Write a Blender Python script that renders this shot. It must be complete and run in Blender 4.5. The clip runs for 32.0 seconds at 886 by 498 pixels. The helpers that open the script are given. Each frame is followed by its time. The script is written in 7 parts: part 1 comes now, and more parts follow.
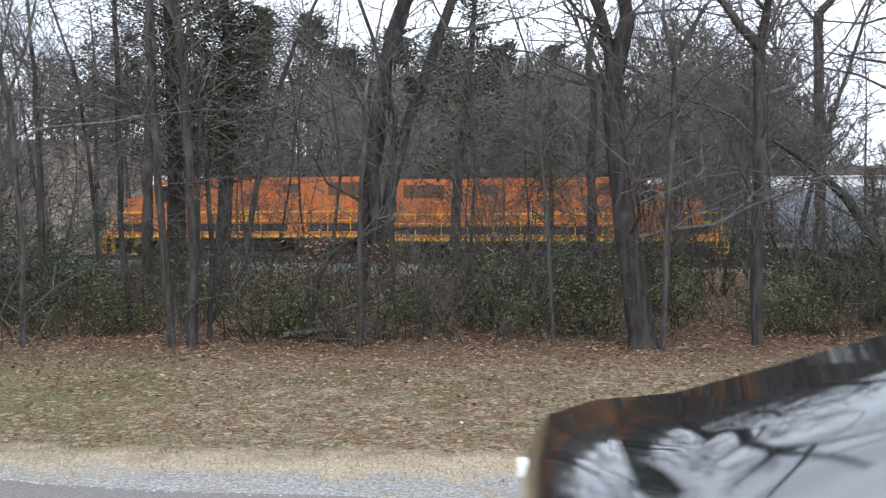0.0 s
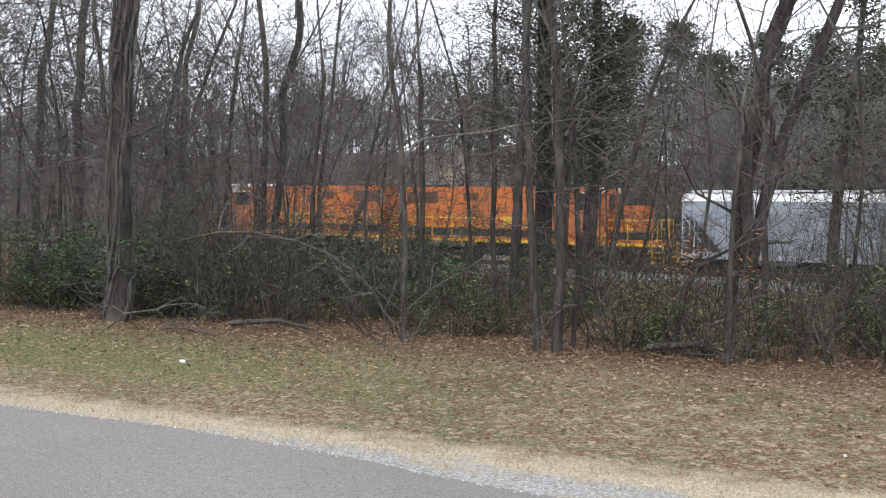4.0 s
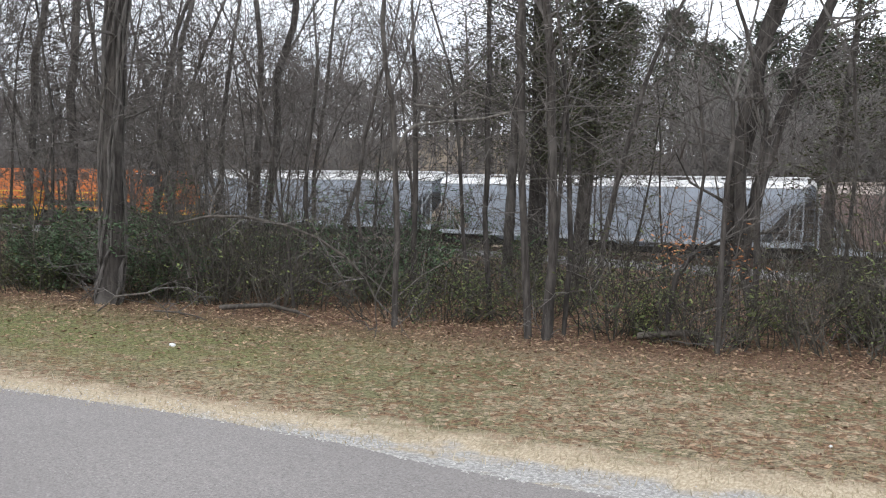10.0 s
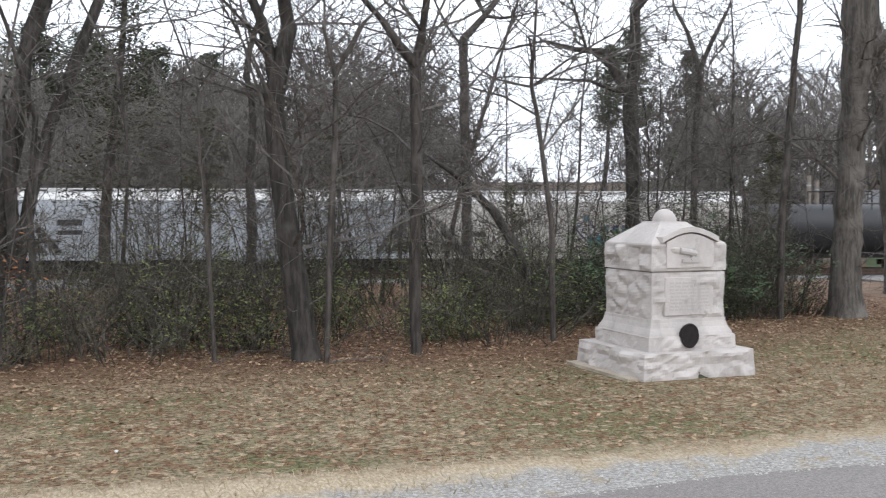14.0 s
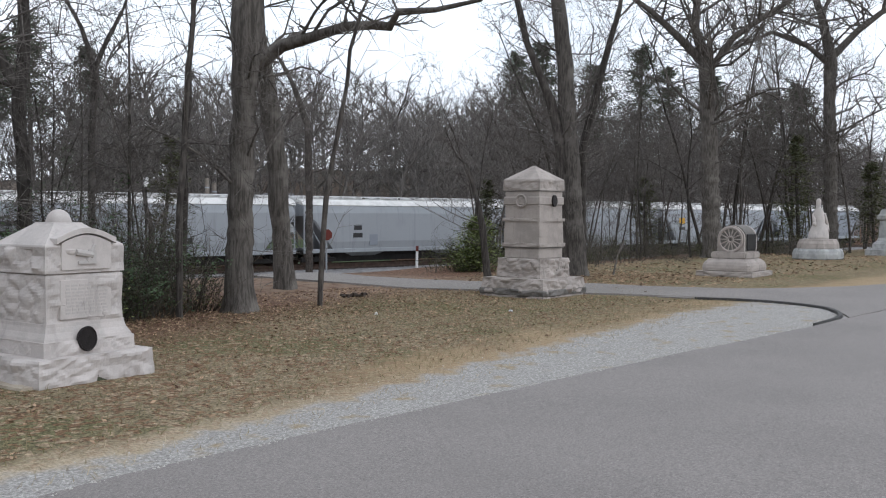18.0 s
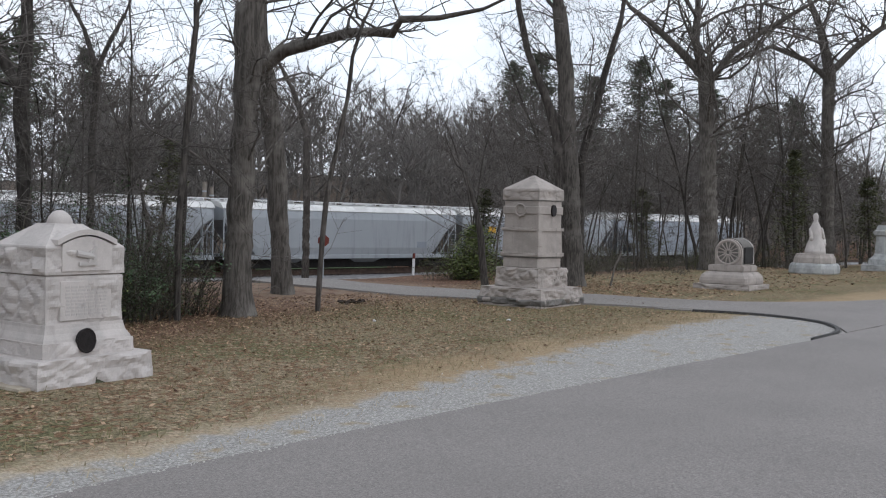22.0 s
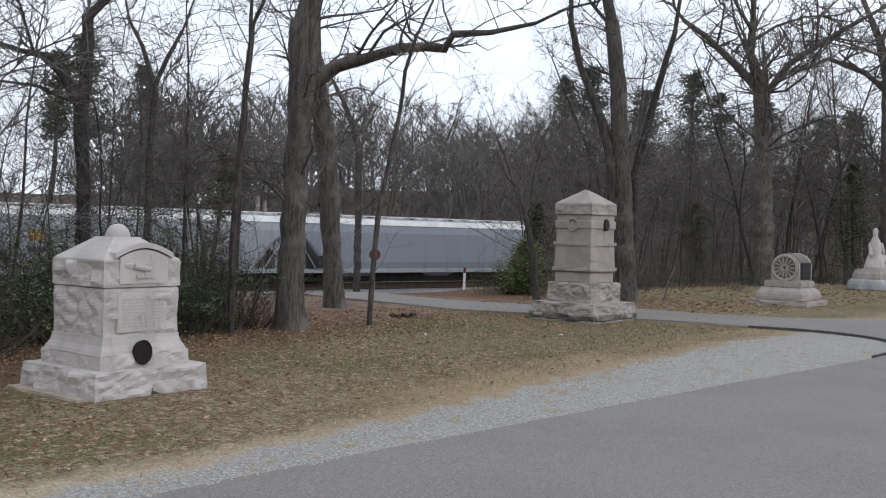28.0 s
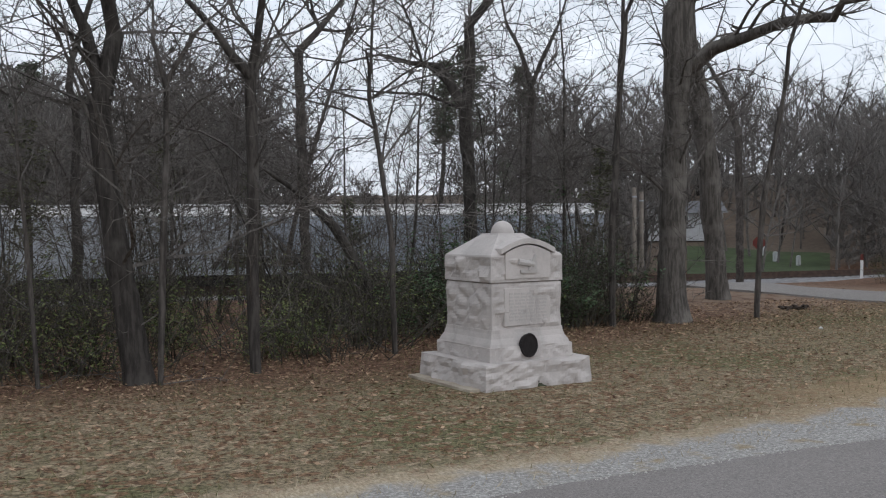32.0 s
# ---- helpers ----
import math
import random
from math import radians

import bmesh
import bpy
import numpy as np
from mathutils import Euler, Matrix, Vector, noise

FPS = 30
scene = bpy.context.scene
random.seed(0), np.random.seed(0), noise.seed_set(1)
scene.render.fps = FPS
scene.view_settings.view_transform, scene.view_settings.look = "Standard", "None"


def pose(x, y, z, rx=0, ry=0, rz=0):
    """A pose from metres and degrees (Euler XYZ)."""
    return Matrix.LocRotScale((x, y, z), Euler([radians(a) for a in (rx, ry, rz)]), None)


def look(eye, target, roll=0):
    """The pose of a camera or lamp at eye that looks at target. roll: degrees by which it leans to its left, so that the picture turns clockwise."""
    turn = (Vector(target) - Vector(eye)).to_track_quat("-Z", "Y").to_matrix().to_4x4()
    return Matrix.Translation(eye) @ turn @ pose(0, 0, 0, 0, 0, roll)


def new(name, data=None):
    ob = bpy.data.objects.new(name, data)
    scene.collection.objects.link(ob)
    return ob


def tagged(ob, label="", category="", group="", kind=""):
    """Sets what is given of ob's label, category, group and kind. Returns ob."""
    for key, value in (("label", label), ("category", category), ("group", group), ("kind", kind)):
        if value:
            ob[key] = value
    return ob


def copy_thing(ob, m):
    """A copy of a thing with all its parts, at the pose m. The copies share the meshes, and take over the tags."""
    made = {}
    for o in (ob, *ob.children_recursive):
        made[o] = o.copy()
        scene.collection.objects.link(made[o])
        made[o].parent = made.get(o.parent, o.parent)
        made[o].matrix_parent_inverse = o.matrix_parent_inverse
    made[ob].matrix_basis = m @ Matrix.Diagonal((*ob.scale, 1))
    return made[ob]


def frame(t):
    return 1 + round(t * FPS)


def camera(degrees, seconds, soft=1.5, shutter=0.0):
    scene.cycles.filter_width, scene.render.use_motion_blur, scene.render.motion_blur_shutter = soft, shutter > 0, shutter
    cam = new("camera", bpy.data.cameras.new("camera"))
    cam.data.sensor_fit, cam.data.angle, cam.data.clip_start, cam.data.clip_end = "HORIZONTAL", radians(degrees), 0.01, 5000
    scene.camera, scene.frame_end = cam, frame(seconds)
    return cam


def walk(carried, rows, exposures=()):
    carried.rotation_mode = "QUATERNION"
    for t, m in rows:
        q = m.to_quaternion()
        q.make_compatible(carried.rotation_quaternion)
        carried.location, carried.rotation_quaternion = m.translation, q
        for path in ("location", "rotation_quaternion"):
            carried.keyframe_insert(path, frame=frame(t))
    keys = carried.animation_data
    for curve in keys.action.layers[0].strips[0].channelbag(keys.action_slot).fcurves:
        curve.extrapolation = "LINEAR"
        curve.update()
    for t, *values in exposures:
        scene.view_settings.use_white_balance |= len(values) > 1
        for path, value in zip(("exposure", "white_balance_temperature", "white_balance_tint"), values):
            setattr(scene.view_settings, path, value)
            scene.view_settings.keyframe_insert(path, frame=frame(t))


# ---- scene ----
# seconds, eye x, y, z, heading (clockwise from +y), tilt up, lean
PATH = [
    (0, 0.056, -0.127, 1.606, -4.30, -2.87, -0.45),
    (0.5, 0.012, -0.051, 1.602, -9.99, -2.60, -0.30),
    (1, 0.033, -0.039, 1.606, -15.02, -2.44, -0.14),
    (1.5, -0.009, -0.055, 1.609, -19.02, -2.39, -0.17),
    (2, -0.060, -0.035, 1.603, -21.84, -2.30, -0.10),
    (2.5, -0.077, -0.047, 1.597, -23.79, -2.56, -0.07),
    (3, -0.081, -0.052, 1.602, -24.20, -2.40, 0.13),
    (3.5, -0.061, -0.056, 1.596, -24.70, -2.37, 0.46),
    (5.5, -0.029, -0.040, 1.598, -25.04, -2.23, 0.73),
    (6, -0.021, -0.052, 1.598, -24.84, -2.32, 0.74),
    (6.5, -0.007, -0.042, 1.598, -24.76, -2.18, 0.67),
    (7, -0.001, -0.042, 1.600, -24.78, -2.05, 0.66),
    (7.5, 0.010, -0.029, 1.602, -24.67, -2.06, 0.64),
    (8, 0.001, -0.029, 1.593, -24.73, -2.44, 0.53),
    (8.5, 0.033, -0.019, 1.604, -25.06, -2.45, 0.62),
    (9, 0.001, -0.018, 1.603, -24.96, -2.71, 0.77),
    (9.5, 0.004, -0.022, 1.601, -24.85, -2.89, 1.31),
    (10, -0.009, -0.024, 1.601, -24.63, -3.13, 1.26),
    (10.5, 0.001, -0.015, 1.606, -24.32, -3.04, 1.66),
    (11, -0.042, -0.024, 1.596, -22.59, -2.95, 1.69),
    (11.5, -0.043, 0.028, 1.598, -16.66, -2.94, 1.67),
    (12, -0.037, 0.064, 1.593, -11.96, -2.77, 1.16),
    (12.5, -0.002, 0.093, 1.598, -6.68, -3.91, 0.76),
    (13, 0.017, 0.101, 1.595, -0.59, -3.78, 0.41),
    (13.5, 0.063, 0.135, 1.598, 7.30, -2.79, 0.33),
    (14, 0.016, 0.071, 1.599, 15.37, -2.24, 0.05),
    (14.5, 0.061, 0.070, 1.595, 22.88, -2.41, 0.19),
    (15, 0.080, 0.057, 1.601, 30.84, -2.36, 0.67),
    (15.5, 0.074, 0.008, 1.605, 36.90, -2.54, 0.84),
    (17.5, 0.015, -0.045, 1.597, 48.25, -2.19, 0.20),
    (18, -0.005, -0.053, 1.598, 48.98, -2.08, 0.30),
    (18.5, -0.020, -0.051, 1.602, 49.42, -2.10, 0.39),
    (19, -0.037, -0.044, 1.605, 50.33, -2.13, 1.34),
    (19.5, -0.042, -0.039, 1.605, 50.81, -2.29, 0.99),
    (20, -0.045, -0.026, 1.602, 50.60, -2.31, 1.21),
    (20.5, -0.044, -0.018, 1.603, 50.52, -2.13, 1.19),
    (21, -0.033, -0.014, 1.601, 50.02, -2.02, 1.16),
    (21.5, -0.033, -0.006, 1.603, 49.38, -1.81, 1.15),
    (22, -0.037, -0.004, 1.597, 49.23, -1.62, 1.32),
    (22.5, -0.039, 0.008, 1.603, 49.31, -1.85, 1.33),
    (23, -0.045, 0.009, 1.601, 49.36, -1.74, 1.57),
    (23.5, -0.039, 0.011, 1.600, 49.28, -1.57, 1.51),
    (24, -0.045, 0.014, 1.605, 48.71, -1.55, 1.28),
    (24.5, -0.043, 0.012, 1.602, 48.76, -1.31, 1.28),
    (25, -0.050, 0.013, 1.610, 48.37, -1.09, 1.24),
    (25.5, -0.048, 0.005, 1.601, 47.87, -0.79, 1.06),
    (27.5, -0.032, 0.013, 1.594, 46.45, -0.63, 1.29),
    (28, -0.031, 0.028, 1.594, 46.29, -0.86, 1.45),
    (28.5, -0.018, 0.030, 1.592, 45.89, -1.16, 1.60),
    (29, -0.025, 0.032, 1.596, 45.21, -1.30, 1.33),
    (29.5, -0.010, 0.034, 1.600, 44.44, -1.22, 1.11),
    (30, -0.012, 0.026, 1.594, 42.95, -1.23, 0.98),
    (30.5, 0.013, 0.072, 1.592, 39.85, -1.25, 0.57),
    (31, 0.101, 0.161, 1.589, 35.07, -1.40, 0.54),
    (31.5, 0.080, 0.186, 1.591, 28.73, -1.37, 0.38),
    (32, 0.026, 0.155, 1.601, 24.70, -1.51, -0.63),
]
cam = camera(48.22, 32.0, soft=1.15, shutter=0.12)
walk(cam, [(t, pose(x, y, z, 90 + p, 0, -h) @ pose(0, 0, 0, 0, 0, r)) for t, x, y, z, h, p, r in PATH],
     exposures=[(0.0, 0.46, 5820, 10), (3.0, 0.5, 6080, 10), (12.5, 0.53, 6130, 10), (14.3, 0.27, 6100, 10), (15.5, -0.06, 6050, 10), (17.5, -0.11, 6000, 10), (20.0, -0.17, 6000, 10), (22.0, -0.27, 6000, 10), (25.0, -0.29, 6000, 10), (29.0, -0.29, 6000, 10), (30.0, -0.3, 6000, 10), (32.0, -0.5, 6050, 10)])

# ---------------------------------------------------------------- light: a bright, broken overcast
world = bpy.data.worlds.new("sky")
scene.world = world
world.use_nodes = True


def sky_nodes():
    n, l = world.node_tree.nodes, world.node_tree.links
    sky = n.new("ShaderNodeTexSky")
    sky.sky_type, sky.sun_disc = "NISHITA", False
    sky.sun_elevation, sky.sun_rotation = radians(35), radians(200)
    sky.dust_density = 2.0
    tone = n.new("ShaderNodeVectorMath")
    tone.operation = "SCALE"
    tone.inputs[3].default_value = 0.9
    l.new(sky.outputs[0], tone.inputs[0])
    tc = n.new("ShaderNodeTexCoord")
    mp = n.new("ShaderNodeMapping")
    mp.inputs["Scale"].default_value = (1.6, 1.6, 5.0)
    cl = n.new("ShaderNodeTexNoise")
    cl.inputs["Scale"].default_value, cl.inputs["Detail"].default_value = 2.2, 7
    l.new(tc.outputs["Generated"], mp.inputs[0])
    l.new(mp.outputs[0], cl.inputs["Vector"])
    ra = n.new("ShaderNodeValToRGB")
    e = ra.color_ramp.elements
    e[0].position, e[1].position = 0.36, 0.58
    e[0].color, e[1].color = (0.72, 0.72, 0.72, 1), (1, 1, 1, 1)
    l.new(cl.outputs["Fac"], ra.inputs["Fac"])
    mx = n.new("ShaderNodeMix")
    mx.data_type = "RGBA"
    mx.inputs[7].default_value = (13.4, 13.7, 14.1, 1)
    l.new(ra.outputs[0], mx.inputs[0])
    l.new(tone.outputs[0], mx.inputs[6])
    l.new(mx.outputs[2], n["Background"].inputs[0])
    n["Background"].inputs[1].default_value = 0.11


sky_nodes()
sun = new("sun", bpy.data.lights.new("sun", "SUN"))
sun.data.energy, sun.data.angle, sun.data.color = 0.5, radians(30), (1.0, 0.97, 0.92)
sun.matrix_basis = look((10, -25, 24), (0, 0, 0))


# ---------------------------------------------------------------- materials
class Nodes:
    """Short hand for building a node material."""

    def __init__(self, name, rough=0.9, metal=0.0, spec=0.3):
        self.m = bpy.data.materials.new(name)
        self.m.use_nodes = True
        self.n, self.l = self.m.node_tree.nodes, self.m.node_tree.links
        self.b = self.n["Principled BSDF"]
        self.b.inputs["Roughness"].default_value = rough
        self.b.inputs["Metallic"].default_value = metal
        self.b.inputs["Specular IOR Level"].default_value = spec
        self.tc = self.n.new("ShaderNodeTexCoord")
        self.co = self.tc.outputs["Object"]

    def noise(self, scale, detail=5, rough=0.55, stretch=None):
        t = self.n.new("ShaderNodeTexNoise")
        t.inputs["Scale"].default_value, t.inputs["Detail"].default_value, t.inputs["Roughness"].default_value = scale, detail, rough
        v = self.co
        if stretch:
            mp = self.n.new("ShaderNodeMapping")
            mp.inputs["Scale"].default_value = stretch
            self.l.new(v, mp.inputs[0])
            v = mp.outputs[0]
        self.l.new(v, t.inputs["Vector"])
        return t.outputs["Fac"]

    def cells(self, scale, out="Color"):
        t = self.n.new("ShaderNodeTexVoronoi")
        t.inputs["Scale"].default_value = scale
        self.l.new(self.co, t.inputs["Vector"])
        return t.outputs[out]

    def step(self, v, lo, hi, floor=0.0):
        t = self.n.new("ShaderNodeMapRange")
        t.interpolation_type = "SMOOTHSTEP"
        t.inputs[1].default_value, t.inputs[2].default_value, t.inputs[3].default_value = lo, hi, floor
        self.put(v, t.inputs[0])
        return t.outputs[0]

    def put(self, v, sock):
        if isinstance(v, (int, float)):
            sock.default_value = v
        elif isinstance(v, tuple):
            sock.default_value = (*v, 1)
        else:
            self.l.new(v, sock)

    def math(self, op, a, b=0.0):
        t = self.n.new("ShaderNodeMath")
        t.operation = op
        self.put(a, t.inputs[0])
        self.put(b, t.inputs[1])
        return t.outputs[0]

    def mix(self, f, a, b, blend="MIX"):
        t = self.n.new("ShaderNodeMix")
        t.data_type, t.blend_type = "RGBA", blend
        self.put(f, t.inputs[0])
        self.put(a, t.inputs[6])
        self.put(b, t.inputs[7])
        return t.outputs[2]

    def value(self, col, v, lo=0.7, hi=1.3):
        r = self.n.new("ShaderNodeMapRange")
        r.inputs[3].default_value, r.inputs[4].default_value = lo, hi
        self.put(v, r.inputs[0])
        h = self.n.new("ShaderNodeHueSaturation")
        self.put(col, h.inputs["Color"])
        self.l.new(r.outputs[0], h.inputs["Value"])
        return h.outputs[0]

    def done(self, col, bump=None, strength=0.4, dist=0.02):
        # 14% black in every base colour, a brightness balance against the sky
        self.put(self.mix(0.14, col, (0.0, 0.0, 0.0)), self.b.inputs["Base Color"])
        if bump is not None:
            t = self.n.new("ShaderNodeBump")
            t.inputs["Strength"].default_value, t.inputs["Distance"].default_value = strength, dist
            self.l.new(bump, t.inputs["Height"])
            self.l.new(t.outputs[0], self.b.inputs["Normal"])
        return self.m


def plain(name, col, rough=0.8, metal=0.0, var=0.2, scale=3.0, fine=30.0, col2=None, bump=0.2, spec=0.3):
    k = Nodes(name, rough, metal, spec)
    a = k.noise(scale)
    f = k.noise(fine, 3)
    c = k.mix(k.step(a, 0.38, 0.62), col, col2 or tuple(v * (1 - var) for v in col))
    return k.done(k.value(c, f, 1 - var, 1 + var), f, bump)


def bark(name, col, col2):
    k = Nodes(name, 0.95, spec=0.15)
    f = k.noise(22, 4, 0.6, (1, 1, 0.16))
    p = k.noise(1.6, 4)
    c = k.mix(k.step(f, 0.35, 0.65), tuple(v * 0.45 for v in col), col)
    c = k.mix(k.step(p, 0.5, 0.68), c, col2)
    i = k.n.new("ShaderNodeObjectInfo")
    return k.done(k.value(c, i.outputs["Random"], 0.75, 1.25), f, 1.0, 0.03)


def leafy(name, a, b, lo=0.6, hi=1.4):
    k = Nodes(name, 0.85, spec=0.06)
    g = k.n.new("ShaderNodeNewGeometry")
    i = k.n.new("ShaderNodeObjectInfo")
    c = k.mix(g.outputs["Random Per Island"], a, b)
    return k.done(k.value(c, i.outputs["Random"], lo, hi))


def ground_material():
    k = Nodes("ground", 0.97, spec=0.1)
    sx = k.n.new("ShaderNodeSeparateXYZ")
    k.l.new(k.co, sx.inputs[0])
    x, y = sx.outputs[0], sx.outputs[1]
    big, mid, fine = k.noise(0.45, 4), k.noise(3.0, 5), k.noise(38, 4, 0.7)
    blade = k.noise(55, 3, 0.7, (1, 0.35, 1))
    cell = k.cells(15)
    sc = k.n.new("ShaderNodeSeparateColor")
    k.l.new(cell, sc.inputs[0])
    # dull winter turf with fallen leaves
    turf = k.mix(k.step(mid, 0.35, 0.65), (0.235, 0.19, 0.118), (0.31, 0.25, 0.163))
    turf = k.mix(k.math("MULTIPLY", k.step(big, 0.48, 0.62), 0.75), turf, (0.155, 0.155, 0.075))
    turf = k.mix(k.math("MULTIPLY", k.step(sc.outputs[0], 0.62, 0.66), 0.8), turf, (0.22, 0.125, 0.075))
    turf = k.mix(k.math("MULTIPLY", k.step(sc.outputs[1], 0.86, 0.88), 0.9), turf, (0.40, 0.31, 0.21))
    # greener sward near x -7
    gx = k.math("MULTIPLY", k.step(x, -2.0, -7.0), k.step(y, 6.2, 7.5))
    turf = k.mix(k.math("MULTIPLY", gx, k.math("MULTIPLY", k.step(mid, 0.3, 0.6), 0.8)), turf, (0.155, 0.175, 0.06))
    # thin green sward round the far monuments
    gm = k.math("MULTIPLY", k.math("MULTIPLY", k.step(x, 7.0, 13.0), k.step(y, 19.0, 15.5)), k.step(mid, 0.35, 0.6))
    turf = k.mix(k.math("MULTIPLY", gm, 0.4), turf, (0.165, 0.16, 0.075))
    # reddish litter towards the wood
    d = k.math("ADD", y, k.math("MULTIPLY", mid, 2.0))
    litter = k.mix(sc.outputs[2], (0.12, 0.067, 0.045), (0.265, 0.16, 0.105))
    litter = k.mix(k.step(fine, 0.5, 0.75), litter, (0.075, 0.05, 0.035))
    sh = k.math("MULTIPLY", k.math("MAXIMUM", k.math("SUBTRACT", x, 4.5), 0.0), 0.42)
    wood = k.step(k.math("SUBTRACT", d, k.math("MINIMUM", sh, 9.0)), 9.6, 11.8)
    col = k.mix(wood, turf, litter)
    speck = k.noise(26, 3, 0.75)
    col = k.value(col, k.step(speck, 0.3, 0.7), 0.28, 1.34)
    col = k.value(col, fine, 0.6, 1.4)
    # bleached straw along the road, then gravel
    wy = k.math("ADD", y, k.math("MULTIPLY", k.math("SUBTRACT", mid, 0.5), 0.9))
    wd = k.math("MULTIPLY", k.math("MINIMUM", k.math("MAXIMUM", k.math("SUBTRACT", x, 3.5), 0.0), 11.0), 0.16)
    wy = k.math("SUBTRACT", wy, wd)
    straw = k.mix(k.step(blade, 0.35, 0.7), (0.36, 0.285, 0.19), (0.63, 0.53, 0.39))
    straw = k.value(straw, fine, 0.7, 1.25)
    verge = k.step(y, -4.0, -2.8)
    col = k.mix(k.math("MULTIPLY", k.math("MULTIPLY", k.step(wy, 6.25, 5.75), k.step(x, 9.0, 1.5, 0.35)), verge), col, straw)
    tan = k.mix(k.step(blade, 0.35, 0.7), (0.30, 0.215, 0.13), (0.47, 0.36, 0.225))
    dry = k.math("MULTIPLY", k.math("MULTIPLY", k.step(wy, 7.1, 6.3), k.step(x, 4.5, 8.0)), k.step(big, 0.38, 0.55, 0.3))
    col = k.mix(k.math("MULTIPLY", k.math("MULTIPLY", dry, 0.75), verge), col, tan)
    stone = k.mix(sc.outputs[0], (0.33, 0.315, 0.295), (0.46, 0.445, 0.42))
    stone = k.mix(0.55, stone, k.mix(k.math("GREATER_THAN", fine, 0.52), (0.32, 0.30, 0.28), (0.52, 0.50, 0.475)))
    stone = k.mix(k.step(mid, 0.55, 0.72), stone, (0.37, 0.30, 0.20))
    stone = k.value(stone, k.step(speck, 0.3, 0.7), 0.7, 1.16)
    stone = k.value(stone, fine, 0.68, 1.22)
    gy = k.math("ADD", wy, k.math("MULTIPLY", k.step(x, -1.0, -6.0), 0.24))
    gy = k.math("ADD", gy, k.math("MULTIPLY", k.math("MULTIPLY", k.step(x, -3.6, -1.4), k.step(x, 3.0, 0.2)), 0.26))
    g = k.math("MULTIPLY", k.math("MULTIPLY", k.step(gy, 5.92, 5.6), k.step(x, 19.5, 18.5)), k.step(y, -2.6, -2.1))
    col = k.mix(g, col, stone)
    # trodden bare earth by the crossing lane
    earth = k.math("MULTIPLY", k.math("MULTIPLY", k.step(y, 40, 30), k.step(x, 21.0, 18.0)), k.math("MULTIPLY", k.step(x, 10.5, 13.0), k.step(y, 12.5, 14.0)))
    col = k.mix(k.math("MULTIPLY", earth, k.step(mid, 0.3, 0.6)), col, (0.235, 0.17, 0.125))
    hill = k.step(y, 60, 66)
    slope = k.mix(k.step(mid, 0.3, 0.7), (0.115, 0.088, 0.068), (0.17, 0.132, 0.102))
    meadow = k.math("MULTIPLY", k.step(x, -22.0, -28.0), k.step(x, -62.0, -52.0))
    slope = k.mix(meadow, slope, k.mix(k.step(mid, 0.3, 0.7), (0.25, 0.20, 0.15), (0.33, 0.265, 0.20)))
    col = k.mix(hill, col, slope)
    h = k.math("ADD", k.math("MULTIPLY", fine, 0.6), k.math("MULTIPLY", sc.outputs[1], 0.5))
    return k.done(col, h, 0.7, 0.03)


def asphalt_material(name, base):
    k = Nodes(name, 0.85, spec=0.3)
    p, f, c = k.noise(0.5, 5), k.noise(60, 3, 0.8), k.noise(2.2, 6, 0.6, (0.25, 1, 1))
    g, stone = k.noise(150, 2, 0.7), k.cells(75)
    sc = k.n.new("ShaderNodeSeparateColor")
    k.l.new(stone, sc.inputs[0])
    col = k.mix(k.step(p, 0.4, 0.65), base, tuple(v * 0.9 for v in base))
    col = k.mix(k.math("MULTIPLY", k.step(c, 0.58, 0.7), 0.18), col, tuple(v * 1.2 for v in base))
    col = k.mix(k.math("MULTIPLY", k.step(sc.outputs[0], 0.80, 0.84), 0.25), col, (0.32, 0.305, 0.29))
    col = k.mix(k.math("MULTIPLY", k.step(sc.outputs[1], 0.80, 0.84), 0.35), col, (0.12, 0.112, 0.105))
    col = k.value(col, k.step(g, 0.3, 0.7), 0.8, 1.2)
    return k.done(k.value(col, k.step(f, 0.32, 0.68), 0.78, 1.22), f, 0.45, 0.006)


def stone_material(name, a, b, stain):
    k = Nodes(name, 0.92, spec=0.2)
    n1, n2, f = k.noise(3.2, 5, 0.6), k.noise(14, 4), k.noise(110, 3)
    drip = k.noise(6, 4, 0.6, (1, 1, 0.14))
    lichen = k.noise(5.5, 6, 0.7)
    c = k.mix(k.step(n1, 0.35, 0.68), a, b)
    c = k.mix(k.math("MULTIPLY", k.step(drip, 0.56, 0.74), 0.45), c, stain)
    c = k.mix(k.math("MULTIPLY", k.step(lichen, 0.60, 0.72), 0.35), c, tuple(0.6 * v for v in stain))
    c = k.value(c, f, 0.86, 1.14)
    h = k.math("ADD", k.math("MULTIPLY", n2, 0.8), k.math("MULTIPLY", f, 0.3))
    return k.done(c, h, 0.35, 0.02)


M_GROUND = ground_material()
M_ROAD = asphalt_material("asphalt", (0.236, 0.213, 0.199))
M_LANE = asphalt_material("worn_asphalt", (0.225, 0.203, 0.185))
M_LIP = asphalt_material("tar_edge", (0.055, 0.053, 0.052))
M_BALLAST = plain("ballast", (0.27, 0.26, 0.26), 0.95, var=0.35, scale=2, fine=18, bump=0.9)
M_BARK = bark("bark", (0.1, 0.088, 0.079), (0.132, 0.119, 0.107))
M_BARK_OAK = bark("oak_bark", (0.142, 0.127, 0.113), (0.185, 0.168, 0.15))
M_STEM = bark("brush_stem", (0.104, 0.092, 0.074), (0.14, 0.126, 0.104))
M_TWIG = bark("twig", (0.185, 0.168, 0.153), (0.125, 0.11, 0.10))
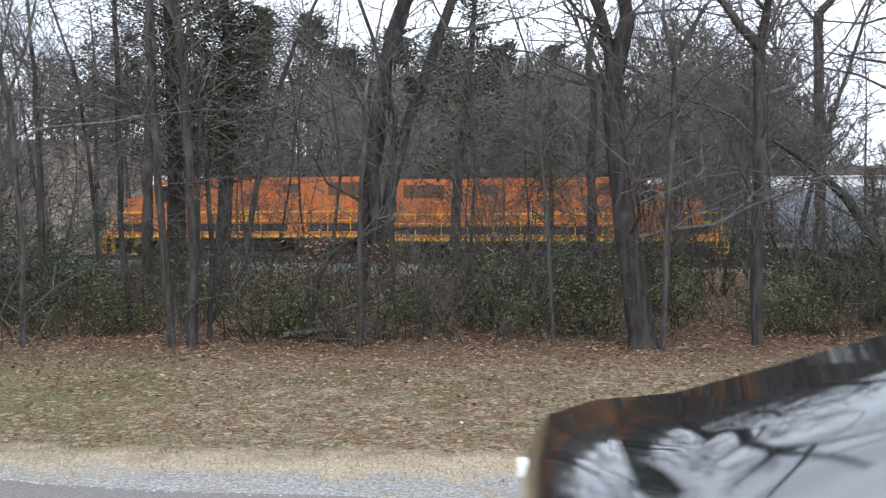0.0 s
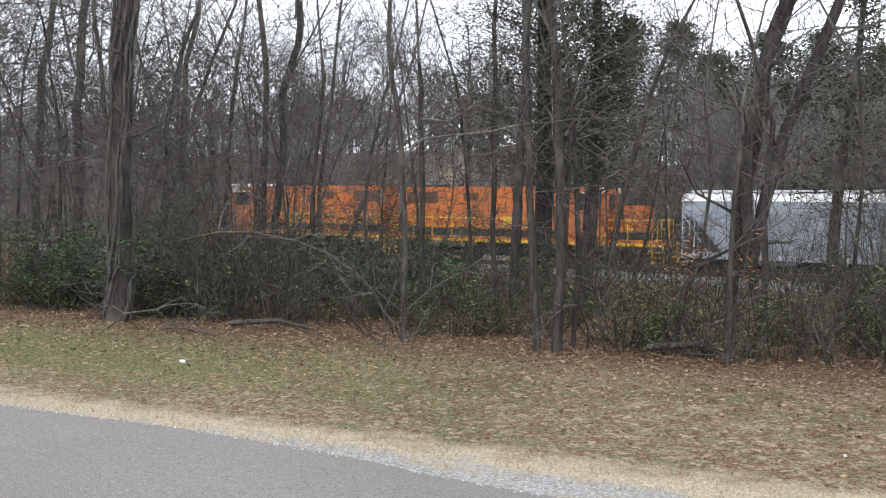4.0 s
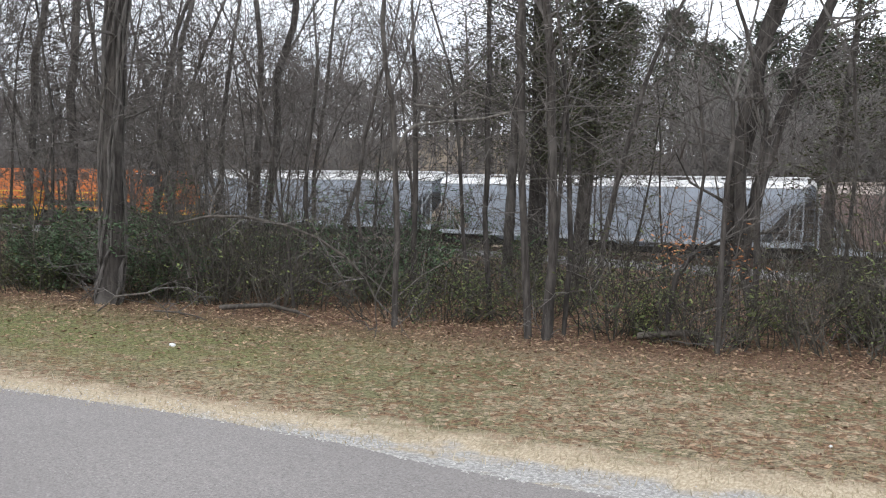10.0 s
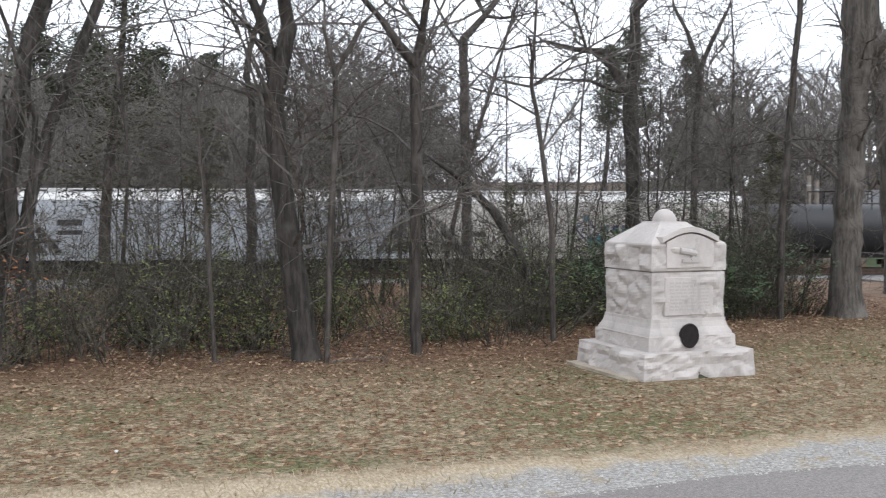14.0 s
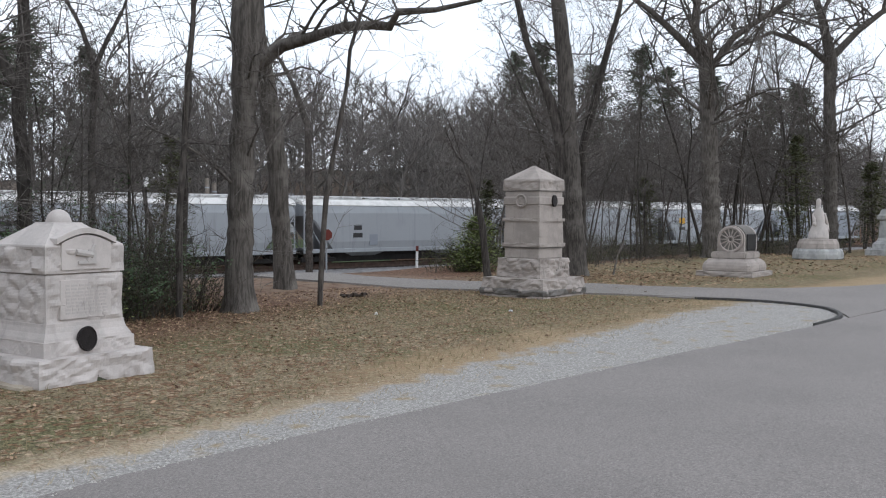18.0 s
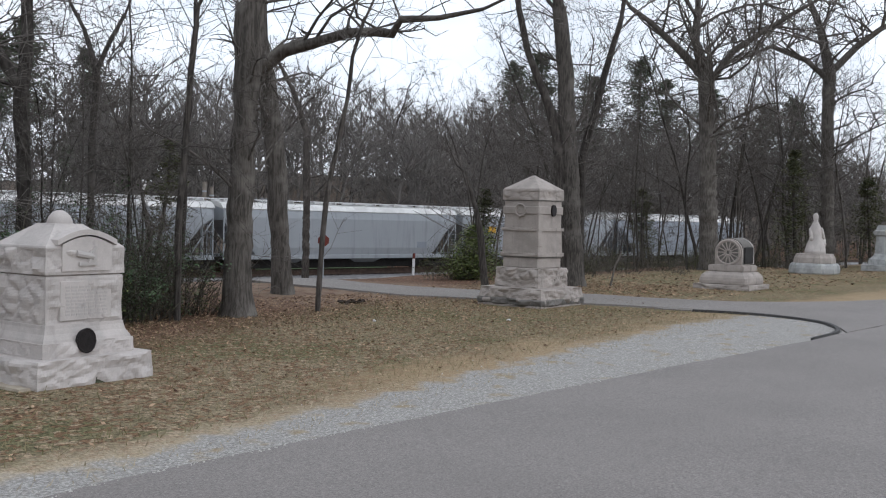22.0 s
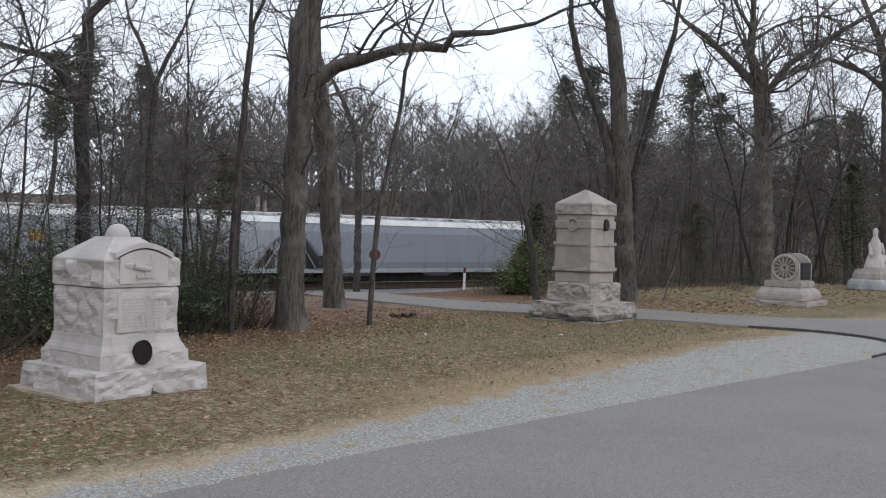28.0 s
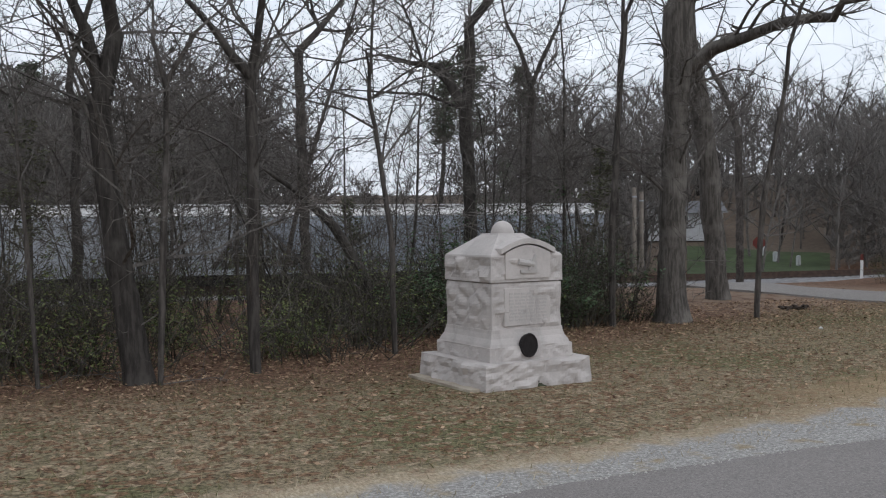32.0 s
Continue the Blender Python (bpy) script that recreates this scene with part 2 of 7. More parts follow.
M_PALE = bark("bleached_wood", (0.29, 0.265, 0.235), (0.20, 0.18, 0.155))
# paler and greyer than M_TWIG: distance haze put into the colour
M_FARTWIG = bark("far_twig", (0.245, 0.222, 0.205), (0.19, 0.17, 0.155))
M_LOG = bark("rotten_wood", (0.16, 0.14, 0.12), (0.10, 0.085, 0.07))
M_SHRUB = leafy("shrub_leaf", (0.062, 0.092, 0.034), (0.205, 0.222, 0.092), 0.75, 1.35)
M_PRIVET = leafy("privet_leaf", (0.06, 0.10, 0.052), (0.115, 0.155, 0.088), 0.8, 1.3)
M_CEDAR = leafy("cedar_leaf", (0.060, 0.072, 0.038), (0.13, 0.13, 0.075), 0.8, 1.2)
# needles lightened too, with the haze of the far hill in the colour
M_PINE = leafy("pine_needle", (0.085, 0.105, 0.07), (0.155, 0.17, 0.122), 0.8, 1.25)
M_ORLEAF = leafy("beech_leaf", (0.36, 0.15, 0.06), (0.50, 0.24, 0.11))
M_DEADLEAF = leafy("dead_leaf", (0.085, 0.047, 0.032), (0.50, 0.35, 0.23), 1, 1)
M_BLADE = leafy("grass_blade", (0.34, 0.265, 0.165), (0.145, 0.145, 0.065), 1, 1)
M_STRAW = leafy("straw_blade", (0.54, 0.465, 0.335), (0.31, 0.255, 0.17), 1, 1)
M_CHIP = leafy("gravel_chip", (0.32, 0.30, 0.275), (0.60, 0.57, 0.53), 1, 1)
M_STONE = stone_material("granite", (0.60, 0.55, 0.52), (0.49, 0.45, 0.425), (0.34, 0.305, 0.285))
M_FOOT = stone_material("footing_stone", (0.52, 0.46, 0.37), (0.40, 0.34, 0.27), (0.25, 0.21, 0.16))
M_MOSS_SHADE = plain("mossy_shadow_foot", (0.075, 0.08, 0.05), 0.95, var=0.35, scale=7, fine=40)
M_FAINT = stone_material("worn_lettering", (0.52, 0.485, 0.46), (0.47, 0.44, 0.42), (0.38, 0.35, 0.33))
M_STONE_B = stone_material("limestone", (0.44, 0.39, 0.355), (0.345, 0.308, 0.28), (0.18, 0.16, 0.15))
M_STONE_D = stone_material("dark_stone", (0.20, 0.185, 0.17), (0.15, 0.14, 0.13), (0.09, 0.085, 0.08))
M_STONE_C = stone_material("marble", (0.47, 0.47, 0.46), (0.31, 0.315, 0.31), (0.12, 0.13, 0.13))
M_BRONZE = plain("bronze", (0.035, 0.030, 0.030), 0.5, 0.6, var=0.3, scale=12, fine=60)
M_DARK = plain("dark_steel", (0.030, 0.028, 0.027), 0.8, var=0.3)
M_RUST = plain("rail_rust", (0.10, 0.065, 0.05), 0.7, 0.3, var=0.3)
M_TIE = plain("tie_wood", (0.085, 0.07, 0.06), 0.95, var=0.3)


def paint(name, col, rough=0.55, dirt=0.5):
    k = Nodes(name, rough, spec=0.4)
    d, f, s = k.noise(0.6, 5), k.noise(25, 3), k.noise(2.5, 5, 0.6, (1, 1, 0.08))
    grime = tuple(0.35 * v + 0.05 for v in col)
    c = k.mix(k.math("MULTIPLY", k.step(s, 0.5, 0.75), dirt), col, grime)
    c = k.mix(k.math("MULTIPLY", k.step(d, 0.5, 0.75), dirt * 0.6), c, tuple(v * 0.7 for v in col))
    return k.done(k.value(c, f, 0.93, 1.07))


M_ORANGE = paint("locomotive_orange", (0.53, 0.15, 0.028), 0.5, 0.45)
M_SOOT = paint("sooty_orange", (0.13, 0.06, 0.03), 0.7, 0.5)
M_YELLOW = paint("locomotive_yellow", (0.66, 0.42, 0.03), 0.5, 0.4)
M_BLACKP = paint("black_paint", (0.03, 0.03, 0.032), 0.5, 0.3)
M_WHITEP = paint("white_paint", (0.80, 0.80, 0.80), 0.5, 0.15)
M_GREY = paint("hopper_grey", (0.275, 0.305, 0.345), 0.55, 0.4)
M_GREY_B = paint("hopper_light_grey", (0.36, 0.385, 0.41), 0.55, 0.45)
M_BROWN = paint("hopper_brown", (0.215, 0.15, 0.13), 0.65, 0.5)
M_CREAM = paint("hopper_cream", (0.50, 0.475, 0.435), 0.6, 0.4)
M_NAVY = plain("navy_blue", (0.025, 0.05, 0.14), 0.6)
M_TEAL = plain("teal_spray", (0.02, 0.22, 0.30), 0.6)
M_ROOFDUST = plain("dusty_roof", (0.74, 0.73, 0.71), 0.8, var=0.18, scale=1.2)
M_ROOFBROWN = plain("dusty_brown_roof", (0.50, 0.42, 0.37), 0.8, var=0.2, scale=1.2)
M_SIGN_Y = plain("placard_orange", (0.75, 0.42, 0.03), 0.5)
M_RED = plain("sign_red", (0.17, 0.04, 0.03), 0.7)
M_GLASS = plain("dark_glass", (0.012, 0.014, 0.016), 0.05, 0, var=0.1, bump=0.0, spec=1.0)
M_GLASS.node_tree.nodes["Principled BSDF"].inputs["IOR"].default_value = 1.9
M_CABGLASS = plain("cab_glass", (0.02, 0.022, 0.025), 0.4, 0, var=0.1, bump=0.0, spec=0.3)
M_CARPAINT = plain("black_car_paint", (0.012, 0.014, 0.018), 0.12, 0, var=0.1, bump=0.0, spec=0.7)
M_CARPAINT.node_tree.nodes["Principled BSDF"].inputs["Coat Weight"].default_value = 1.0
M_CARPAINT.node_tree.nodes["Principled BSDF"].inputs["Coat Roughness"].default_value = 0.03
M_CHROME = plain("chrome", (0.7, 0.7, 0.7), 0.15, 1.0, var=0.05, bump=0.0)
M_LENS = plain("clear_lamp_lens", (0.85, 0.85, 0.86), 0.1, 0, var=0.05, bump=0.0, spec=0.6)
M_LAMP = plain("lit_lamp_lens", (0.85, 0.85, 0.86), 0.2, 0, var=0.05, bump=0.0)
M_LAMP.node_tree.nodes["Principled BSDF"].inputs["Emission Color"].default_value = (1, 1, 1, 1)
M_LAMP.node_tree.nodes["Principled BSDF"].inputs["Emission Strength"].default_value = 0.7
M_RUBBER = plain("rubber", (0.02, 0.02, 0.02), 0.85)
M_LAWN = plain("mown_lawn", (0.065, 0.09, 0.036), 0.95, var=0.25, scale=0.8, fine=9)
M_SIDING = plain("white_siding", (0.70, 0.71, 0.72), 0.7, var=0.1)
M_SHINGLE = plain("grey_shingle", (0.20, 0.20, 0.21), 0.9, var=0.25)
M_POLE = plain("weathered_pole", (0.30, 0.26, 0.22), 0.9, var=0.25)

# ---------------------------------------------------------------- plan
TRACK_N, TRACK_D, RAIL_Z = radians(7), 57.0, -2.15
TN = Vector((math.sin(TRACK_N), math.cos(TRACK_N), 0))
TA = Vector((math.cos(TRACK_N), -math.sin(TRACK_N), 0))
ROAD_Y = 5.3


def grade(s):
    """The line climbs a little towards the way of travel."""
    t = min(1.0, max(0.0, (8.0 - s) / 55.0))
    return 0.45 * t * t * (3 - 2 * t)


def on_track(s, up=0.0, off=0.0):
    v = TN * (TRACK_D + off) + TA * s
    return Vector((v.x, v.y, RAIL_Z + up + grade(s)))


def part(name, bm, material, parent=None, label="", smooth=False, m=None):
    me = bpy.data.meshes.new(name)
    bm.to_mesh(me)
    bm.free()
    return shared(name, me, material, parent, label, smooth, m)


def shared(name, me, material=None, parent=None, label="", smooth=False, m=None):
    if material and not me.materials:
        me.materials.append(material)
    if smooth:
        me.polygons.foreach_set("use_smooth", [True] * len(me.polygons))
    ob = new(name, me)
    ob.parent = parent
    if m is not None:
        ob.matrix_basis = m
    if label:
        tagged(ob, label)
    return ob


def mesh_of(name, V, F):
    me = bpy.data.meshes.new(name)
    me.from_pydata(V, [], F)
    return me


def box(bm, x0, x1, y0, y1, z0, z1):
    v = [bm.verts.new((x, y, z)) for x in (x0, x1) for y in (y0, y1) for z in (z0, z1)]
    for f in ((0, 1, 3, 2), (4, 6, 7, 5), (0, 4, 5, 1), (2, 3, 7, 6), (0, 2, 6, 4), (1, 5, 7, 3)):
        bm.faces.new([v[i] for i in f])
    return v


def slab(x0, x1, y0, y1, z0, z1, bevel=0.0, seg=1):
    bm = bmesh.new()
    box(bm, x0, x1, y0, y1, z0, z1)
    if bevel:
        bmesh.ops.bevel(bm, geom=bm.edges[:], offset=bevel, segments=seg, affect="EDGES")
    return bm


def rod(bm, a, b, r, n=6):
    a, b = Vector(a), Vector(b)
    d = (b - a)
    q = d.to_track_quat("Z", "Y").to_matrix().to_4x4()
    bmesh.ops.create_cone(bm, cap_ends=True, segments=n, radius1=r, radius2=r, depth=d.length,
                          matrix=Matrix.Translation((a + b) / 2) @ q)


def disc(r, h, n=20, m=None):
    bm = bmesh.new()
    bmesh.ops.create_cone(bm, cap_ends=True, segments=n, radius1=r, radius2=r, depth=h, matrix=m or Matrix())
    return bm


def sstep(a, b, x):
    t = min(1, max(0, (x - a) / (b - a)))
    return t * t * (3 - 2 * t)


def depth_of(x, y):
    return x * TN.x + y * TN.y


def height(x, y):
    d = depth_of(x, y)
    z = -2.45 * sstep(17, 52, d)
    az = math.atan2(x, max(y, 1.0))
    z += (4.0 + 5.0 * sstep(0.30, 0.08, abs(az + 0.10)) + 7.5 * sstep(0.48, 0.72, az)) * sstep(66, 140, d) + 12 * sstep(170, 420, d) + 9.0 * sstep(-0.16, -0.34, az) * sstep(62, 115, d)
    z += 0.35 * noise.noise((x * 0.12, y * 0.12, 0)) * sstep(13, 24, d) * (1 - sstep(46, 52, d) + sstep(64, 75, d))
    if y > 5.6:
        z += 0.03 * noise.noise((x * 0.5, y * 0.5, 3)) * sstep(5.6, 7, y)
    return z


def wood_edge(x):
    """The y at which the brush begins."""
    pts = ((-60, 9.0), (-11, 10.6), (-6, 10.9), (-4, 10.5), (0, 10.8), (3.7, 11.1), (5, 12.0), (8.5, 12.7), (10, 13.4))
    for (a, ya), (b, yb) in zip(pts, pts[1:]):
        if a <= x <= b:
            return ya + (yb - ya) * (x - a) / (b - a)
    return 13.4


def spans(*runs):
    out = []
    for a, b, step in runs:
        out += list(np.arange(a, b, step))
    return [float(v) for v in out]


def build_ground():
    xs = spans((-1500, -400, 550), (-400, -100, 60), (-100, -24, 6), (-24, 30, 0.6), (30, 110, 5), (110, 400, 58), (400, 1501, 550))
    ys = spans((-1500, -300, 600), (-300, -20, 70), (-20, 4.0, 4), (4, 16, 0.5), (16, 76, 2.5), (76, 200, 10), (200, 480, 40), (480, 1600, 550))
    w = len(xs)
    V = [(x, y, height(x, y)) for y in ys for x in xs]
    F = [(j * w + i, j * w + i + 1, (j + 1) * w + i + 1, (j + 1) * w + i) for j in range(len(ys) - 1) for i in range(w - 1)]
    me = mesh_of("ground", V, F)
    tagged(shared("ground", me, M_GROUND, smooth=True), "winter turf with fallen leaves, straw and gravel verge", kind="structure")


build_ground()


def strip(name, line, half, material, lift, label, thick=0.12):
    """A lane laid on the ground along a line of (x, y)."""
    pts = []
    for (a, b) in zip(line, line[1:]):
        n = max(2, int((Vector(b) - Vector(a)).length / 1.0))
        pts += [Vector(a).lerp(Vector(b), i / n) for i in range(n)]
    pts.append(Vector(line[-1]))
    for _ in range(6):
        pts = [pts[0]] + [(pts[i - 1] + pts[i] * 2 + pts[i + 1]) / 4 for i in range(1, len(pts) - 1)] + [pts[-1]]
    V, F = [], []
    for i, p in enumerate(pts):
        d = (pts[min(i + 1, len(pts) - 1)] - pts[max(i - 1, 0)]).normalized()
        nrm = Vector((-d.y, d.x))
        for k in (-1, -0.5, 0, 0.5, 1):
            w = half + (0.07 * noise.noise((p.x * 1.3, p.y * 1.3, k)) if abs(k) == 1 else 0)
            q = p + nrm * w * k
            V.append((q.x, q.y, height(q.x, q.y) + lift))
        for k in (-1, 1):
            q = p + nrm * (half + 0.03) * k
            V.append((q.x, q.y, height(q.x, q.y) + lift - thick))
    for i in range(len(pts) - 1):
        a, b = i * 7, (i + 1) * 7
        F += [(a + j, a + j + 1, b + j + 1, b + j) for j in range(4)]
        F += [(a + 5, a, b, b + 5), (a + 4, a + 6, b + 6, b + 4)]
    tagged(shared(name, mesh_of(name, V, F), material), label, kind="structure")


def road_edge(x):
    """The y of the asphalt's ragged edge."""
    e = ROAD_Y + 0.05 * noise.noise((x * 1.1, 0, 0)) + 0.03 * noise.noise((x * 5, 2, 0))
    e += 0.44 * sstep(-1.0, -4.8, x) + 0.22 * sstep(1.0, 4.0, x) - 0.24
    return e - 0.08 * sstep(9.0, 14.0, x)


def build_road():
    V, F = [], []
    xs = spans((-600, -60, 60), (-60, -16, 4), (-16, 30, 0.35), (30, 60, 3), (60, 660, 60))
    for x in xs:
        e = road_edge(x)
        for y, z in ((-1.7, -0.1), (-1.6, 0.02), (1.5, 0.045), (4.2, 0.03), (e, 0.018), (e + 0.03, -0.08)):
            V.append((x, y, z))
    for i in range(len(xs) - 1):
        F += [(i * 6 + j, i * 6 + 6 + j, i * 6 + 7 + j, i * 6 + 1 + j) for j in range(5)]
    tagged(shared("road", mesh_of("road", V, F), M_ROAD), "grey asphalt park road with a ragged edge", kind="structure")


build_road()
strip("lane", [(18.6, 8.6), (18.2, 10.4), (17.6, 12.3), (16.4, 14.6), (15.8, 17.2), (17.2, 21), (21, 27), (30, 40), (39.3, 53.2)],
      1.35, M_LANE, 0.035, "pale asphalt lane leading over the railway crossing")


def rounded_line(pts, n=3):
    """Corner cutting: a smooth line with the same ends."""
    for _ in range(n):
        out = [pts[0]]
        for a, b in zip(pts, pts[1:]):
            out += [(a[0] * 0.75 + b[0] * 0.25, a[1] * 0.75 + b[1] * 0.25), (a[0] * 0.25 + b[0] * 0.75, a[1] * 0.25 + b[1] * 0.75)]
        pts = out + [pts[-1]]
    return pts


def junction():
    """Where the lane leaves the road: a flared apron of asphalt."""
    near = [(15.6, 5.2), (16.6, 5.72), (17.25, 6.3), (17.45, 6.9), (17.3, 7.7), (17.0, 8.5), (16.85, 9.2)]
    near = rounded_line(near)
    farx = [(60, 5.2), (40, 5.9), (30, 6.3), (24, 6.95), (21.5, 7.9), (20.2, 8.8), (19.6, 9.4)]
    farx = rounded_line(farx)
    bm = bmesh.new()
    A = [bm.verts.new((x, y, height(x, y) + 0.026)) for x, y in near]
    B = [bm.verts.new((x, y, height(x, y) + 0.026)) for x, y in farx]
    for i in range(len(A) - 1):
        bm.faces.new((A[i], B[i], B[i + 1], A[i + 1]))
    g = bmesh.ops.extrude_face_region(bm, geom=bm.faces[:])
    bmesh.ops.translate(bm, vec=(0, 0, -0.1), verts=[v for v in g["geom"] if isinstance(v, bmesh.types.BMVert)])
    bmesh.ops.recalc_face_normals(bm, faces=bm.faces[:])
    tagged(part("road_junction", bm, M_ROAD), "flared asphalt where the lane joins the road", kind="structure")


junction()


def tar_edge():
    """The dark broken lip where the asphalt turns into the lane."""
    line = [(14.2, 5.22), (15.6, 5.26), (16.6, 5.74), (17.25, 6.3), (17.45, 6.9), (17.3, 7.7), (17.0, 8.5)]
    line = rounded_line(line)
    V, F = [], []
    for i, (x, y) in enumerate(line):
        a, b = line[max(i - 1, 0)], line[min(i + 1, len(line) - 1)]
        d = (Vector(b) - Vector(a)).normalized()
        w = 0.02 + 0.035 * sstep(0, 12, i) * sstep(len(line) - 1, len(line) - 16, i) * (1 + 0.6 * noise.noise((x * 3, y * 3, 0)))
        for k, z in ((-0.3, -0.05), (0.0, 0.045), (1.0, 0.042), (1.15, -0.05)):
            V.append((x - d.y * w * k, y + d.x * w * k, height(x, y) + z))
    F = [(i * 4 + j, i * 4 + 4 + j, i * 4 + 5 + j, i * 4 + 1 + j) for i in range(len(line) - 1) for j in range(3)]
    tagged(shared("road_edge", mesh_of("road_edge", V, F), M_LIP), "dark lip of the asphalt beside gravel", kind="structure")


tar_edge()
strip("lane_beyond", [(41.5, 61.5), (48, 72), (52, 84), (70, 98)], 1.6, M_LANE, 0.05, "pale lane beyond the railway")


# ---------------------------------------------------------------- railway
def build_track():
    V, F = [], []
    prof = ((-7.5, -0.55), (-4.2, -0.42), (-3.4, -0.22), (-1.7, -0.17), (1.7, -0.17), (3.2, -0.3), (5.5, -0.7))
    ss = list(range(-260, 262, 3))
    for s in ss:
        for o, z in prof:
            p = on_track(s, z + 0.05 * noise.noise((s * 0.4, o, 0)), o)
            V.append(tuple(p))
    w = len(prof)
    F = [(i * w + j, i * w + j + 1, (i + 1) * w + j + 1, (i + 1) * w + j) for i in range(len(ss) - 1) for j in range(w - 1)]
    tagged(shared("ballast_bed", mesh_of("ballast_bed", V, F), M_BALLAST), "grey crushed-stone ballast under the track", kind="structure")
    turn = pose(*on_track(0), 0, 0, -7)
    e = new("railway_track")
    e.matrix_basis = turn
    tagged(e, "rusty steel railway track on timber ties", "railway track")
    for y in (-0.72, 0.72):
        bm = bmesh.new()
        for hw, z0, z1 in ((0.035, -0.04, 0.0), (0.01, -0.13, -0.04), (0.07, -0.15, -0.13)):
            box(bm, -260, 260, y - hw, y + hw, z0, z1)
        bmesh.ops.bisect_edges(bm, edges=[q for q in bm.edges if q.calc_length() > 100], cuts=51)
        for v in bm.verts:
            v.co.z += grade(v.co.x) - grade(0)
        part("rail", bm, M_RUST, e)
    bm = bmesh.new()
    for i in range(-170, 330):
        s = i * 0.55
        box(bm, s - 0.11, s + 0.11, -1.3, 1.3, -0.3 + grade(s) - grade(0), -0.15 + grade(s) - grade(0))
    tagged(part("tie_bed", bm, M_TIE, e, "weathered timber ties"), kind="stuff")


build_track()


def loft(sections, close=True):
    """A skin over rings of points that all have the same count."""
    bm = bmesh.new()
    rings = [[bm.verts.new(p) for p in s] for s in sections]
    n = len(rings[0])
    for a, b in zip(rings, rings[1:]):
        for i in range(n if close else n - 1):
            bm.faces.new((a[i], a[(i + 1) % n], b[(i + 1) % n], b[i]))
    bm.faces.new(rings[0][::-1])
    bm.faces.new(rings[-1])
    bmesh.ops.recalc_face_normals(bm, faces=bm.faces[:])
    return bm


def bogie(parent, x, axles=2, gap=1.75, r=0.42):
    bm = slab(-gap / 2 - 0.55, gap / 2 + 0.55, -1.1, -0.95, 0.36, 0.68, 0.05)
    box(bm, -gap / 2 - 0.55, gap / 2 + 0.55, 0.95, 1.1, 0.36, 0.68)
    box(bm, -0.25, 0.25, -1.05, 1.05, 0.4, 0.85)
    t = part("truck", bm, M_DARK, parent, m=pose(x, 0, 0))
    for k in range(axles):
        bm = bmesh.new()
        xx = -gap / 2 + gap * k / max(1, axles - 1)
        for y in (-0.75, 0.75):
            bmesh.ops.create_cone(bm, cap_ends=True, segments=20, radius1=r, radius2=r, depth=0.13, matrix=pose(xx, y, r, 90))
        rod(bm, (xx, -0.8, r), (xx, 0.8, r), 0.08)
        part("wheelset", bm, M_RUST, t)


def coupler(parent, x, sgn):
    bm = slab(min(x, x + sgn * 0.5), max(x, x + sgn * 0.5), -0.12, 0.12, 0.75, 0.98, 0.03)
    part("coupler", bm, M_DARK, parent)


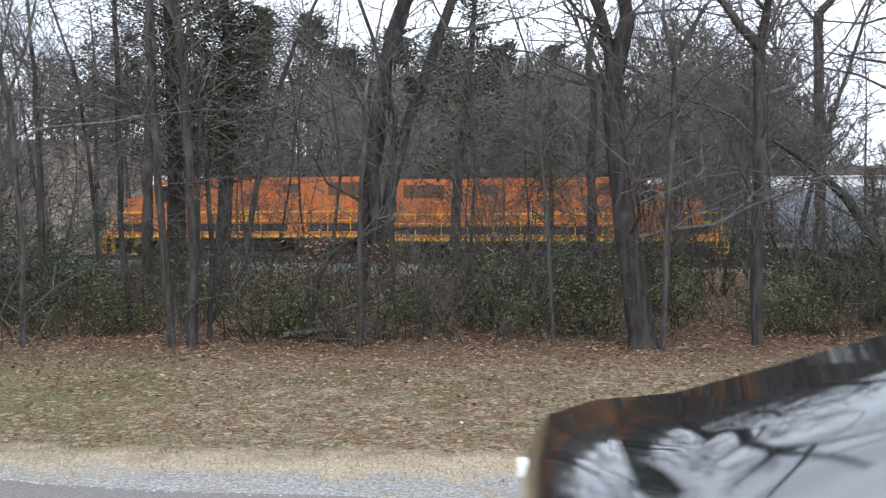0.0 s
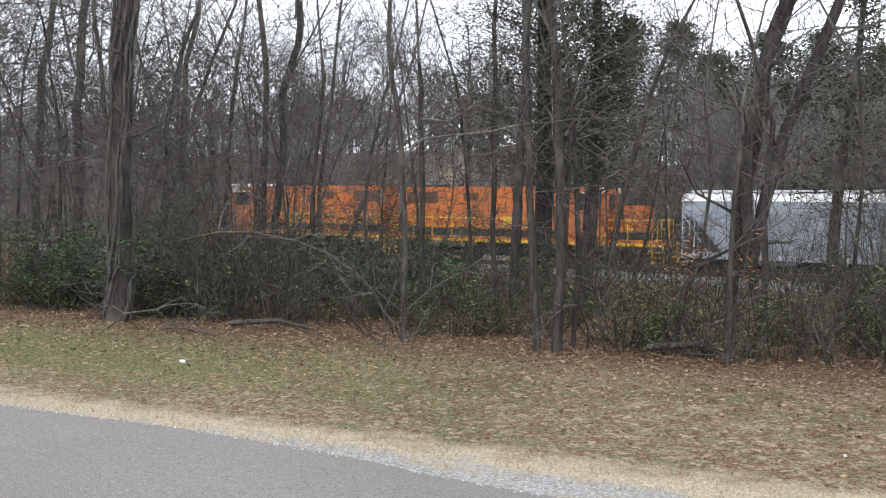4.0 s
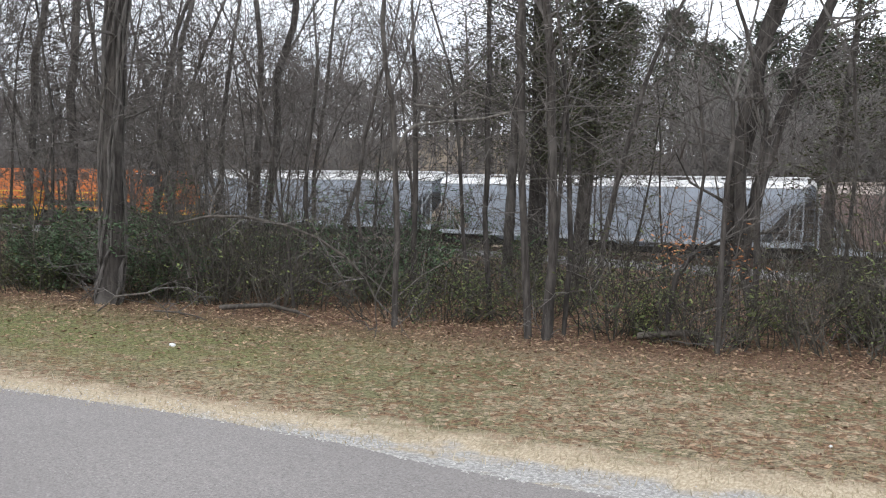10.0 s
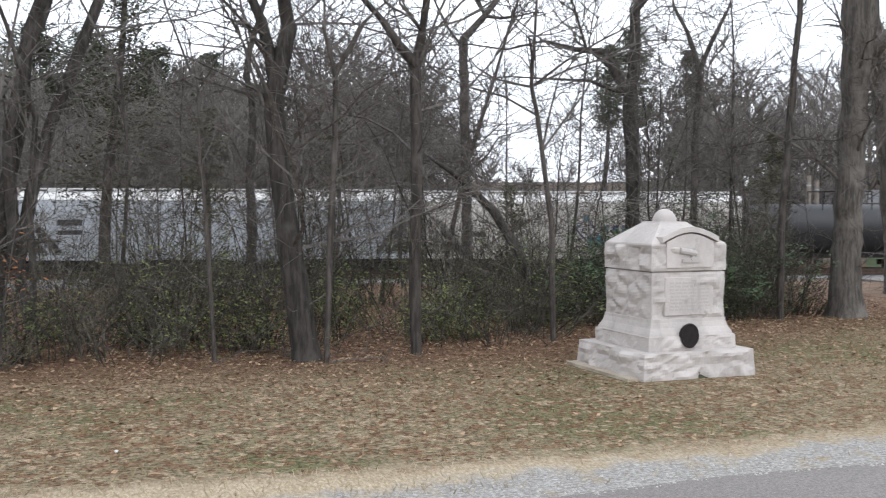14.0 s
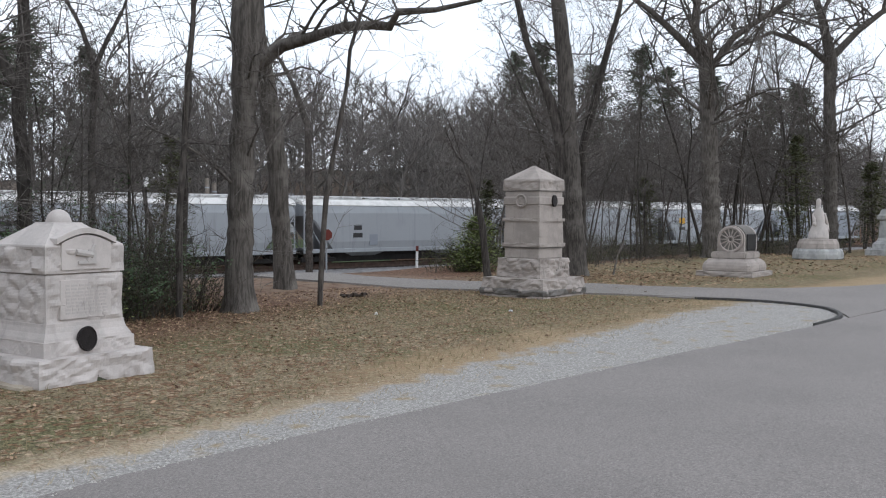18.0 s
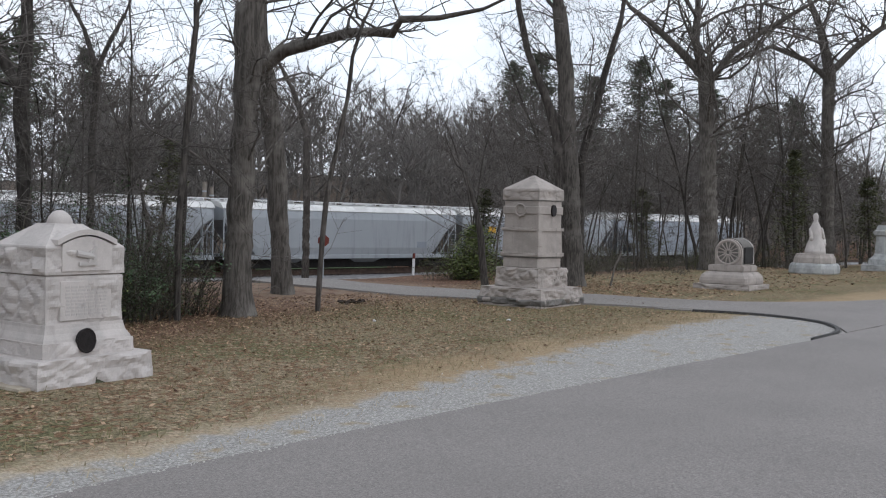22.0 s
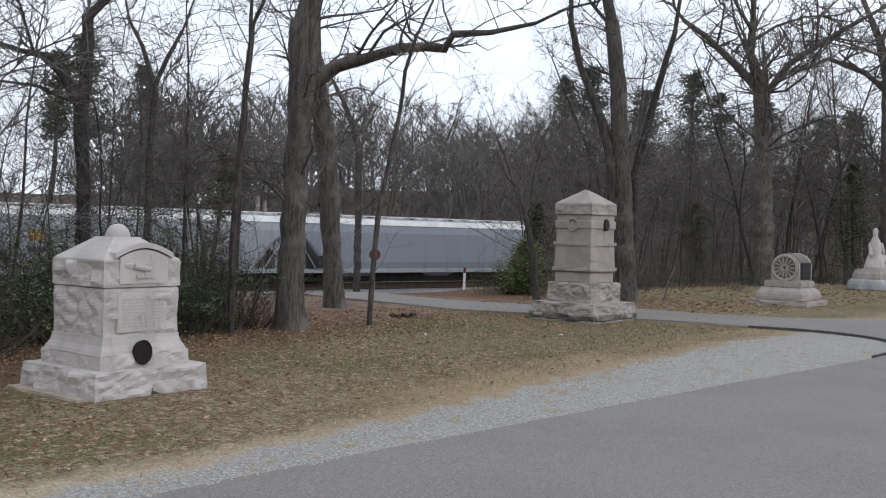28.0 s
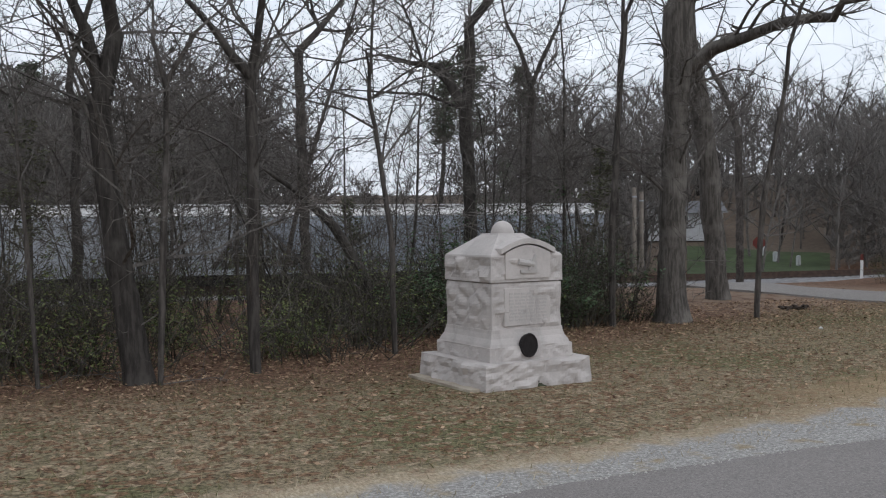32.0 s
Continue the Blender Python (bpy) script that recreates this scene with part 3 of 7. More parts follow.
def hopper(L, body, roof, label, letters=(), placard=None, spray=None, rounded=True):
    e = new("hopper_wagon")
    tagged(e, label, "railway wagon", "wagons of the freight train")
    h = L / 2 - 0.28
    w = 1.58
    secs = []
    cut = 2.5
    for x, zb in ((-h, 3.35), (-h + 0.9, 2.9), (-h + cut, 1.12), (-h + cut + 0.4, 1.06), (0, 1.06), (h - cut - 0.4, 1.06), (h - cut, 1.12), (h - 0.9, 2.9), (h, 3.35)):
        inn = 0.10 if abs(x) > h - 0.5 else 0.0
        half = [(w - 0.12 - inn, zb), (w - inn, max(zb + 0.15, 1.7)), (w - inn, max(zb + 0.3, 3.55)), (w - 0.10 - inn, 4.0), (w - 0.42, 4.32), (0.55, 4.47)]
        ring = [(x, y, z) for y, z in half] + [(x, -y, z) for y, z in reversed(half)]
        secs.append(ring)
    part("body", loft(secs), body, e, smooth=False)
    # pale dusty roof sheet with a walkway and hatches
    rs = [[(x, y, z) for y, z in ((w - 0.07, 4.06), (w - 0.40, 4.36), (0.55, 4.50), (-0.55, 4.50), (-w + 0.40, 4.36), (-w + 0.07, 4.06), (-w + 0.13, 4.02), (0, 4.3), (w - 0.13, 4.02))] for x in (-h - 0.05, h + 0.05)]
    part("roof", loft(rs), roof, e, "dust-whitened curved roof")
    bm = bmesh.new()
    box(bm, -h, h, 0.45, 0.85, 4.62, 4.66)
    box(bm, -h, h, -0.85, -0.45, 4.62, 4.66)
    for i in range(12):
        x = -h + 0.4 + (2 * h - 0.8) * i / 11
        box(bm, x - 0.03, x + 0.03, -0.85, 0.85, 4.48, 4.62)
    part("running_board", bm, M_WHITEP if roof is M_ROOFDUST else roof, e, "pale steel roof walkway")
    for i in range(6):
        x = -h + 1.6 + (2 * h - 3.2) * i / 5
        part("hatch_cover", slab(x - 0.5, x + 0.5, -0.3, 0.3, 4.49, 4.60), roof, e)
    for y in (-w + 0.02, w - 0.16):
        bm = slab(-h, h, y, y + 0.14, 0.98, 1.24, 0.02)
        part("side_sill", bm, M_GREY_B if body is not M_CREAM else M_CREAM, e, "pale side sill")
    bm = slab(-h - 0.1, h + 0.1, -0.25, 0.25, 0.8, 1.1)
    part("centre_sill", bm, M_DARK, e)
    for sg in (-1, 1):
        for y in (-1.45, 1.45):
            bm = bmesh.new()
            rod(bm, (sg * (h - 0.05), y, 1.0), (sg * (h - 0.05), y, 4.1), 0.045)
            rod(bm, (sg * (h - 0.75), y, 1.0), (sg * (h - 0.75), y, 3.1), 0.04)
            rod(bm, (sg * (h - 1.7), y, 1.1), (sg * (h - 0.1), y, 3.3), 0.04)
            for i in range(8):
                z = 1.2 + i * 0.36
                rod(bm, (sg * (h - 0.05), y, z), (sg * (h - 0.45), y, z), 0.02, 4)
            rod(bm, (sg * (h - 0.45), y, 1.0), (sg * (h - 0.45), y, 3.9), 0.02, 4)
            part("end_ladder", bm, M_GREY_B if body is not M_CREAM else M_CREAM, e, "pale ladder and posts at the wagon end")
        bm = slab(min(sg * (h - 1.6), sg * h), max(sg * (h - 1.6), sg * h), -1.4, 1.4, 0.95, 1.05)
        part("end_platform", bm, M_DARK, e)
        bogie(e, sg * (h - 1.5))
        coupler(e, sg * h, sg)
    n = 4 if L > 20 else 3
    for i in range(n):
        x = (-h + cut + 0.9) + (2 * h - 2 * cut - 1.8) * (i + 0.5) / n
        bw = (2 * h - 2 * cut - 1.8) / n / 2
        sec = [[(x - bw, -1.3, 1.1), (x + bw, -1.3, 1.1), (x + bw, 1.3, 1.1), (x - bw, 1.3, 1.1)],
               [(x - 0.3, -0.6, 0.42), (x + 0.3, -0.6, 0.42), (x + 0.3, 0.6, 0.42), (x - 0.3, 0.6, 0.42)]]
        part("discharge_bay", loft(sec), M_DARK if i % 2 else body, e)
    part("brake_gear", slab(-h + 2.7, h - 2.7, -0.9, 0.9, 0.34, 0.98, 0.05), M_DARK, e, "dark brake rigging and outlets")
    for x, z, wd, ht, m in letters:
        part("lettering", slab(x - wd / 2, x + wd / 2, -w - 0.012, -w + 0.02, z - ht / 2, z + ht / 2), m, e, "unreadable painted marking")
    if placard:
        part("placard", slab(placard - 0.45, placard + 0.45, -w - 0.015, -w + 0.02, 2.75, 3.25), M_SIGN_Y, e, "orange placard")
    if spray is not None:
        # a blue lozenge with five dots, three plain bars and a teal smear
        def lozenge(r, y0, x=spray, z=2.55):
            return loft([[(x + a * r, y, z + b * r) for a, b in ((-1, 0), (0, -1), (1, 0), (0, 1))] for y in (y0, y0 + 0.03)])
        part("lozenge", lozenge(0.66, -w - 0.012), M_NAVY, e, "blue painted lozenge")
        part("lozenge_field", lozenge(0.52, -w - 0.018), M_CREAM, e)
        for dx, dz in ((0, 0), (-0.22, 0), (0.22, 0), (0, -0.22), (0, 0.22)):
            part("lozenge_dot", lozenge(0.085, -w - 0.024, spray + dx, 2.55 + dz), M_NAVY, e)
        part("lozenge_tip", lozenge(0.25, -w - 0.015, spray, 3.18), M_TEAL, e, "teal painted patch")
        for k in range(3):
            part("lettering_bar", slab(spray + 0.95 + k * 0.6, spray + 1.35 + k * 0.6, -w - 0.012, -w + 0.02, 2.42, 2.78), M_NAVY, e, "plain dark blue bar")
        for k, (x, z, r) in enumerate(((0.35, 1.85, 0.3), (0.75, 1.95, 0.34), (1.15, 1.8, 0.26))):
            part("teal_smear", lozenge(r, -w - 0.014 - k * 0.003, spray + x, z), M_TEAL, e, "teal painted patch")
    return e


def tank(L):
    e = new("tank_wagon")
    tagged(e, "black tank wagon with a domed walkway and grimy ends", "railway wagon", "wagons of the freight train")
    h = L / 2 - 0.5
    secs = []
    for x, k in ((-h, 0.15), (-h + 0.08, 0.6), (-h + 0.3, 0.86), (-h + 0.7, 1.0), (h - 0.7, 1.0), (h - 0.3, 0.86), (h - 0.08, 0.6), (h, 0.15)):
        secs.append([(x, 1.42 * k * math.cos(a), 2.55 + 1.42 * k * math.sin(a)) for a in (i * math.tau / 22 for i in range(22))])
    part("barrel", loft(secs), M_BLACKP, e, "black cylindrical tank", smooth=True)
    part("dome", disc(0.45, 0.4, 16, pose(0, 0, 4.1)), M_BLACKP, e)
    bm = bmesh.new()
    for y in (-0.9, 0.9):
        rod(bm, (-1.6, y, 4.7), (1.6, y, 4.7), 0.03)
        for x in (-1.6, -0.5, 0.5, 1.6):
            rod(bm, (x, y, 3.6), (x, y, 4.7), 0.03)
    part("top_railing", bm, M_DARK, e)
    part("frame", slab(-h, h, -0.4, 0.4, 0.85, 1.15), M_DARK, e)
    for sg in (-1, 1):
        bm = bmesh.new()
        for y in (-1.3, 1.3):
            rod(bm, (sg * h, y, 1.0), (sg * h, y, 2.1), 0.03)
        rod(bm, (sg * h, -1.3, 2.1), (sg * h, 1.3, 2.1), 0.03)
        part("end_railing", bm, M_DARK, e)
        bogie(e, sg * (h - 1.5))
        coupler(e, sg * h, sg)
    return e


def locomotive(front, label, c):
    """front: -1 when the short nose points the way of travel."""
    e = new("diesel_locomotive")
    tagged(e, label, "locomotive", "locomotives of the freight train")
    h = 8.55
    f = front
    X = lambda a, b: (min(a * f, b * f), max(a * f, b * f))
    # black strip in place of the shade behind the walkway railing
    part("hood_base", slab(-7.9, 7.9, -0.96, 0.96, 1.5, 1.95), M_BLACKP, e, "black band painting the shade behind the walkway railing")
    part("underframe", slab(-h, h, -1.5, 1.5, 1.22, 1.55, 0.03), M_ORANGE, e, "orange deck frame")
    part("frame_stripe", slab(-h + 0.1, h - 0.1, -1.52, 1.52, 1.26, 1.40), M_YELLOW, e, "yellow stripe along the frame")
    x0, x1 = X(-8.0, c)
    part("long_hood", slab(x0, x1, -0.92, 0.92, 1.55, 4.28, 0.10, 2), M_ORANGE, e, "long orange engine hood")
    for i in range(9):
        a = -7.6 + i * 1.2
        part("hood_door", slab(*X(a, a + 1.0), -0.935, 0.935, 2.0, 3.3), M_ORANGE, e)
    for a, b, c, d in ((-7.6, -5.4, 3.35, 4.0), (-3.6, -2.6, 3.5, 3.95), (c - 1.7, c - 0.4, 3.45, 4.0)):
        part("radiator_grille", slab(*X(a, b), -0.95, 0.95, c, d), M_SOOT, e, "sooty radiator grille")
    for a in (-6.9, -5.7, -0.6):
        part("roof_fan", disc(0.55, 0.16, 18, pose(a * f, 0, 4.33)), M_BLACKP, e)
    part("exhaust_stack", slab(*X(0.4, 0.9), -0.3, 0.3, 4.26, 4.55, 0.03), M_DARK, e)
    x0, x1 = X(c + 0.02, c + 2.3)
    part("cab", slab(x0, x1, -1.5, 1.5, 1.6, 4.25, 0.08), M_ORANGE, e, "orange driver's cab")
    part("cab_roof", slab(x0 - 0.08, x1 + 0.08, -1.52, 1.52, 4.2, 4.42, 0.08, 2), M_WHITEP if front < 0 and "leading" in label else M_BLACKP, e,
         "cab roof")
    for y in (-1.53, 1.53):
        part("cab_window", slab(*X(c + 0.5, c + 1.8), min(y, y * 0.98), max(y, y * 0.98), 3.05, 3.85), M_CABGLASS, e, "dark cab window")
        part("sun_visor", slab(*X(c + 0.3, c + 2.0), min(y, y * 1.25), max(y, y * 1.25), 3.9, 3.95), M_WHITEP, e)
    for y in (-1.25, 0.35):
        part("windscreen", slab(*X(c + 2.3, c + 2.33), y, y + 0.9, 3.1, 3.85), M_CABGLASS, e)
    part("short_nose", slab(*X(c + 2.3, min(8.2, c + 4.2)), -0.9, 0.9, 1.55, 3.3, 0.14, 2), M_ORANGE, e)
    part("headlight", disc(0.16, 0.06, 14, pose((c + 2.42) * f, 0, 4.1, 0, 90)), M_LENS, e)
    part("number_board", slab(*X(c + 1.5, c + 2.2), -1.56, -1.5, 3.98, 4.18), M_WHITEP, e, "white number board")
    part("emblem", slab(*X(-0.9, 0.0), -0.955, -0.92, 2.2, 2.65), M_YELLOW, e, "yellow emblem shape")
    for y in (-1.42, 1.42):
        bm = bmesh.new()
        rod(bm, (-h + 0.3, y, 2.55), (h - 0.3, y, 2.55), 0.035)
        rod(bm, (-h + 0.3, y, 2.1), (h - 0.3, y, 2.1), 0.028)
        for i in range(13):
            x = -h + 0.3 + (2 * h - 0.6) * i / 12
            rod(bm, (x, y, 1.5), (x, y, 2.55), 0.03)
        part("handrail", bm, M_YELLOW, e, "yellow handrail")
    part("fuel_tank", slab(-2.6, 2.6, -1.3, 1.3, 0.45, 1.2, 0.12), M_DARK, e)
    part("battery_box", slab(3.0, 4.2, -1.42, 1.42, 1.25, 1.9, 0.02), M_ORANGE, e)
    for sg in (-1, 1):
        for y in (-1.5, 1.05):
            bm = bmesh.new()
            for i in range(4):
                box(bm, sg * h - 0.28, sg * h + 0.28, y, y + 0.45, 0.35 + i * 0.3, 0.39 + i * 0.3)
            for dx in (-0.3, 0.28):
                box(bm, sg * h + dx, sg * h + dx + 0.03, y, y + 0.45, 0.3, 1.5)
            part("step_well", bm, M_YELLOW, e, "yellow corner steps")
        bm = bmesh.new()
        for y in (-1.4, -0.7, 0.7, 1.4):
            rod(bm, (sg * (h - 0.02), y, 1.5), (sg * (h - 0.02), y, 2.6), 0.025)
        rod(bm, (sg * (h - 0.02), -1.4, 2.6), (sg * (h - 0.02), 1.4, 2.6), 0.025)
        part("end_railing", bm, M_YELLOW, e, "yellow end railing")
        part("pilot", slab(sg * h - 0.06, sg * h + 0.06, -1.4, 1.4, 0.25, 1.25), M_BLACKP, e)
        bogie(e, sg * 5.2, 2, 2.7, 0.5)
        coupler(e, sg * h, sg)
    return e


def taller(e, k, long=1.0):
    """Brings the superstructure of a vehicle to its true height and length."""
    for ob in e.children:
        for v in ob.data.vertices:
            if len(ob.children) == 0:
                v.co.x *= long
                if v.co.z > 1.0:
                    v.co.z = 1.0 + (v.co.z - 1.0) * k


def build_train():
    black = M_BLACKP
    cars = [
        (-31.3, -14.0, locomotive(-1, "leading orange diesel locomotive with yellow handrails and white cab roof", 4.9)),
        (-13.8, 5.4, locomotive(1, "trailing orange diesel locomotive with yellow steps and dark cab roof", 4.2)),
        (6.4, 28.2, hopper(21.7, M_GREY, M_ROOFDUST, "blue-grey covered hopper wagon with a dust-white roof", [(6, 2.6, 1.6, 0.25, black)])),
        (28.2, 52.0, hopper(23.6, M_GREY, M_ROOFDUST, "blue-grey covered hopper wagon with dark lettering near one end", [(8.4, 2.9, 1.7, 0.45, black), (8.4, 2.3, 1.7, 0.3, black)])),
        (52.0, 76.1, hopper(24.0, M_BROWN, M_ROOFBROWN, "faded brown covered hopper wagon with a dusty roof", [(-3, 1.7, 2.2, 0.28, M_ROOFBROWN)])),
        (76.1, 98.0, hopper(21.8, M_GREY_B, M_ROOFDUST, "light grey covered hopper wagon with small dark markings", [(-8, 2.9, 1.3, 0.3, black), (-8, 2.4, 1.3, 0.22, black)])),
        (98.0, 117.5, hopper(19.4, M_CREAM, M_ROOFDUST, "dirty cream covered hopper wagon with a blue lozenge and teal patches", [(-6.6, 2.3, 1.2, 0.25, black)], spray=-0.15)),
        (117.5, 130.9, tank(13.3)),
        (130.9, 155.0, hopper(24.0, M_GREY_B, M_ROOFDUST, "light grey covered hopper wagon with boxed dark lettering", [(-6.8, 2.95, 1.6, 0.28, black), (-6.8, 2.45, 1.6, 0.28, black), (4, 1.9, 0.35, 0.35, black)])),
        (155.0, 174.6, hopper(19.5, M_GREY_B, M_ROOFDUST, "light grey covered hopper wagon with rounded sides", [(-5, 2.6, 0.7, 0.3, black), (-5, 2.1, 0.8, 0.3, black), (-3.6, 1.8, 0.7, 0.7, M_GREY)])),
        (174.6, 195.3, hopper(20.6, M_GREY_B, M_ROOFDUST, "light grey covered hopper wagon with scuffed lower side", [(6.5, 1.9, 0.9, 0.4, M_GREY)])),
        (195.3, 214.6, hopper(19.2, M_GREY_B, M_ROOFDUST, "light grey covered hopper wagon with an orange placard", [(-6.2, 2.3, 1.0, 0.25, black)], placard=-6.2)),
        (214.6, 236.2, hopper(21.5, M_GREY, M_ROOFDUST, "blue-grey covered hopper wagon closing the train", [(-8.5, 1.8, 0.6, 0.5, black)])),
    ]
    for a, b, e in cars:
        taller(e, *((1.18, 1.01 if a < -20 else 1.11) if "locomotive" in e.name else (1.06, 1.0)))
    return [(e, (a + b) / 2) for a, b, e in cars]


TRAIN = build_train()


# ---------------------------------------------------------------- monuments
def rough_block(w, d, h, seed, amp=0.035, n=9, top=None, under=0.0):
    """A quarry-faced stone: drafted top and bottom edges, broken sides. top: size of the upper face; under: how far the foot is cut back."""
    tw, td = top or (w, d)
    n = n * 3
    nh = max(5, int(h / 0.024))
    per = [(-0.5 + i / n, -0.5, 0, -1) for i in range(n)] + [(0.5, -0.5 + i / n, 1, 0) for i in range(n)]
    per += [(0.5 - i / n, 0.5, 0, 1) for i in range(n)] + [(-0.5, 0.5 - i / n, -1, 0) for i in range(n)]
    secs = []
    for j in range(nh + 1):
        t = j / nh
        ww, dd = w + (tw - w) * t, d + (td - d) * t
        ring = []
        for q, (a, b, nx, ny) in enumerate(per):
            x, y, z = a * ww, b * dd, h * t
            if q % n == 0:
                nx, ny = math.copysign(0.7, a), math.copysign(0.7, b)
            run = min((q % n) / n, 1 - (q % n) / n) * w
            edge = min(1.0, z / 0.05, (h - z) / 0.03, max(0.25, run / 0.06))
            p = Vector((x * 3.4 + seed, y * 3.4, z * 5.2))
            flake = noise.voronoi(p * 1.25)[0]
            k = noise.noise(p) * 1.1 + (flake[1] - flake[0]) * 1.3 - 0.45 + noise.noise(p * 3.4) * 0.35 + noise.noise(p * 9.0) * 0.08
            k = (k + 0.35) * amp * edge
            if under and t < 0.34:
                k -= under * (1 - t / 0.34) ** 1.5 * (0.6 + 0.6 * noise.noise(p * 0.7))
            ring.append((x + nx * k, y + ny * k, z))
        secs.append(ring)
    return loft(secs)


def at(x, y, rz=0, dz=0.0):
    return pose(x, y, height(x, y) + dz, 0, 0, rz)


def bars(parent, x0, x1, y, z0, z1, n, m):
    for i in range(n):
        z = z0 + (z1 - z0) * (i + 0.5) / n
        bm = bmesh.new()
        rng = random.Random(i * 7 + n)
        x = x0 + rng.uniform(0, 0.03)
        while x < x1 - 0.03:
            w = rng.uniform(0.03, 0.09)
            box(bm, x, min(x + w, x1), y - 0.004, y + 0.006, z - 0.009, z + 0.009)
            x += w + 0.018
        tagged(part("inscription_line", bm, m, parent, "worn unreadable carved line"), kind="stuff")


def artillery_monument():
    e = new("granite_monument")
    e.matrix_basis = at(4.79, 9.06, 6, -0.045) @ Matrix.Diagonal((0.895, 0.895, 1.03, 1))
    tagged(e, "pale pinkish granite monument with ball finial and bronze medallion", "monument")
    part("footing", rough_block(1.40, 1.34, 0.10, 3, 0.02), M_FOOT, e, "flat weathered footing slab", m=pose(-0.14, 0.06, -0.03))
    part("base_block", rough_block(1.43, 1.43, 0.29, 5, 0.05, 14, (1.38, 1.38), 0.05), M_STONE, e, "quarry-faced granite base", m=pose(0, 0, 0))
    # flared plinth
    secs = []
    for z, w in ((0.275, 1.10), (0.40, 1.09), (0.45, 1.05), (0.50, 0.985), (0.55, 0.955), (0.58, 0.95)):
        secs.append([(a * w / 2, b * w / 2, z) for a, b in ((-1, -1), (-.33, -1), (.33, -1), (1, -1), (1, -.33), (1, .33), (1, 1), (.33, 1), (-.33, 1), (-1, 1), (-1, .33), (-1, -.33))])
    part("plinth", loft(secs), M_STONE, e, "flared smooth granite plinth")
    part("plinth_face", rough_block(1.10, 1.10, 0.15, 9, 0.045, 11), M_STONE, e, m=pose(0, 0, 0.275))
    part("die", rough_block(0.93, 0.93, 0.44, 14, 0.04, 12), M_STONE, e, "rough-faced granite die", m=pose(0, 0, 0.575))
    part("course_joint", slab(-0.45, 0.45, -0.45, 0.45, 1.01, 1.035), M_STONE_B, e)
    # moss and the shade under the base, both painted in one dark colour
    part("mossy_foot", rough_block(1.35, 1.35, 0.10, 45, 0.03, 12), M_MOSS_SHADE, e, "mossy foot of the base with painted shade", m=pose(0, 0, 0.0))
    part("cap_block", rough_block(0.96, 0.96, 0.235, 21, 0.045, 12), M_STONE, e, "rough-faced cap course", m=pose(0, 0, 1.03))
    secs = []
    for z, w in ((1.25, 0.95), (1.27, 0.955), (1.285, 0.94), (1.47, 0.37), (1.485, 0.34)):
        secs.append([(-w / 2, -w / 2, z), (w / 2, -w / 2, z), (w / 2, w / 2, z), (-w / 2, w / 2, z)])
    part("roof_stone", loft(secs), M_STONE, e, "smooth hipped top stone")
    bm = bmesh.new()
    bmesh.ops.create_uvsphere(bm, u_segments=24, v_segments=14, radius=0.135, matrix=pose(0, 0, 1.475))
    part("ball_finial", bm, M_STONE, e, "half-sunk granite ball", smooth=True)
    # arched relief panel on the road face
    n = 14
    out = [(-0.30, 1.06), (0.30, 1.06)] + [(0.30 - 0.60 * i / n, 1.30 + 0.075 * math.sin(math.pi * i / n)) for i in range(n + 1)]
    part("arched_panel", loft([[(x, -0.50, z) for x, z in out], [(x, -0.30, z) for x, z in out]]), M_STONE, e, "smooth arched panel")
    arch = [(0.36 - 0.72 * i / n, 1.295 + 0.095 * math.sin(math.pi * i / n)) for i in range(n + 1)]
    arch2 = [(x, z + 0.05) for x, z in reversed(arch)]
    ring = arch + arch2
    part("arch_moulding", loft([[(x, -0.512, z) for x, z in ring], [(x, -0.28, z) for x, z in ring]]), M_STONE, e, "arched hood moulding")
    bm = slab(-0.11, 0.11, -0.52, -0.49, 1.11, 1.14)
    rod(bm, (-0.14, -0.51, 1.22), (0.06, -0.51, 1.19), 0.03, 8)
    rod(bm, (0.05, -0.515, 1.19), (0.05, -0.495, 1.19), 0.06, 12)
    rod(bm, (0.0, -0.51, 1.13), (0.09, -0.51, 1.28), 0.02, 6)
    part("cannon_relief", bm, M_FAINT, e, "weathered carved relief")
    part("inscription_panel", slab(-0.31, 0.31, -0.484, -0.43, 0.61, 0.97, 0.006), M_STONE, e, "polished inscription panel")
    bars(e, -0.26, 0.26, -0.484, 0.65, 0.93, 9, M_FAINT)
    bm = disc(0.105, 0.05, 28, pose(-0.06, -0.565, 0.43, 90))
    part("medallion", bm, M_BRONZE, e, "dark bronze medallion")
    bm = bmesh.new()
    for i in range(28):
        a = i * math.tau / 28
        rod(bm, (-0.06 + 0.105 * math.cos(a), -0.585, 0.43 + 0.105 * math.sin(a)), (-0.06 + 0.105 * math.cos(a + 0.23), -0.585, 0.43 + 0.105 * math.sin(a + 0.23)), 0.012, 5)
    part("medallion_rim", bm, M_BRONZE, e)


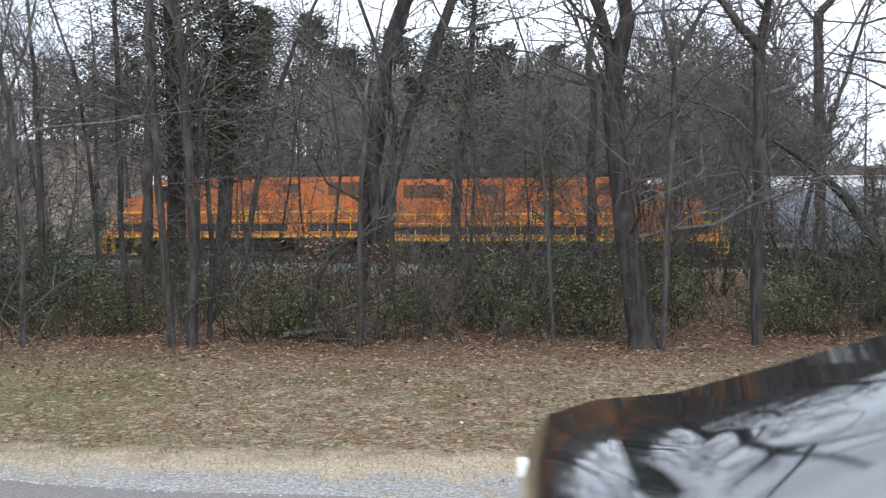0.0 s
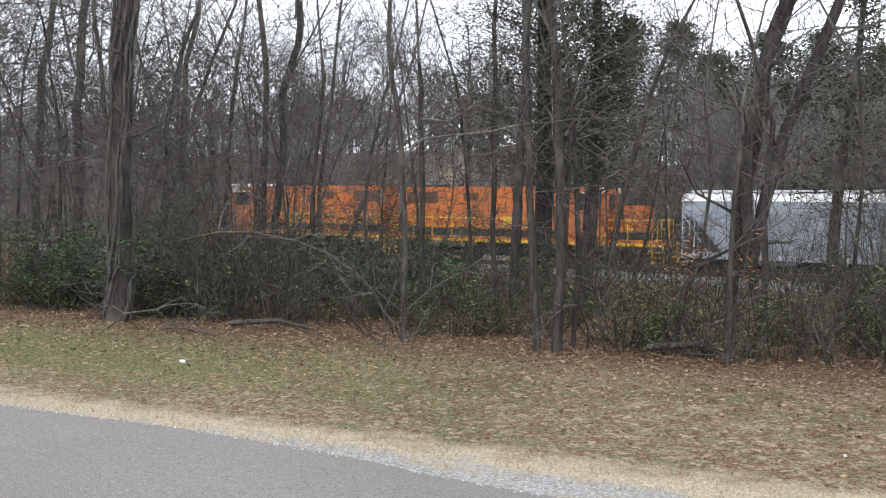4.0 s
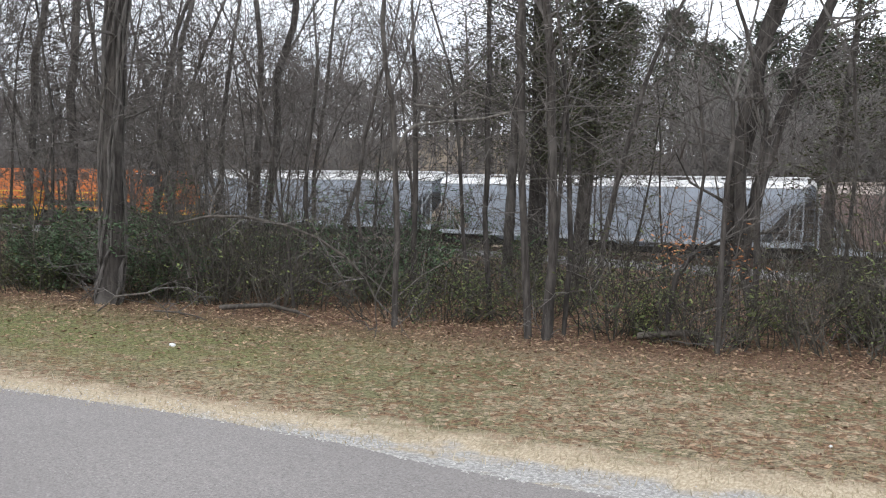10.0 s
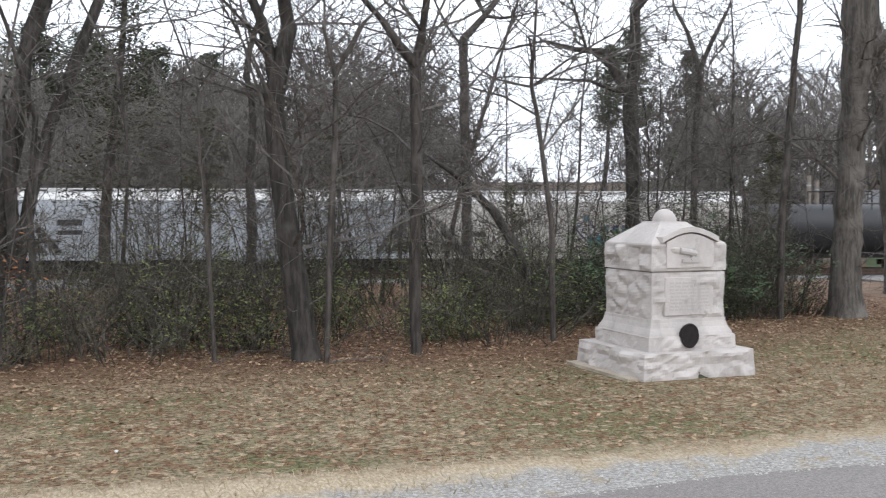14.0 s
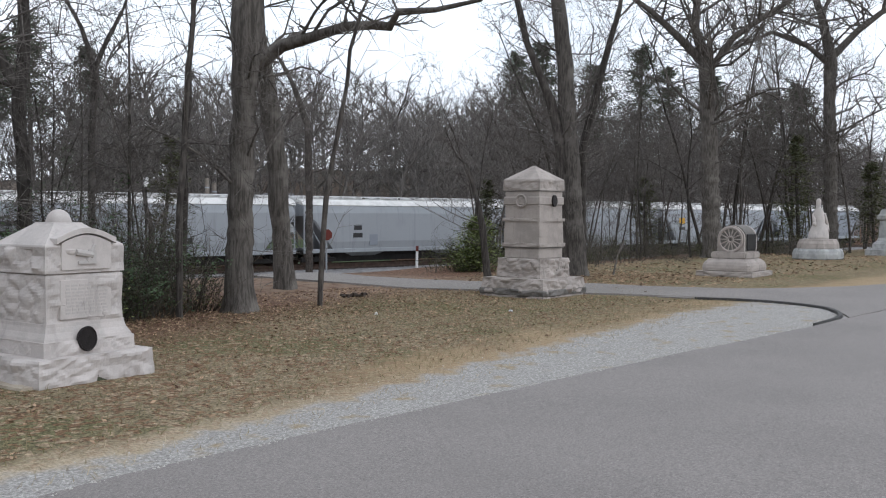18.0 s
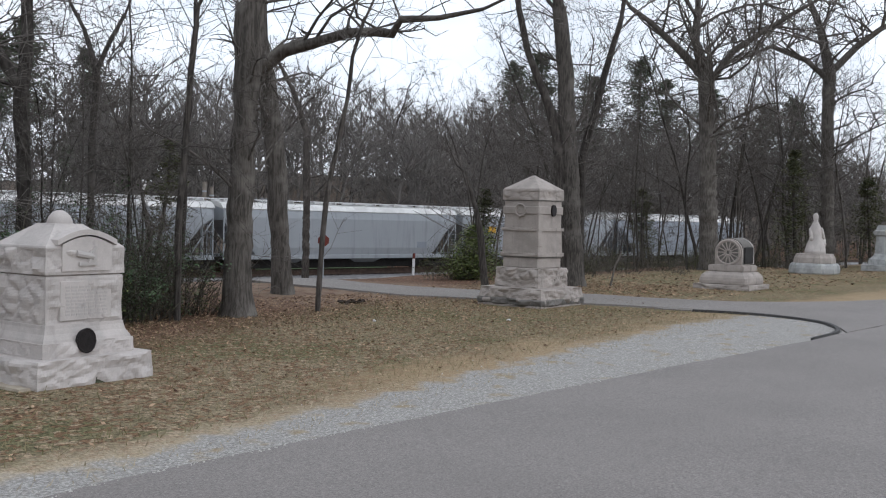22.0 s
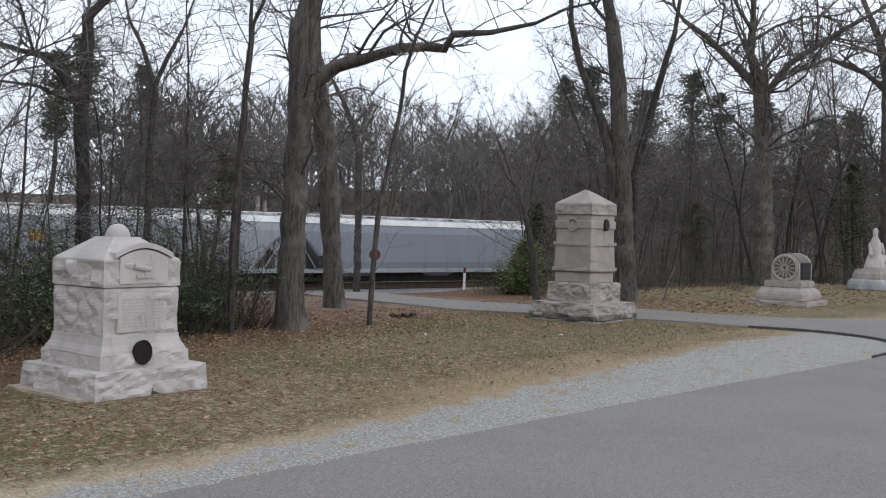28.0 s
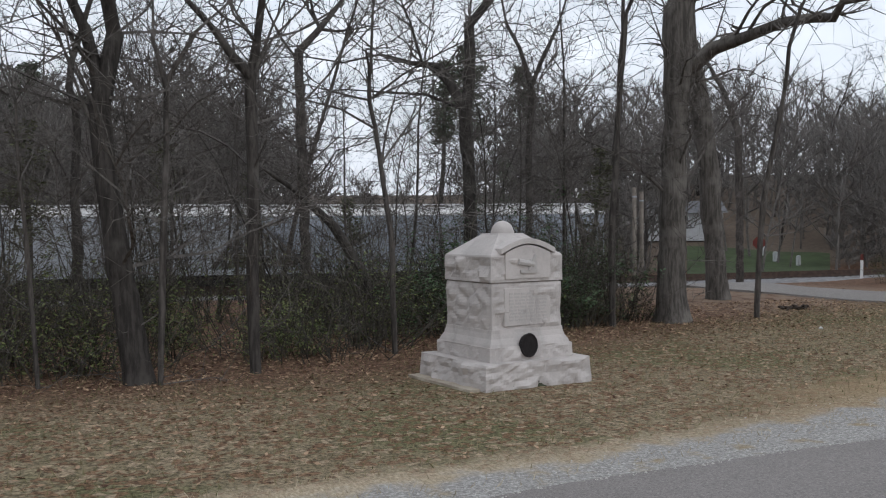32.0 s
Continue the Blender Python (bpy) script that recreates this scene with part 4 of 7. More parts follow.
def obelisk_monument():
    e = new("obelisk_monument")
    e.matrix_basis = at(15.95, 11.45, 1)
    tagged(e, "tall grey stone shaft monument with pyramid top on a rough base", "monument")
    part("footing", rough_block(1.5, 1.5, 0.09, 4, 0.02), M_STONE_B, e, m=pose(0, 0, -0.06))
    part("base_block", rough_block(1.5, 1.5, 0.33, 33, 0.06, 12, (1.43, 1.43), 0.1), M_STONE_B, e, "quarry-faced stained base", m=pose(0, 0, 0.02))
    part("second_block", rough_block(1.04, 1.04, 0.40, 41, 0.06, 12, (1.0, 1.0)), M_STONE_B, e, "rough second course", m=pose(0, 0, 0.33))
    part("stained_foot", rough_block(1.51, 1.51, 0.15, 36, 0.045, 12, None, 0.05), M_STONE_D, e, "darker stone foot of the base", m=pose(0, 0, 0.0))
    part("lower_band", rough_block(0.90, 0.90, 0.07, 91, 0.02, 9), M_STONE_B, e, "rough carved band", m=pose(0, 0, 0.955))
    part("waist_band", rough_block(0.88, 0.88, 0.06, 92, 0.02, 9), M_STONE_B, e, "rough carved band", m=pose(0, 0, 1.45))
    part("neck", slab(-0.41, 0.41, -0.41, 0.41, 0.73, 0.95, 0.012), M_STONE_B, e)
    part("lower_shaft", loft([[(a * w, b * w, z) for a, b in ((-1, -1), (1, -1), (1, 1), (-1, 1))] for z, w in ((0.95, 0.435), (0.98, 0.425), (1.46, 0.41))]), M_STONE_B, e)
    part("lower_joint", slab(-0.428, 0.428, -0.428, 0.428, 0.925, 0.955), M_STONE_D, e, "dark joint line")
    part("upper_joint", slab(-0.418, 0.418, -0.418, 0.418, 2.03, 2.055), M_STONE_D, e, "dark joint line")
    part("shaft_band", slab(-0.425, 0.425, -0.425, 0.425, 1.455, 1.50, 0.012), M_STONE_B, e)
    part("upper_shaft", slab(-0.405, 0.405, -0.405, 0.405, 1.50, 2.06, 0.01), M_STONE_B, e)
    part("ring_band", slab(-0.43, 0.43, -0.43, 0.43, 1.77, 1.93, 0.015), M_STONE_B, e, "projecting carved band")
    part("cornice", rough_block(0.86, 0.86, 0.20, 57, 0.03, 9), M_STONE_B, e, m=pose(0, 0, 2.05))
    part("pyramid_top", loft([[(a * w, b * w, z) for a, b in ((-1, -1), (1, -1), (1, 1), (-1, 1))] for z, w in ((2.25, 0.43), (2.27, 0.42), (2.54, 0.02))]), M_STONE_B, e, "low pyramid cap")
    bm = bmesh.new()
    n = 22
    for i in range(n):
        a, b = i * math.tau / n, (i + 1) * math.tau / n
        rod(bm, (-0.44, 0.115 * math.cos(a), 1.85 + 0.115 * math.sin(a)), (-0.44, 0.115 * math.cos(b), 1.85 + 0.115 * math.sin(b)), 0.022, 5)
    part("carved_ring", bm, M_STONE_B, e, "carved stone ring")
    bm = disc(0.10, 0.04, 24, Matrix.Translation((0.06, -0.445, 1.85)) @ pose(0, 0, 0, 90) @ Matrix.Diagonal((0.8, 1.15, 1, 1)))
    part("medallion", bm, M_BRONZE, e, "dark bronze oval medallion")
    part("corner_strip", slab(-0.44, -0.30, -0.44, -0.38, 1.15, 1.77, 0.01), M_STONE_B, e)
    bm = slab(0.02, 0.40, -0.545, -0.50, 0.49, 0.52)
    for i in range(4):
        rod(bm, (0.08 + i * 0.08, -0.53, 0.52), (0.12 + i * 0.08, -0.53, 0.66), 0.02, 5)
    part("carved_emblem", bm, M_STONE_B, e, "carved stone emblem")


def wheel_monument():
    e = new("wheel_monument")
    e.matrix_basis = at(24.58, 11.2, 4)
    tagged(e, "low tan stone monument with a carved spoked wheel on stepped slabs", "monument")
    part("footing_slab", rough_block(1.5, 1.5, 0.13, 8, 0.04, 9), M_STONE_B, e)
    secs = []
    for z, w in ((0.12, 1.20), (0.15, 1.27), (0.22, 1.29), (0.30, 1.27), (0.37, 1.20), (0.42, 1.10), (0.45, 1.05)):
        secs.append([(a * w / 2 + 0.012 * noise.noise((a * 3, b * 3, z * 9)), b * w / 2 + 0.012 * noise.noise((a * 3, b * 3, z * 9 + 5)), z) for a, b in ((-1, -0.9), (-.9, -1), (-.3, -1), (.3, -1), (.9, -1), (1, -.9), (1, -.3), (1, .3), (1, .9), (.9, 1), (.3, 1), (-.3, 1), (-.9, 1), (-1, .9), (-1, .3), (-1, -.3))])
    part("middle_slab", loft(secs), M_STONE_B, e, "rounded sloping middle course")
    part("upper_slab", slab(-0.47, 0.60, -0.47, 0.47, 0.45, 0.63, 0.03, 2), M_STONE_B, e)
    n = 20
    prof = [(-0.36, 0.63), (0.36, 0.63)] + [(0.36 * math.cos(math.pi * i / n), 0.97 + 0.34 * math.sin(math.pi * i / n)) for i in range(n + 1)]
    part("caisson_block", loft([[(-0.28, y, z) for y, z in prof], [(0.36, y, z) for y, z in prof]]), M_STONE_B, e, "rounded carved stone block")
    part("dark_panel", loft([[(-0.2, y * 1.03, 0.02 + z) for y, z in prof], [(0.52, y * 1.03, 0.02 + z) for y, z in prof]]), M_STONE_D, e, "dark carved barrel of the caisson")
    part("barrel_lip", loft([[(0.50, y * 1.07, 0.01 + z * 1.01) for y, z in prof], [(0.55, y * 1.07, 0.01 + z * 1.01) for y, z in prof]]), M_STONE, e, "pale stone rim")
    part("dark_flank", slab(-0.17, 0.47, -0.405, -0.37, 0.67, 1.10, 0.02), M_DARK, e, "near-black plate on the caisson's flank")
    # flat darker disc: the shade between the spokes as colour
    part("wheel_recess", disc(0.29, 0.03, 28, pose(-0.285, 0, 0.95, 0, 90)), M_STONE_D, e, "dark disc painting the shade between the spokes")
    for rr, q, nm in ((0.31, 0.035, "wheel_rim"), (0.07, 0.03, "wheel_hub")):
        bm = bmesh.new()
        for i in range(24):
            a, b = i * math.tau / 24, (i + 1) * math.tau / 24
            rod(bm, (-0.31, rr * math.cos(a), 0.95 + rr * math.sin(a)), (-0.31, rr * math.cos(b), 0.95 + rr * math.sin(b)), q, 6)
        part(nm, bm, M_STONE_B, e, "carved wheel ring")
    for i in range(14):
        bm = bmesh.new()
        a = i * math.tau / 14
        rod(bm, (-0.31, 0.05 * math.cos(a), 0.95 + 0.05 * math.sin(a)), (-0.30, 0.30 * math.cos(a), 0.95 + 0.30 * math.sin(a)), 0.018, 5)
        part("spoke", bm, M_STONE_B, e)


def statue_mesh(name, rings, extra, material, m, label):
    """A plain sculpted figure in one mesh: a draped body over rings (z, x, y, half widths) with added limbs."""
    secs = []
    for z, x, y, a, b in rings:
        ring = []
        for i in range(20):
            t = i * math.tau / 20
            fold = 1 + 0.10 * noise.noise((math.cos(t) * 2.5, math.sin(t) * 2.5, z * 3.0)) + 0.05 * math.sin(7 * t + z * 4)
            ring.append((x + a * math.cos(t) * fold, y + b * math.sin(t) * fold, z))
        secs.append(ring)
    bm = loft(secs)
    for p, q, r in extra:
        rod(bm, p, q, r, 9)
        bmesh.ops.create_icosphere(bm, subdivisions=2, radius=r * 1.1, matrix=Matrix.Translation(q))
    ob = part(name, bm, material, smooth=True, m=m)
    tagged(ob, label, "statue")


def figure_monuments():
    e = new("statue_pedestal")
    x, y = 35.9, 13.2
    e.matrix_basis = at(x, y, 6) @ Matrix.Diagonal((0.88, 0.88, 0.95, 1))
    tagged(e, "low pale two-tier stone pedestal under a white statue", "pedestal")
    for nm, prof in (("lower_tier", ((0, 1.74), (0.04, 1.80), (0.20, 1.80), (0.32, 1.74), (0.40, 1.62))), ("upper_tier", ((0.38, 1.48), (0.44, 1.50), (0.60, 1.46), (0.70, 1.34), (0.76, 1.30)))):
        secs = []
        for z, w in prof:
            c = 0.55
            secs.append([(a * w / 2, b * w / 2, z) for a, b in ((-1, -c), (-c, -1), (0, -1), (c, -1), (1, -c), (1, 0), (1, c), (c, 1), (0, 1), (-c, 1), (-1, c), (-1, 0))])
        part(nm, loft(secs), M_STONE_C if nm == "lower_tier" else M_STONE_B, e, "rounded stained stone tier")
    statue_mesh("crouching_statue", [(0.0, 0.02, 0, 0.46, 0.44), (0.12, 0.03, 0, 0.45, 0.43), (0.3, 0.06, -0.02, 0.40, 0.40), (0.46, 0.10, -0.04, 0.36, 0.36), (0.58, 0.03, 0, 0.24, 0.26), (0.8, 0.0, 0, 0.22, 0.25),
                                     (0.98, 0.0, 0, 0.19, 0.22), (1.1, -0.02, 0, 0.13, 0.14), (1.18, -0.03, 0, 0.085, 0.09), (1.26, -0.03, 0, 0.11, 0.11), (1.38, -0.03, 0, 0.11, 0.11), (1.47, -0.03, 0, 0.05, 0.05)],
                [((0.1, -0.22, 0.92), (0.3, -0.3, 0.5), 0.08), ((0.3, -0.3, 0.5), (0.05, -0.4, 0.35), 0.07), ((-0.05, 0.2, 0.9), (-0.3, 0.1, 0.55), 0.08)],
                M_STONE, at(x, y, 6, 0.715) @ Matrix.Diagonal((0.8, 0.8, 1, 1)), "white weathered stone crouching figure on a pedestal")
    e = new("column_pedestal")
    x, y = 45.2, 13.3
    e.matrix_basis = at(x, y, 4)
    tagged(e, "tall pale stone pedestal with moulded cap under a dark statue", "pedestal")
    part("base_slab", rough_block(2.0, 2.0, 0.26, 71, 0.02, 9), M_STONE_C, e)
    secs = []
    for z, w in ((0.26, 1.55), (0.5, 1.5), (0.62, 1.25), (0.75, 1.12), (1.5, 1.05), (1.55, 1.2), (1.72, 1.28), (1.75, 1.1), (1.98, 0.95)):
        secs.append([(-w / 2, -w / 2, z), (w / 2, -w / 2, z), (w / 2, w / 2, z), (-w / 2, w / 2, z)])
    part("die", loft(secs), M_STONE_C, e, "moulded stone die")
    statue_mesh("standing_statue", [(0.0, 0, 0, 0.24, 0.26), (0.1, 0, 0, 0.16, 0.22), (0.5, 0, 0, 0.17, 0.23), (0.75, 0, 0, 0.19, 0.25), (0.95, 0, 0, 0.17, 0.23), (1.15, 0, 0, 0.19, 0.27),
                                    (1.25, 0, 0, 0.10, 0.12), (1.3, 0, 0, 0.07, 0.07), (1.36, 0, 0, 0.10, 0.10), (1.48, 0, 0, 0.11, 0.11), (1.5, 0, 0, 0.2, 0.2), (1.52, 0, 0, 0.12, 0.12), (1.6, 0, 0, 0.08, 0.08)],
                [((0, -0.25, 1.15), (-0.2, -0.32, 0.8), 0.07), ((-0.2, -0.3, 0.0), (-0.2, -0.3, 1.2), 0.025)],
                M_BRONZE, at(x, y, 4, 1.97), "dark bronze standing figure on a pedestal")


artillery_monument()
obelisk_monument()
wheel_monument()
figure_monuments()


# ---------------------------------------------------------------- trees
def tube(V, F, pts, rads, sides):
    """A tapered pipe through the points."""
    base = len(V)
    n = len(pts)
    d = (pts[-1] - pts[0]).normalized()
    ref = Vector((1, 0, 0)) if abs(d.x) < 0.8 else Vector((0, 1, 0))
    u = d.cross(ref).normalized()
    w = d.cross(u)
    cs = [(math.cos(math.tau * k / sides), math.sin(math.tau * k / sides)) for k in range(sides)]
    for p, r in zip(pts, rads):
        for c, s in cs:
            V.append((p.x + (u.x * c + w.x * s) * r, p.y + (u.y * c + w.y * s) * r, p.z + (u.z * c + w.z * s) * r))
    for i in range(n - 1):
        a, b = base + i * sides, base + (i + 1) * sides
        for k in range(sides):
            q = (k + 1) % sides
            F.append((a + k, a + q, b + q, b + k))


def shoot(rng, p, d, length, r, segs, wob, up):
    pts, rads = [p.copy()], [r]
    d = d.normalized()
    for i in range(segs):
        d = (d + Vector((rng.gauss(0, wob), rng.gauss(0, wob), rng.gauss(0, wob) + up))).normalized()
        p = p + d * (length / segs)
        pts.append(p.copy())
        rads.append(r * (1 - 0.72 * (i + 1) / segs))
    return pts, rads, d


def branch(rng, T, W, p, d, length, r, level, thick):
    """Recursive limb; T: trunk and limbs, W: fine branches (lists of vertices and faces)."""
    segs = (5, 4, 3, 2)[min(level, 3)]
    pts, rads, e = shoot(rng, p, d, length, max(r, thick), segs, 0.20 + 0.06 * level, 0.05)
    fine = r < 0.03
    tube(*(W if fine else T), pts, rads, 3 if fine else 5)
    if level >= 3 or length < 0.45:
        return
    kids = (0, 5, 5, 4)[level] + rng.randint(-1, 1)
    for i in range(kids):
        t = rng.uniform(0.25, 1.0)
        f = t * segs
        j = min(int(f), segs - 1)
        q = pts[j].lerp(pts[j + 1], f - j)
        ax = (pts[j + 1] - pts[j]).normalized()
        side = Vector((rng.gauss(0, 1), rng.gauss(0, 1), rng.gauss(0.15, 0.7)))
        side = (side - ax * side.dot(ax)).normalized()
        branch(rng, T, W, q, ax * rng.uniform(0.5, 1.0) + side, length * rng.uniform(0.38, 0.62), r * 0.5, level + 1, thick)


def finish(e, T, W, bark_m, twig_m):
    if T[0]:
        shared("trunk", mesh_of("trunk", *T), bark_m, e, smooth=True)
    if W[0]:
        tagged(shared("twig_crown", mesh_of("twig_crown", *W), twig_m, e), kind="stuff")


def hero(seed, label, line, limbs=(), form=""):
    """A tree whose trunk follows the given line of x, y, z and radius."""
    rng = random.Random(seed)
    T, W = ([], []), ([], [])
    x, y = line[0][:2]
    g = height(x, y)
    e = new("tree")
    e.matrix_basis = pose(x, y, g)
    tagged(e, label, "tree", "trees of the wood edge")
    o = Vector((x, y, g))
    pts = [Vector(q[:3]) - o for q in line]
    slim = 0.9 if "oak" in label else 0.88 if "thick" in label else 0.76
    rads = [q[3] * slim for q in line]
    rads[0] = min(rads[0], rads[1] * 1.14)
    if pts[0].z > 0.1:
        pts.insert(0, Vector((pts[0].x, pts[0].y, 0)))
        rads.insert(0, rads[0] * 1.04)
    pts.insert(0, Vector((pts[0].x, pts[0].y, -0.15)))
    rads.insert(0, rads[0] * 1.06)
    # finer, slightly knotty steps
    P, R = [], []
    for i in range(len(pts) - 1):
        n = max(1, int((pts[i + 1] - pts[i]).length / (0.35 if pts[i].z > 0.9 or rads[0] < 0.09 else 0.12)))
        for k in range(n):
            t = k / n
            q = pts[i].lerp(pts[i + 1], t)
            r = rads[i] + (rads[i + 1] - rads[i]) * t
            j = 0.07 if q.z > 0.9 or r < 0.09 else 0.02
            sway = 0.05 * min(3.0, max(0.0, q.z - 0.8)) if rads[0] < 0.12 else 0.0
            q = q + Vector((noise.noise((seed * 3.1, q.z * 0.7, 0)), noise.noise((seed * 5.3, q.z * 0.7, 4)), 0)) * sway
            P.append(q + Vector((rng.gauss(0, r * j), rng.gauss(0, r * j), 0)))
            R.append(r * rng.uniform(1 - j, 1 + j))
    P.append(pts[-1])
    R.append(rads[-1])
    if max(R) > 0.085:
        # furrowed trunk with a lobed root flare
        base, sides = len(T[0]), 18
        ph = rng.uniform(0, 6)
        for q, r in zip(P, R):
            for k in range(sides):
                a = math.tau * k / sides
                flare = 1 + (0.2 + 0.13 * math.sin(a * 4 + ph)) * math.exp(-max(0.0, q.z) / 0.22)
                rr = r * flare * (1 + 0.055 * (k % 2) + 0.05 * noise.noise((math.cos(a) * 2 + ph, math.sin(a) * 2, q.z * 1.6)))
                T[0].append((q.x + rr * math.cos(a), q.y + rr * math.sin(a), q.z))
        for i in range(len(P) - 1):
            for k in range(sides):
                u, w = base + i * sides, base + (i + 1) * sides
                T[1].append((u + k, u + (k + 1) % sides, w + (k + 1) % sides, w + k))
    else:
        tube(*T, P, R, 9)
    tip, r0 = pts[-1], rads[-1]
    d = (pts[-1] - pts[-2]).normalized()
    if form != "bare":
        branch(rng, T, W, tip - d * 0.05, d + Vector((rng.gauss(0, 0.06), rng.gauss(0, 0.06), 0.1)), rng.uniform(4.0, 6.0) if form != "small" else 1.2, r0 * 0.95, 1, 0.006)
        if form != "small":
            branch(rng, T, W, tip - d * 0.4, d + Vector((rng.gauss(0, 0.5), rng.gauss(0, 0.5), 0.3)), rng.uniform(2.0, 3.5), r0 * 0.4, 1, 0.006)
    thin = r0 < 0.06
    for _ in range(9 if thin else 12):
        i = rng.randint(max(1, int(len(P) * 0.62)), len(P) - 1)
        a = rng.uniform(0, math.tau)
        dd = Vector((math.cos(a), math.sin(a), rng.uniform(0.1, 0.9)))
        branch(rng, T, W, P[i], dd, rng.uniform(0.7, 2.2), max(0.008, min(0.03, R[i] * rng.uniform(0.1, 0.22))), 1 if not thin else 2, 0.005)
    for _ in range(6):
        i = rng.randint(1, len(P) - 1)
        a = rng.uniform(0, math.tau)
        branch(rng, T, W, P[i], Vector((math.cos(a), math.sin(a), rng.uniform(-0.2, 0.7))), rng.uniform(0.5, 1.3), 0.008, 2, 0.004)
    if form == "" and 0.8 < x < 4.8 and r0 > 0.02:
        for _ in range(7):
            i = rng.randint(int(len(P) * 0.66), len(P) - 1)
            a = rng.uniform(0, math.tau)
            branch(rng, T, W, P[i], Vector((math.cos(a), math.sin(a), rng.uniform(0.3, 1.1))), rng.uniform(1.2, 2.6), 0.02, 1, 0.005)
    for limb in limbs:
        q = [Vector(v[:3]) - o for v in limb]
        rr = [v[3] for v in limb]
        tube(*T, q, rr, 7)
        dd = (q[-1] - q[-2]).normalized()
        branch(rng, T, W, q[-1], dd, 2.4, rr[-1] * 0.9, 1, 0.006)
        for i in range(1, len(q)):
            for _ in range(2):
                a = rng.uniform(0, math.tau)
                branch(rng, T, W, q[i - 1].lerp(q[i], rng.random()), Vector((math.cos(a), math.sin(a), rng.uniform(0, 1.0))), rng.uniform(0.8, 2.2), rr[i] * 0.35, 2, 0.006)
    if form == "spread":
        for _ in range(16):
            i = rng.randint(int(len(P) * 0.55), len(P) - 1)
            a = rng.uniform(0, math.tau)
            branch(rng, T, W, P[i], Vector((math.cos(a), math.sin(a), rng.uniform(0.2, 1.1))), rng.uniform(2.0, 4.5), 0.07, 1, 0.013)
        for limb in limbs:
            for _ in range(9):
                k = rng.randint(0, len(limb) - 2)
                q = (Vector(limb[k][:3]) - o).lerp(Vector(limb[k + 1][:3]) - o, rng.random())
                a = rng.uniform(0, math.tau)
                branch(rng, T, W, q, Vector((math.cos(a), math.sin(a), rng.uniform(0.1, 1.2))), rng.uniform(1.8, 3.8), 0.055, 1, 0.013)
    if form == "vine":
        for k in range(10):
            a0 = rng.uniform(0, math.tau)
            vp = []
            thick = rng.uniform(0.012, 0.03)
            for i in range(14):
                t = i / 13
                j = min(int(t * (len(P) - 1)), len(P) - 1)
                a = a0 + t * rng.uniform(2, 3)
                vp.append(P[j] + Vector((math.cos(a), math.sin(a), 0)) * (R[j] + rng.uniform(0.01, 0.06)))
            tube(*W, vp, [thick] * 14, 5)
        for _ in range(26):
            i = rng.randint(int(len(P) * 0.12), len(P) - 1)
            a = rng.uniform(0, math.tau)
            branch(rng, T, W, P[i], Vector((math.cos(a), math.sin(a), rng.uniform(-0.5, 0.8))), rng.uniform(0.3, 1.1), 0.01, 2, 0.004)
    finish(e, T, W, M_BARK_OAK if "oak" in label else M_BARK, M_TWIG)


hero(100, 'tall bare tree with thick furrowed bark at the wood edge', [(-9.88, 10.45, 0.00, 0.190), (-9.85, 10.51, 0.91, 0.158), (-9.92, 10.52, 1.74, 0.150), (-9.90, 10.60, 3.28, 0.158), (-9.90, 10.67, 4.46, 0.150)], form='vine')
hero(101, 'thin bare young tree with grey bark', [(-11.25, 12.22, 0.52, 0.046), (-11.57, 12.15, 2.16, 0.046), (-11.74, 12.15, 3.62, 0.046), (-11.93, 12.12, 4.89, 0.046)])
hero(102, 'thin bare young tree with grey bark', [(-5.41, 10.42, 0.00, 0.054), (-5.43, 10.47, 1.05, 0.047), (-5.49, 10.48, 1.93, 0.047), (-5.59, 10.49, 3.08, 0.041), (-5.67, 10.50, 4.10, 0.034)])
hero(103, 'bare grey-brown hardwood tree among the brush', [(-3.53, 10.46, 0.00, 0.089), (-3.50, 10.52, 0.92, 0.070), (-3.53, 10.57, 2.06, 0.070), (-3.62, 10.58, 3.20, 0.063), (-3.69, 10.58, 3.96, 0.063)])
hero(104, 'bare grey-brown hardwood tree among the brush', [(-5.70, 14.88, 0.41, 0.119), (-5.69, 14.95, 1.78, 0.100), (-5.64, 15.06, 3.60, 0.082), (-5.67, 15.12, 4.97, 0.073)])
hero(105, 'thin bare young tree with grey bark', [(-4.71, 11.75, 0.00, 0.044), (-4.84, 11.75, 1.38, 0.044), (-4.85, 11.82, 2.84, 0.044), (-4.87, 11.88, 4.30, 0.036)])
hero(106, 'thin bare young tree with grey bark', [(-4.14, 14.50, 0.16, 0.069), (-3.92, 14.69, 1.79, 0.060), (-3.58, 14.93, 3.25, 0.051), (-3.04, 15.25, 4.71, 0.034)])
hero(107, 'thin bare young tree with grey bark', [(-1.66, 10.49, -0.00, 0.041), (-1.66, 10.54, 0.99, 0.035), (-1.65, 10.59, 1.76, 0.035), (-1.62, 10.65, 2.64, 0.024)])
hero(108, 'bare grey-brown hardwood tree among the brush', [(-1.74, 13.84, 0.00, 0.092), (-1.94, 13.80, 1.03, 0.115), (-2.00, 13.85, 2.55, 0.107), (-1.81, 13.99, 3.55, 0.099), (-1.54, 14.15, 4.16, 0.084), (-1.49, 14.18, 4.47, 0.076)], limbs=[[(-1.90, 13.81, 0.83, 0.089), (-1.73, 13.94, 1.80, 0.089), (-1.51, 14.09, 2.70, 0.081), (-1.14, 14.32, 3.76, 0.081), (-0.83, 14.51, 4.65, 0.073)]])
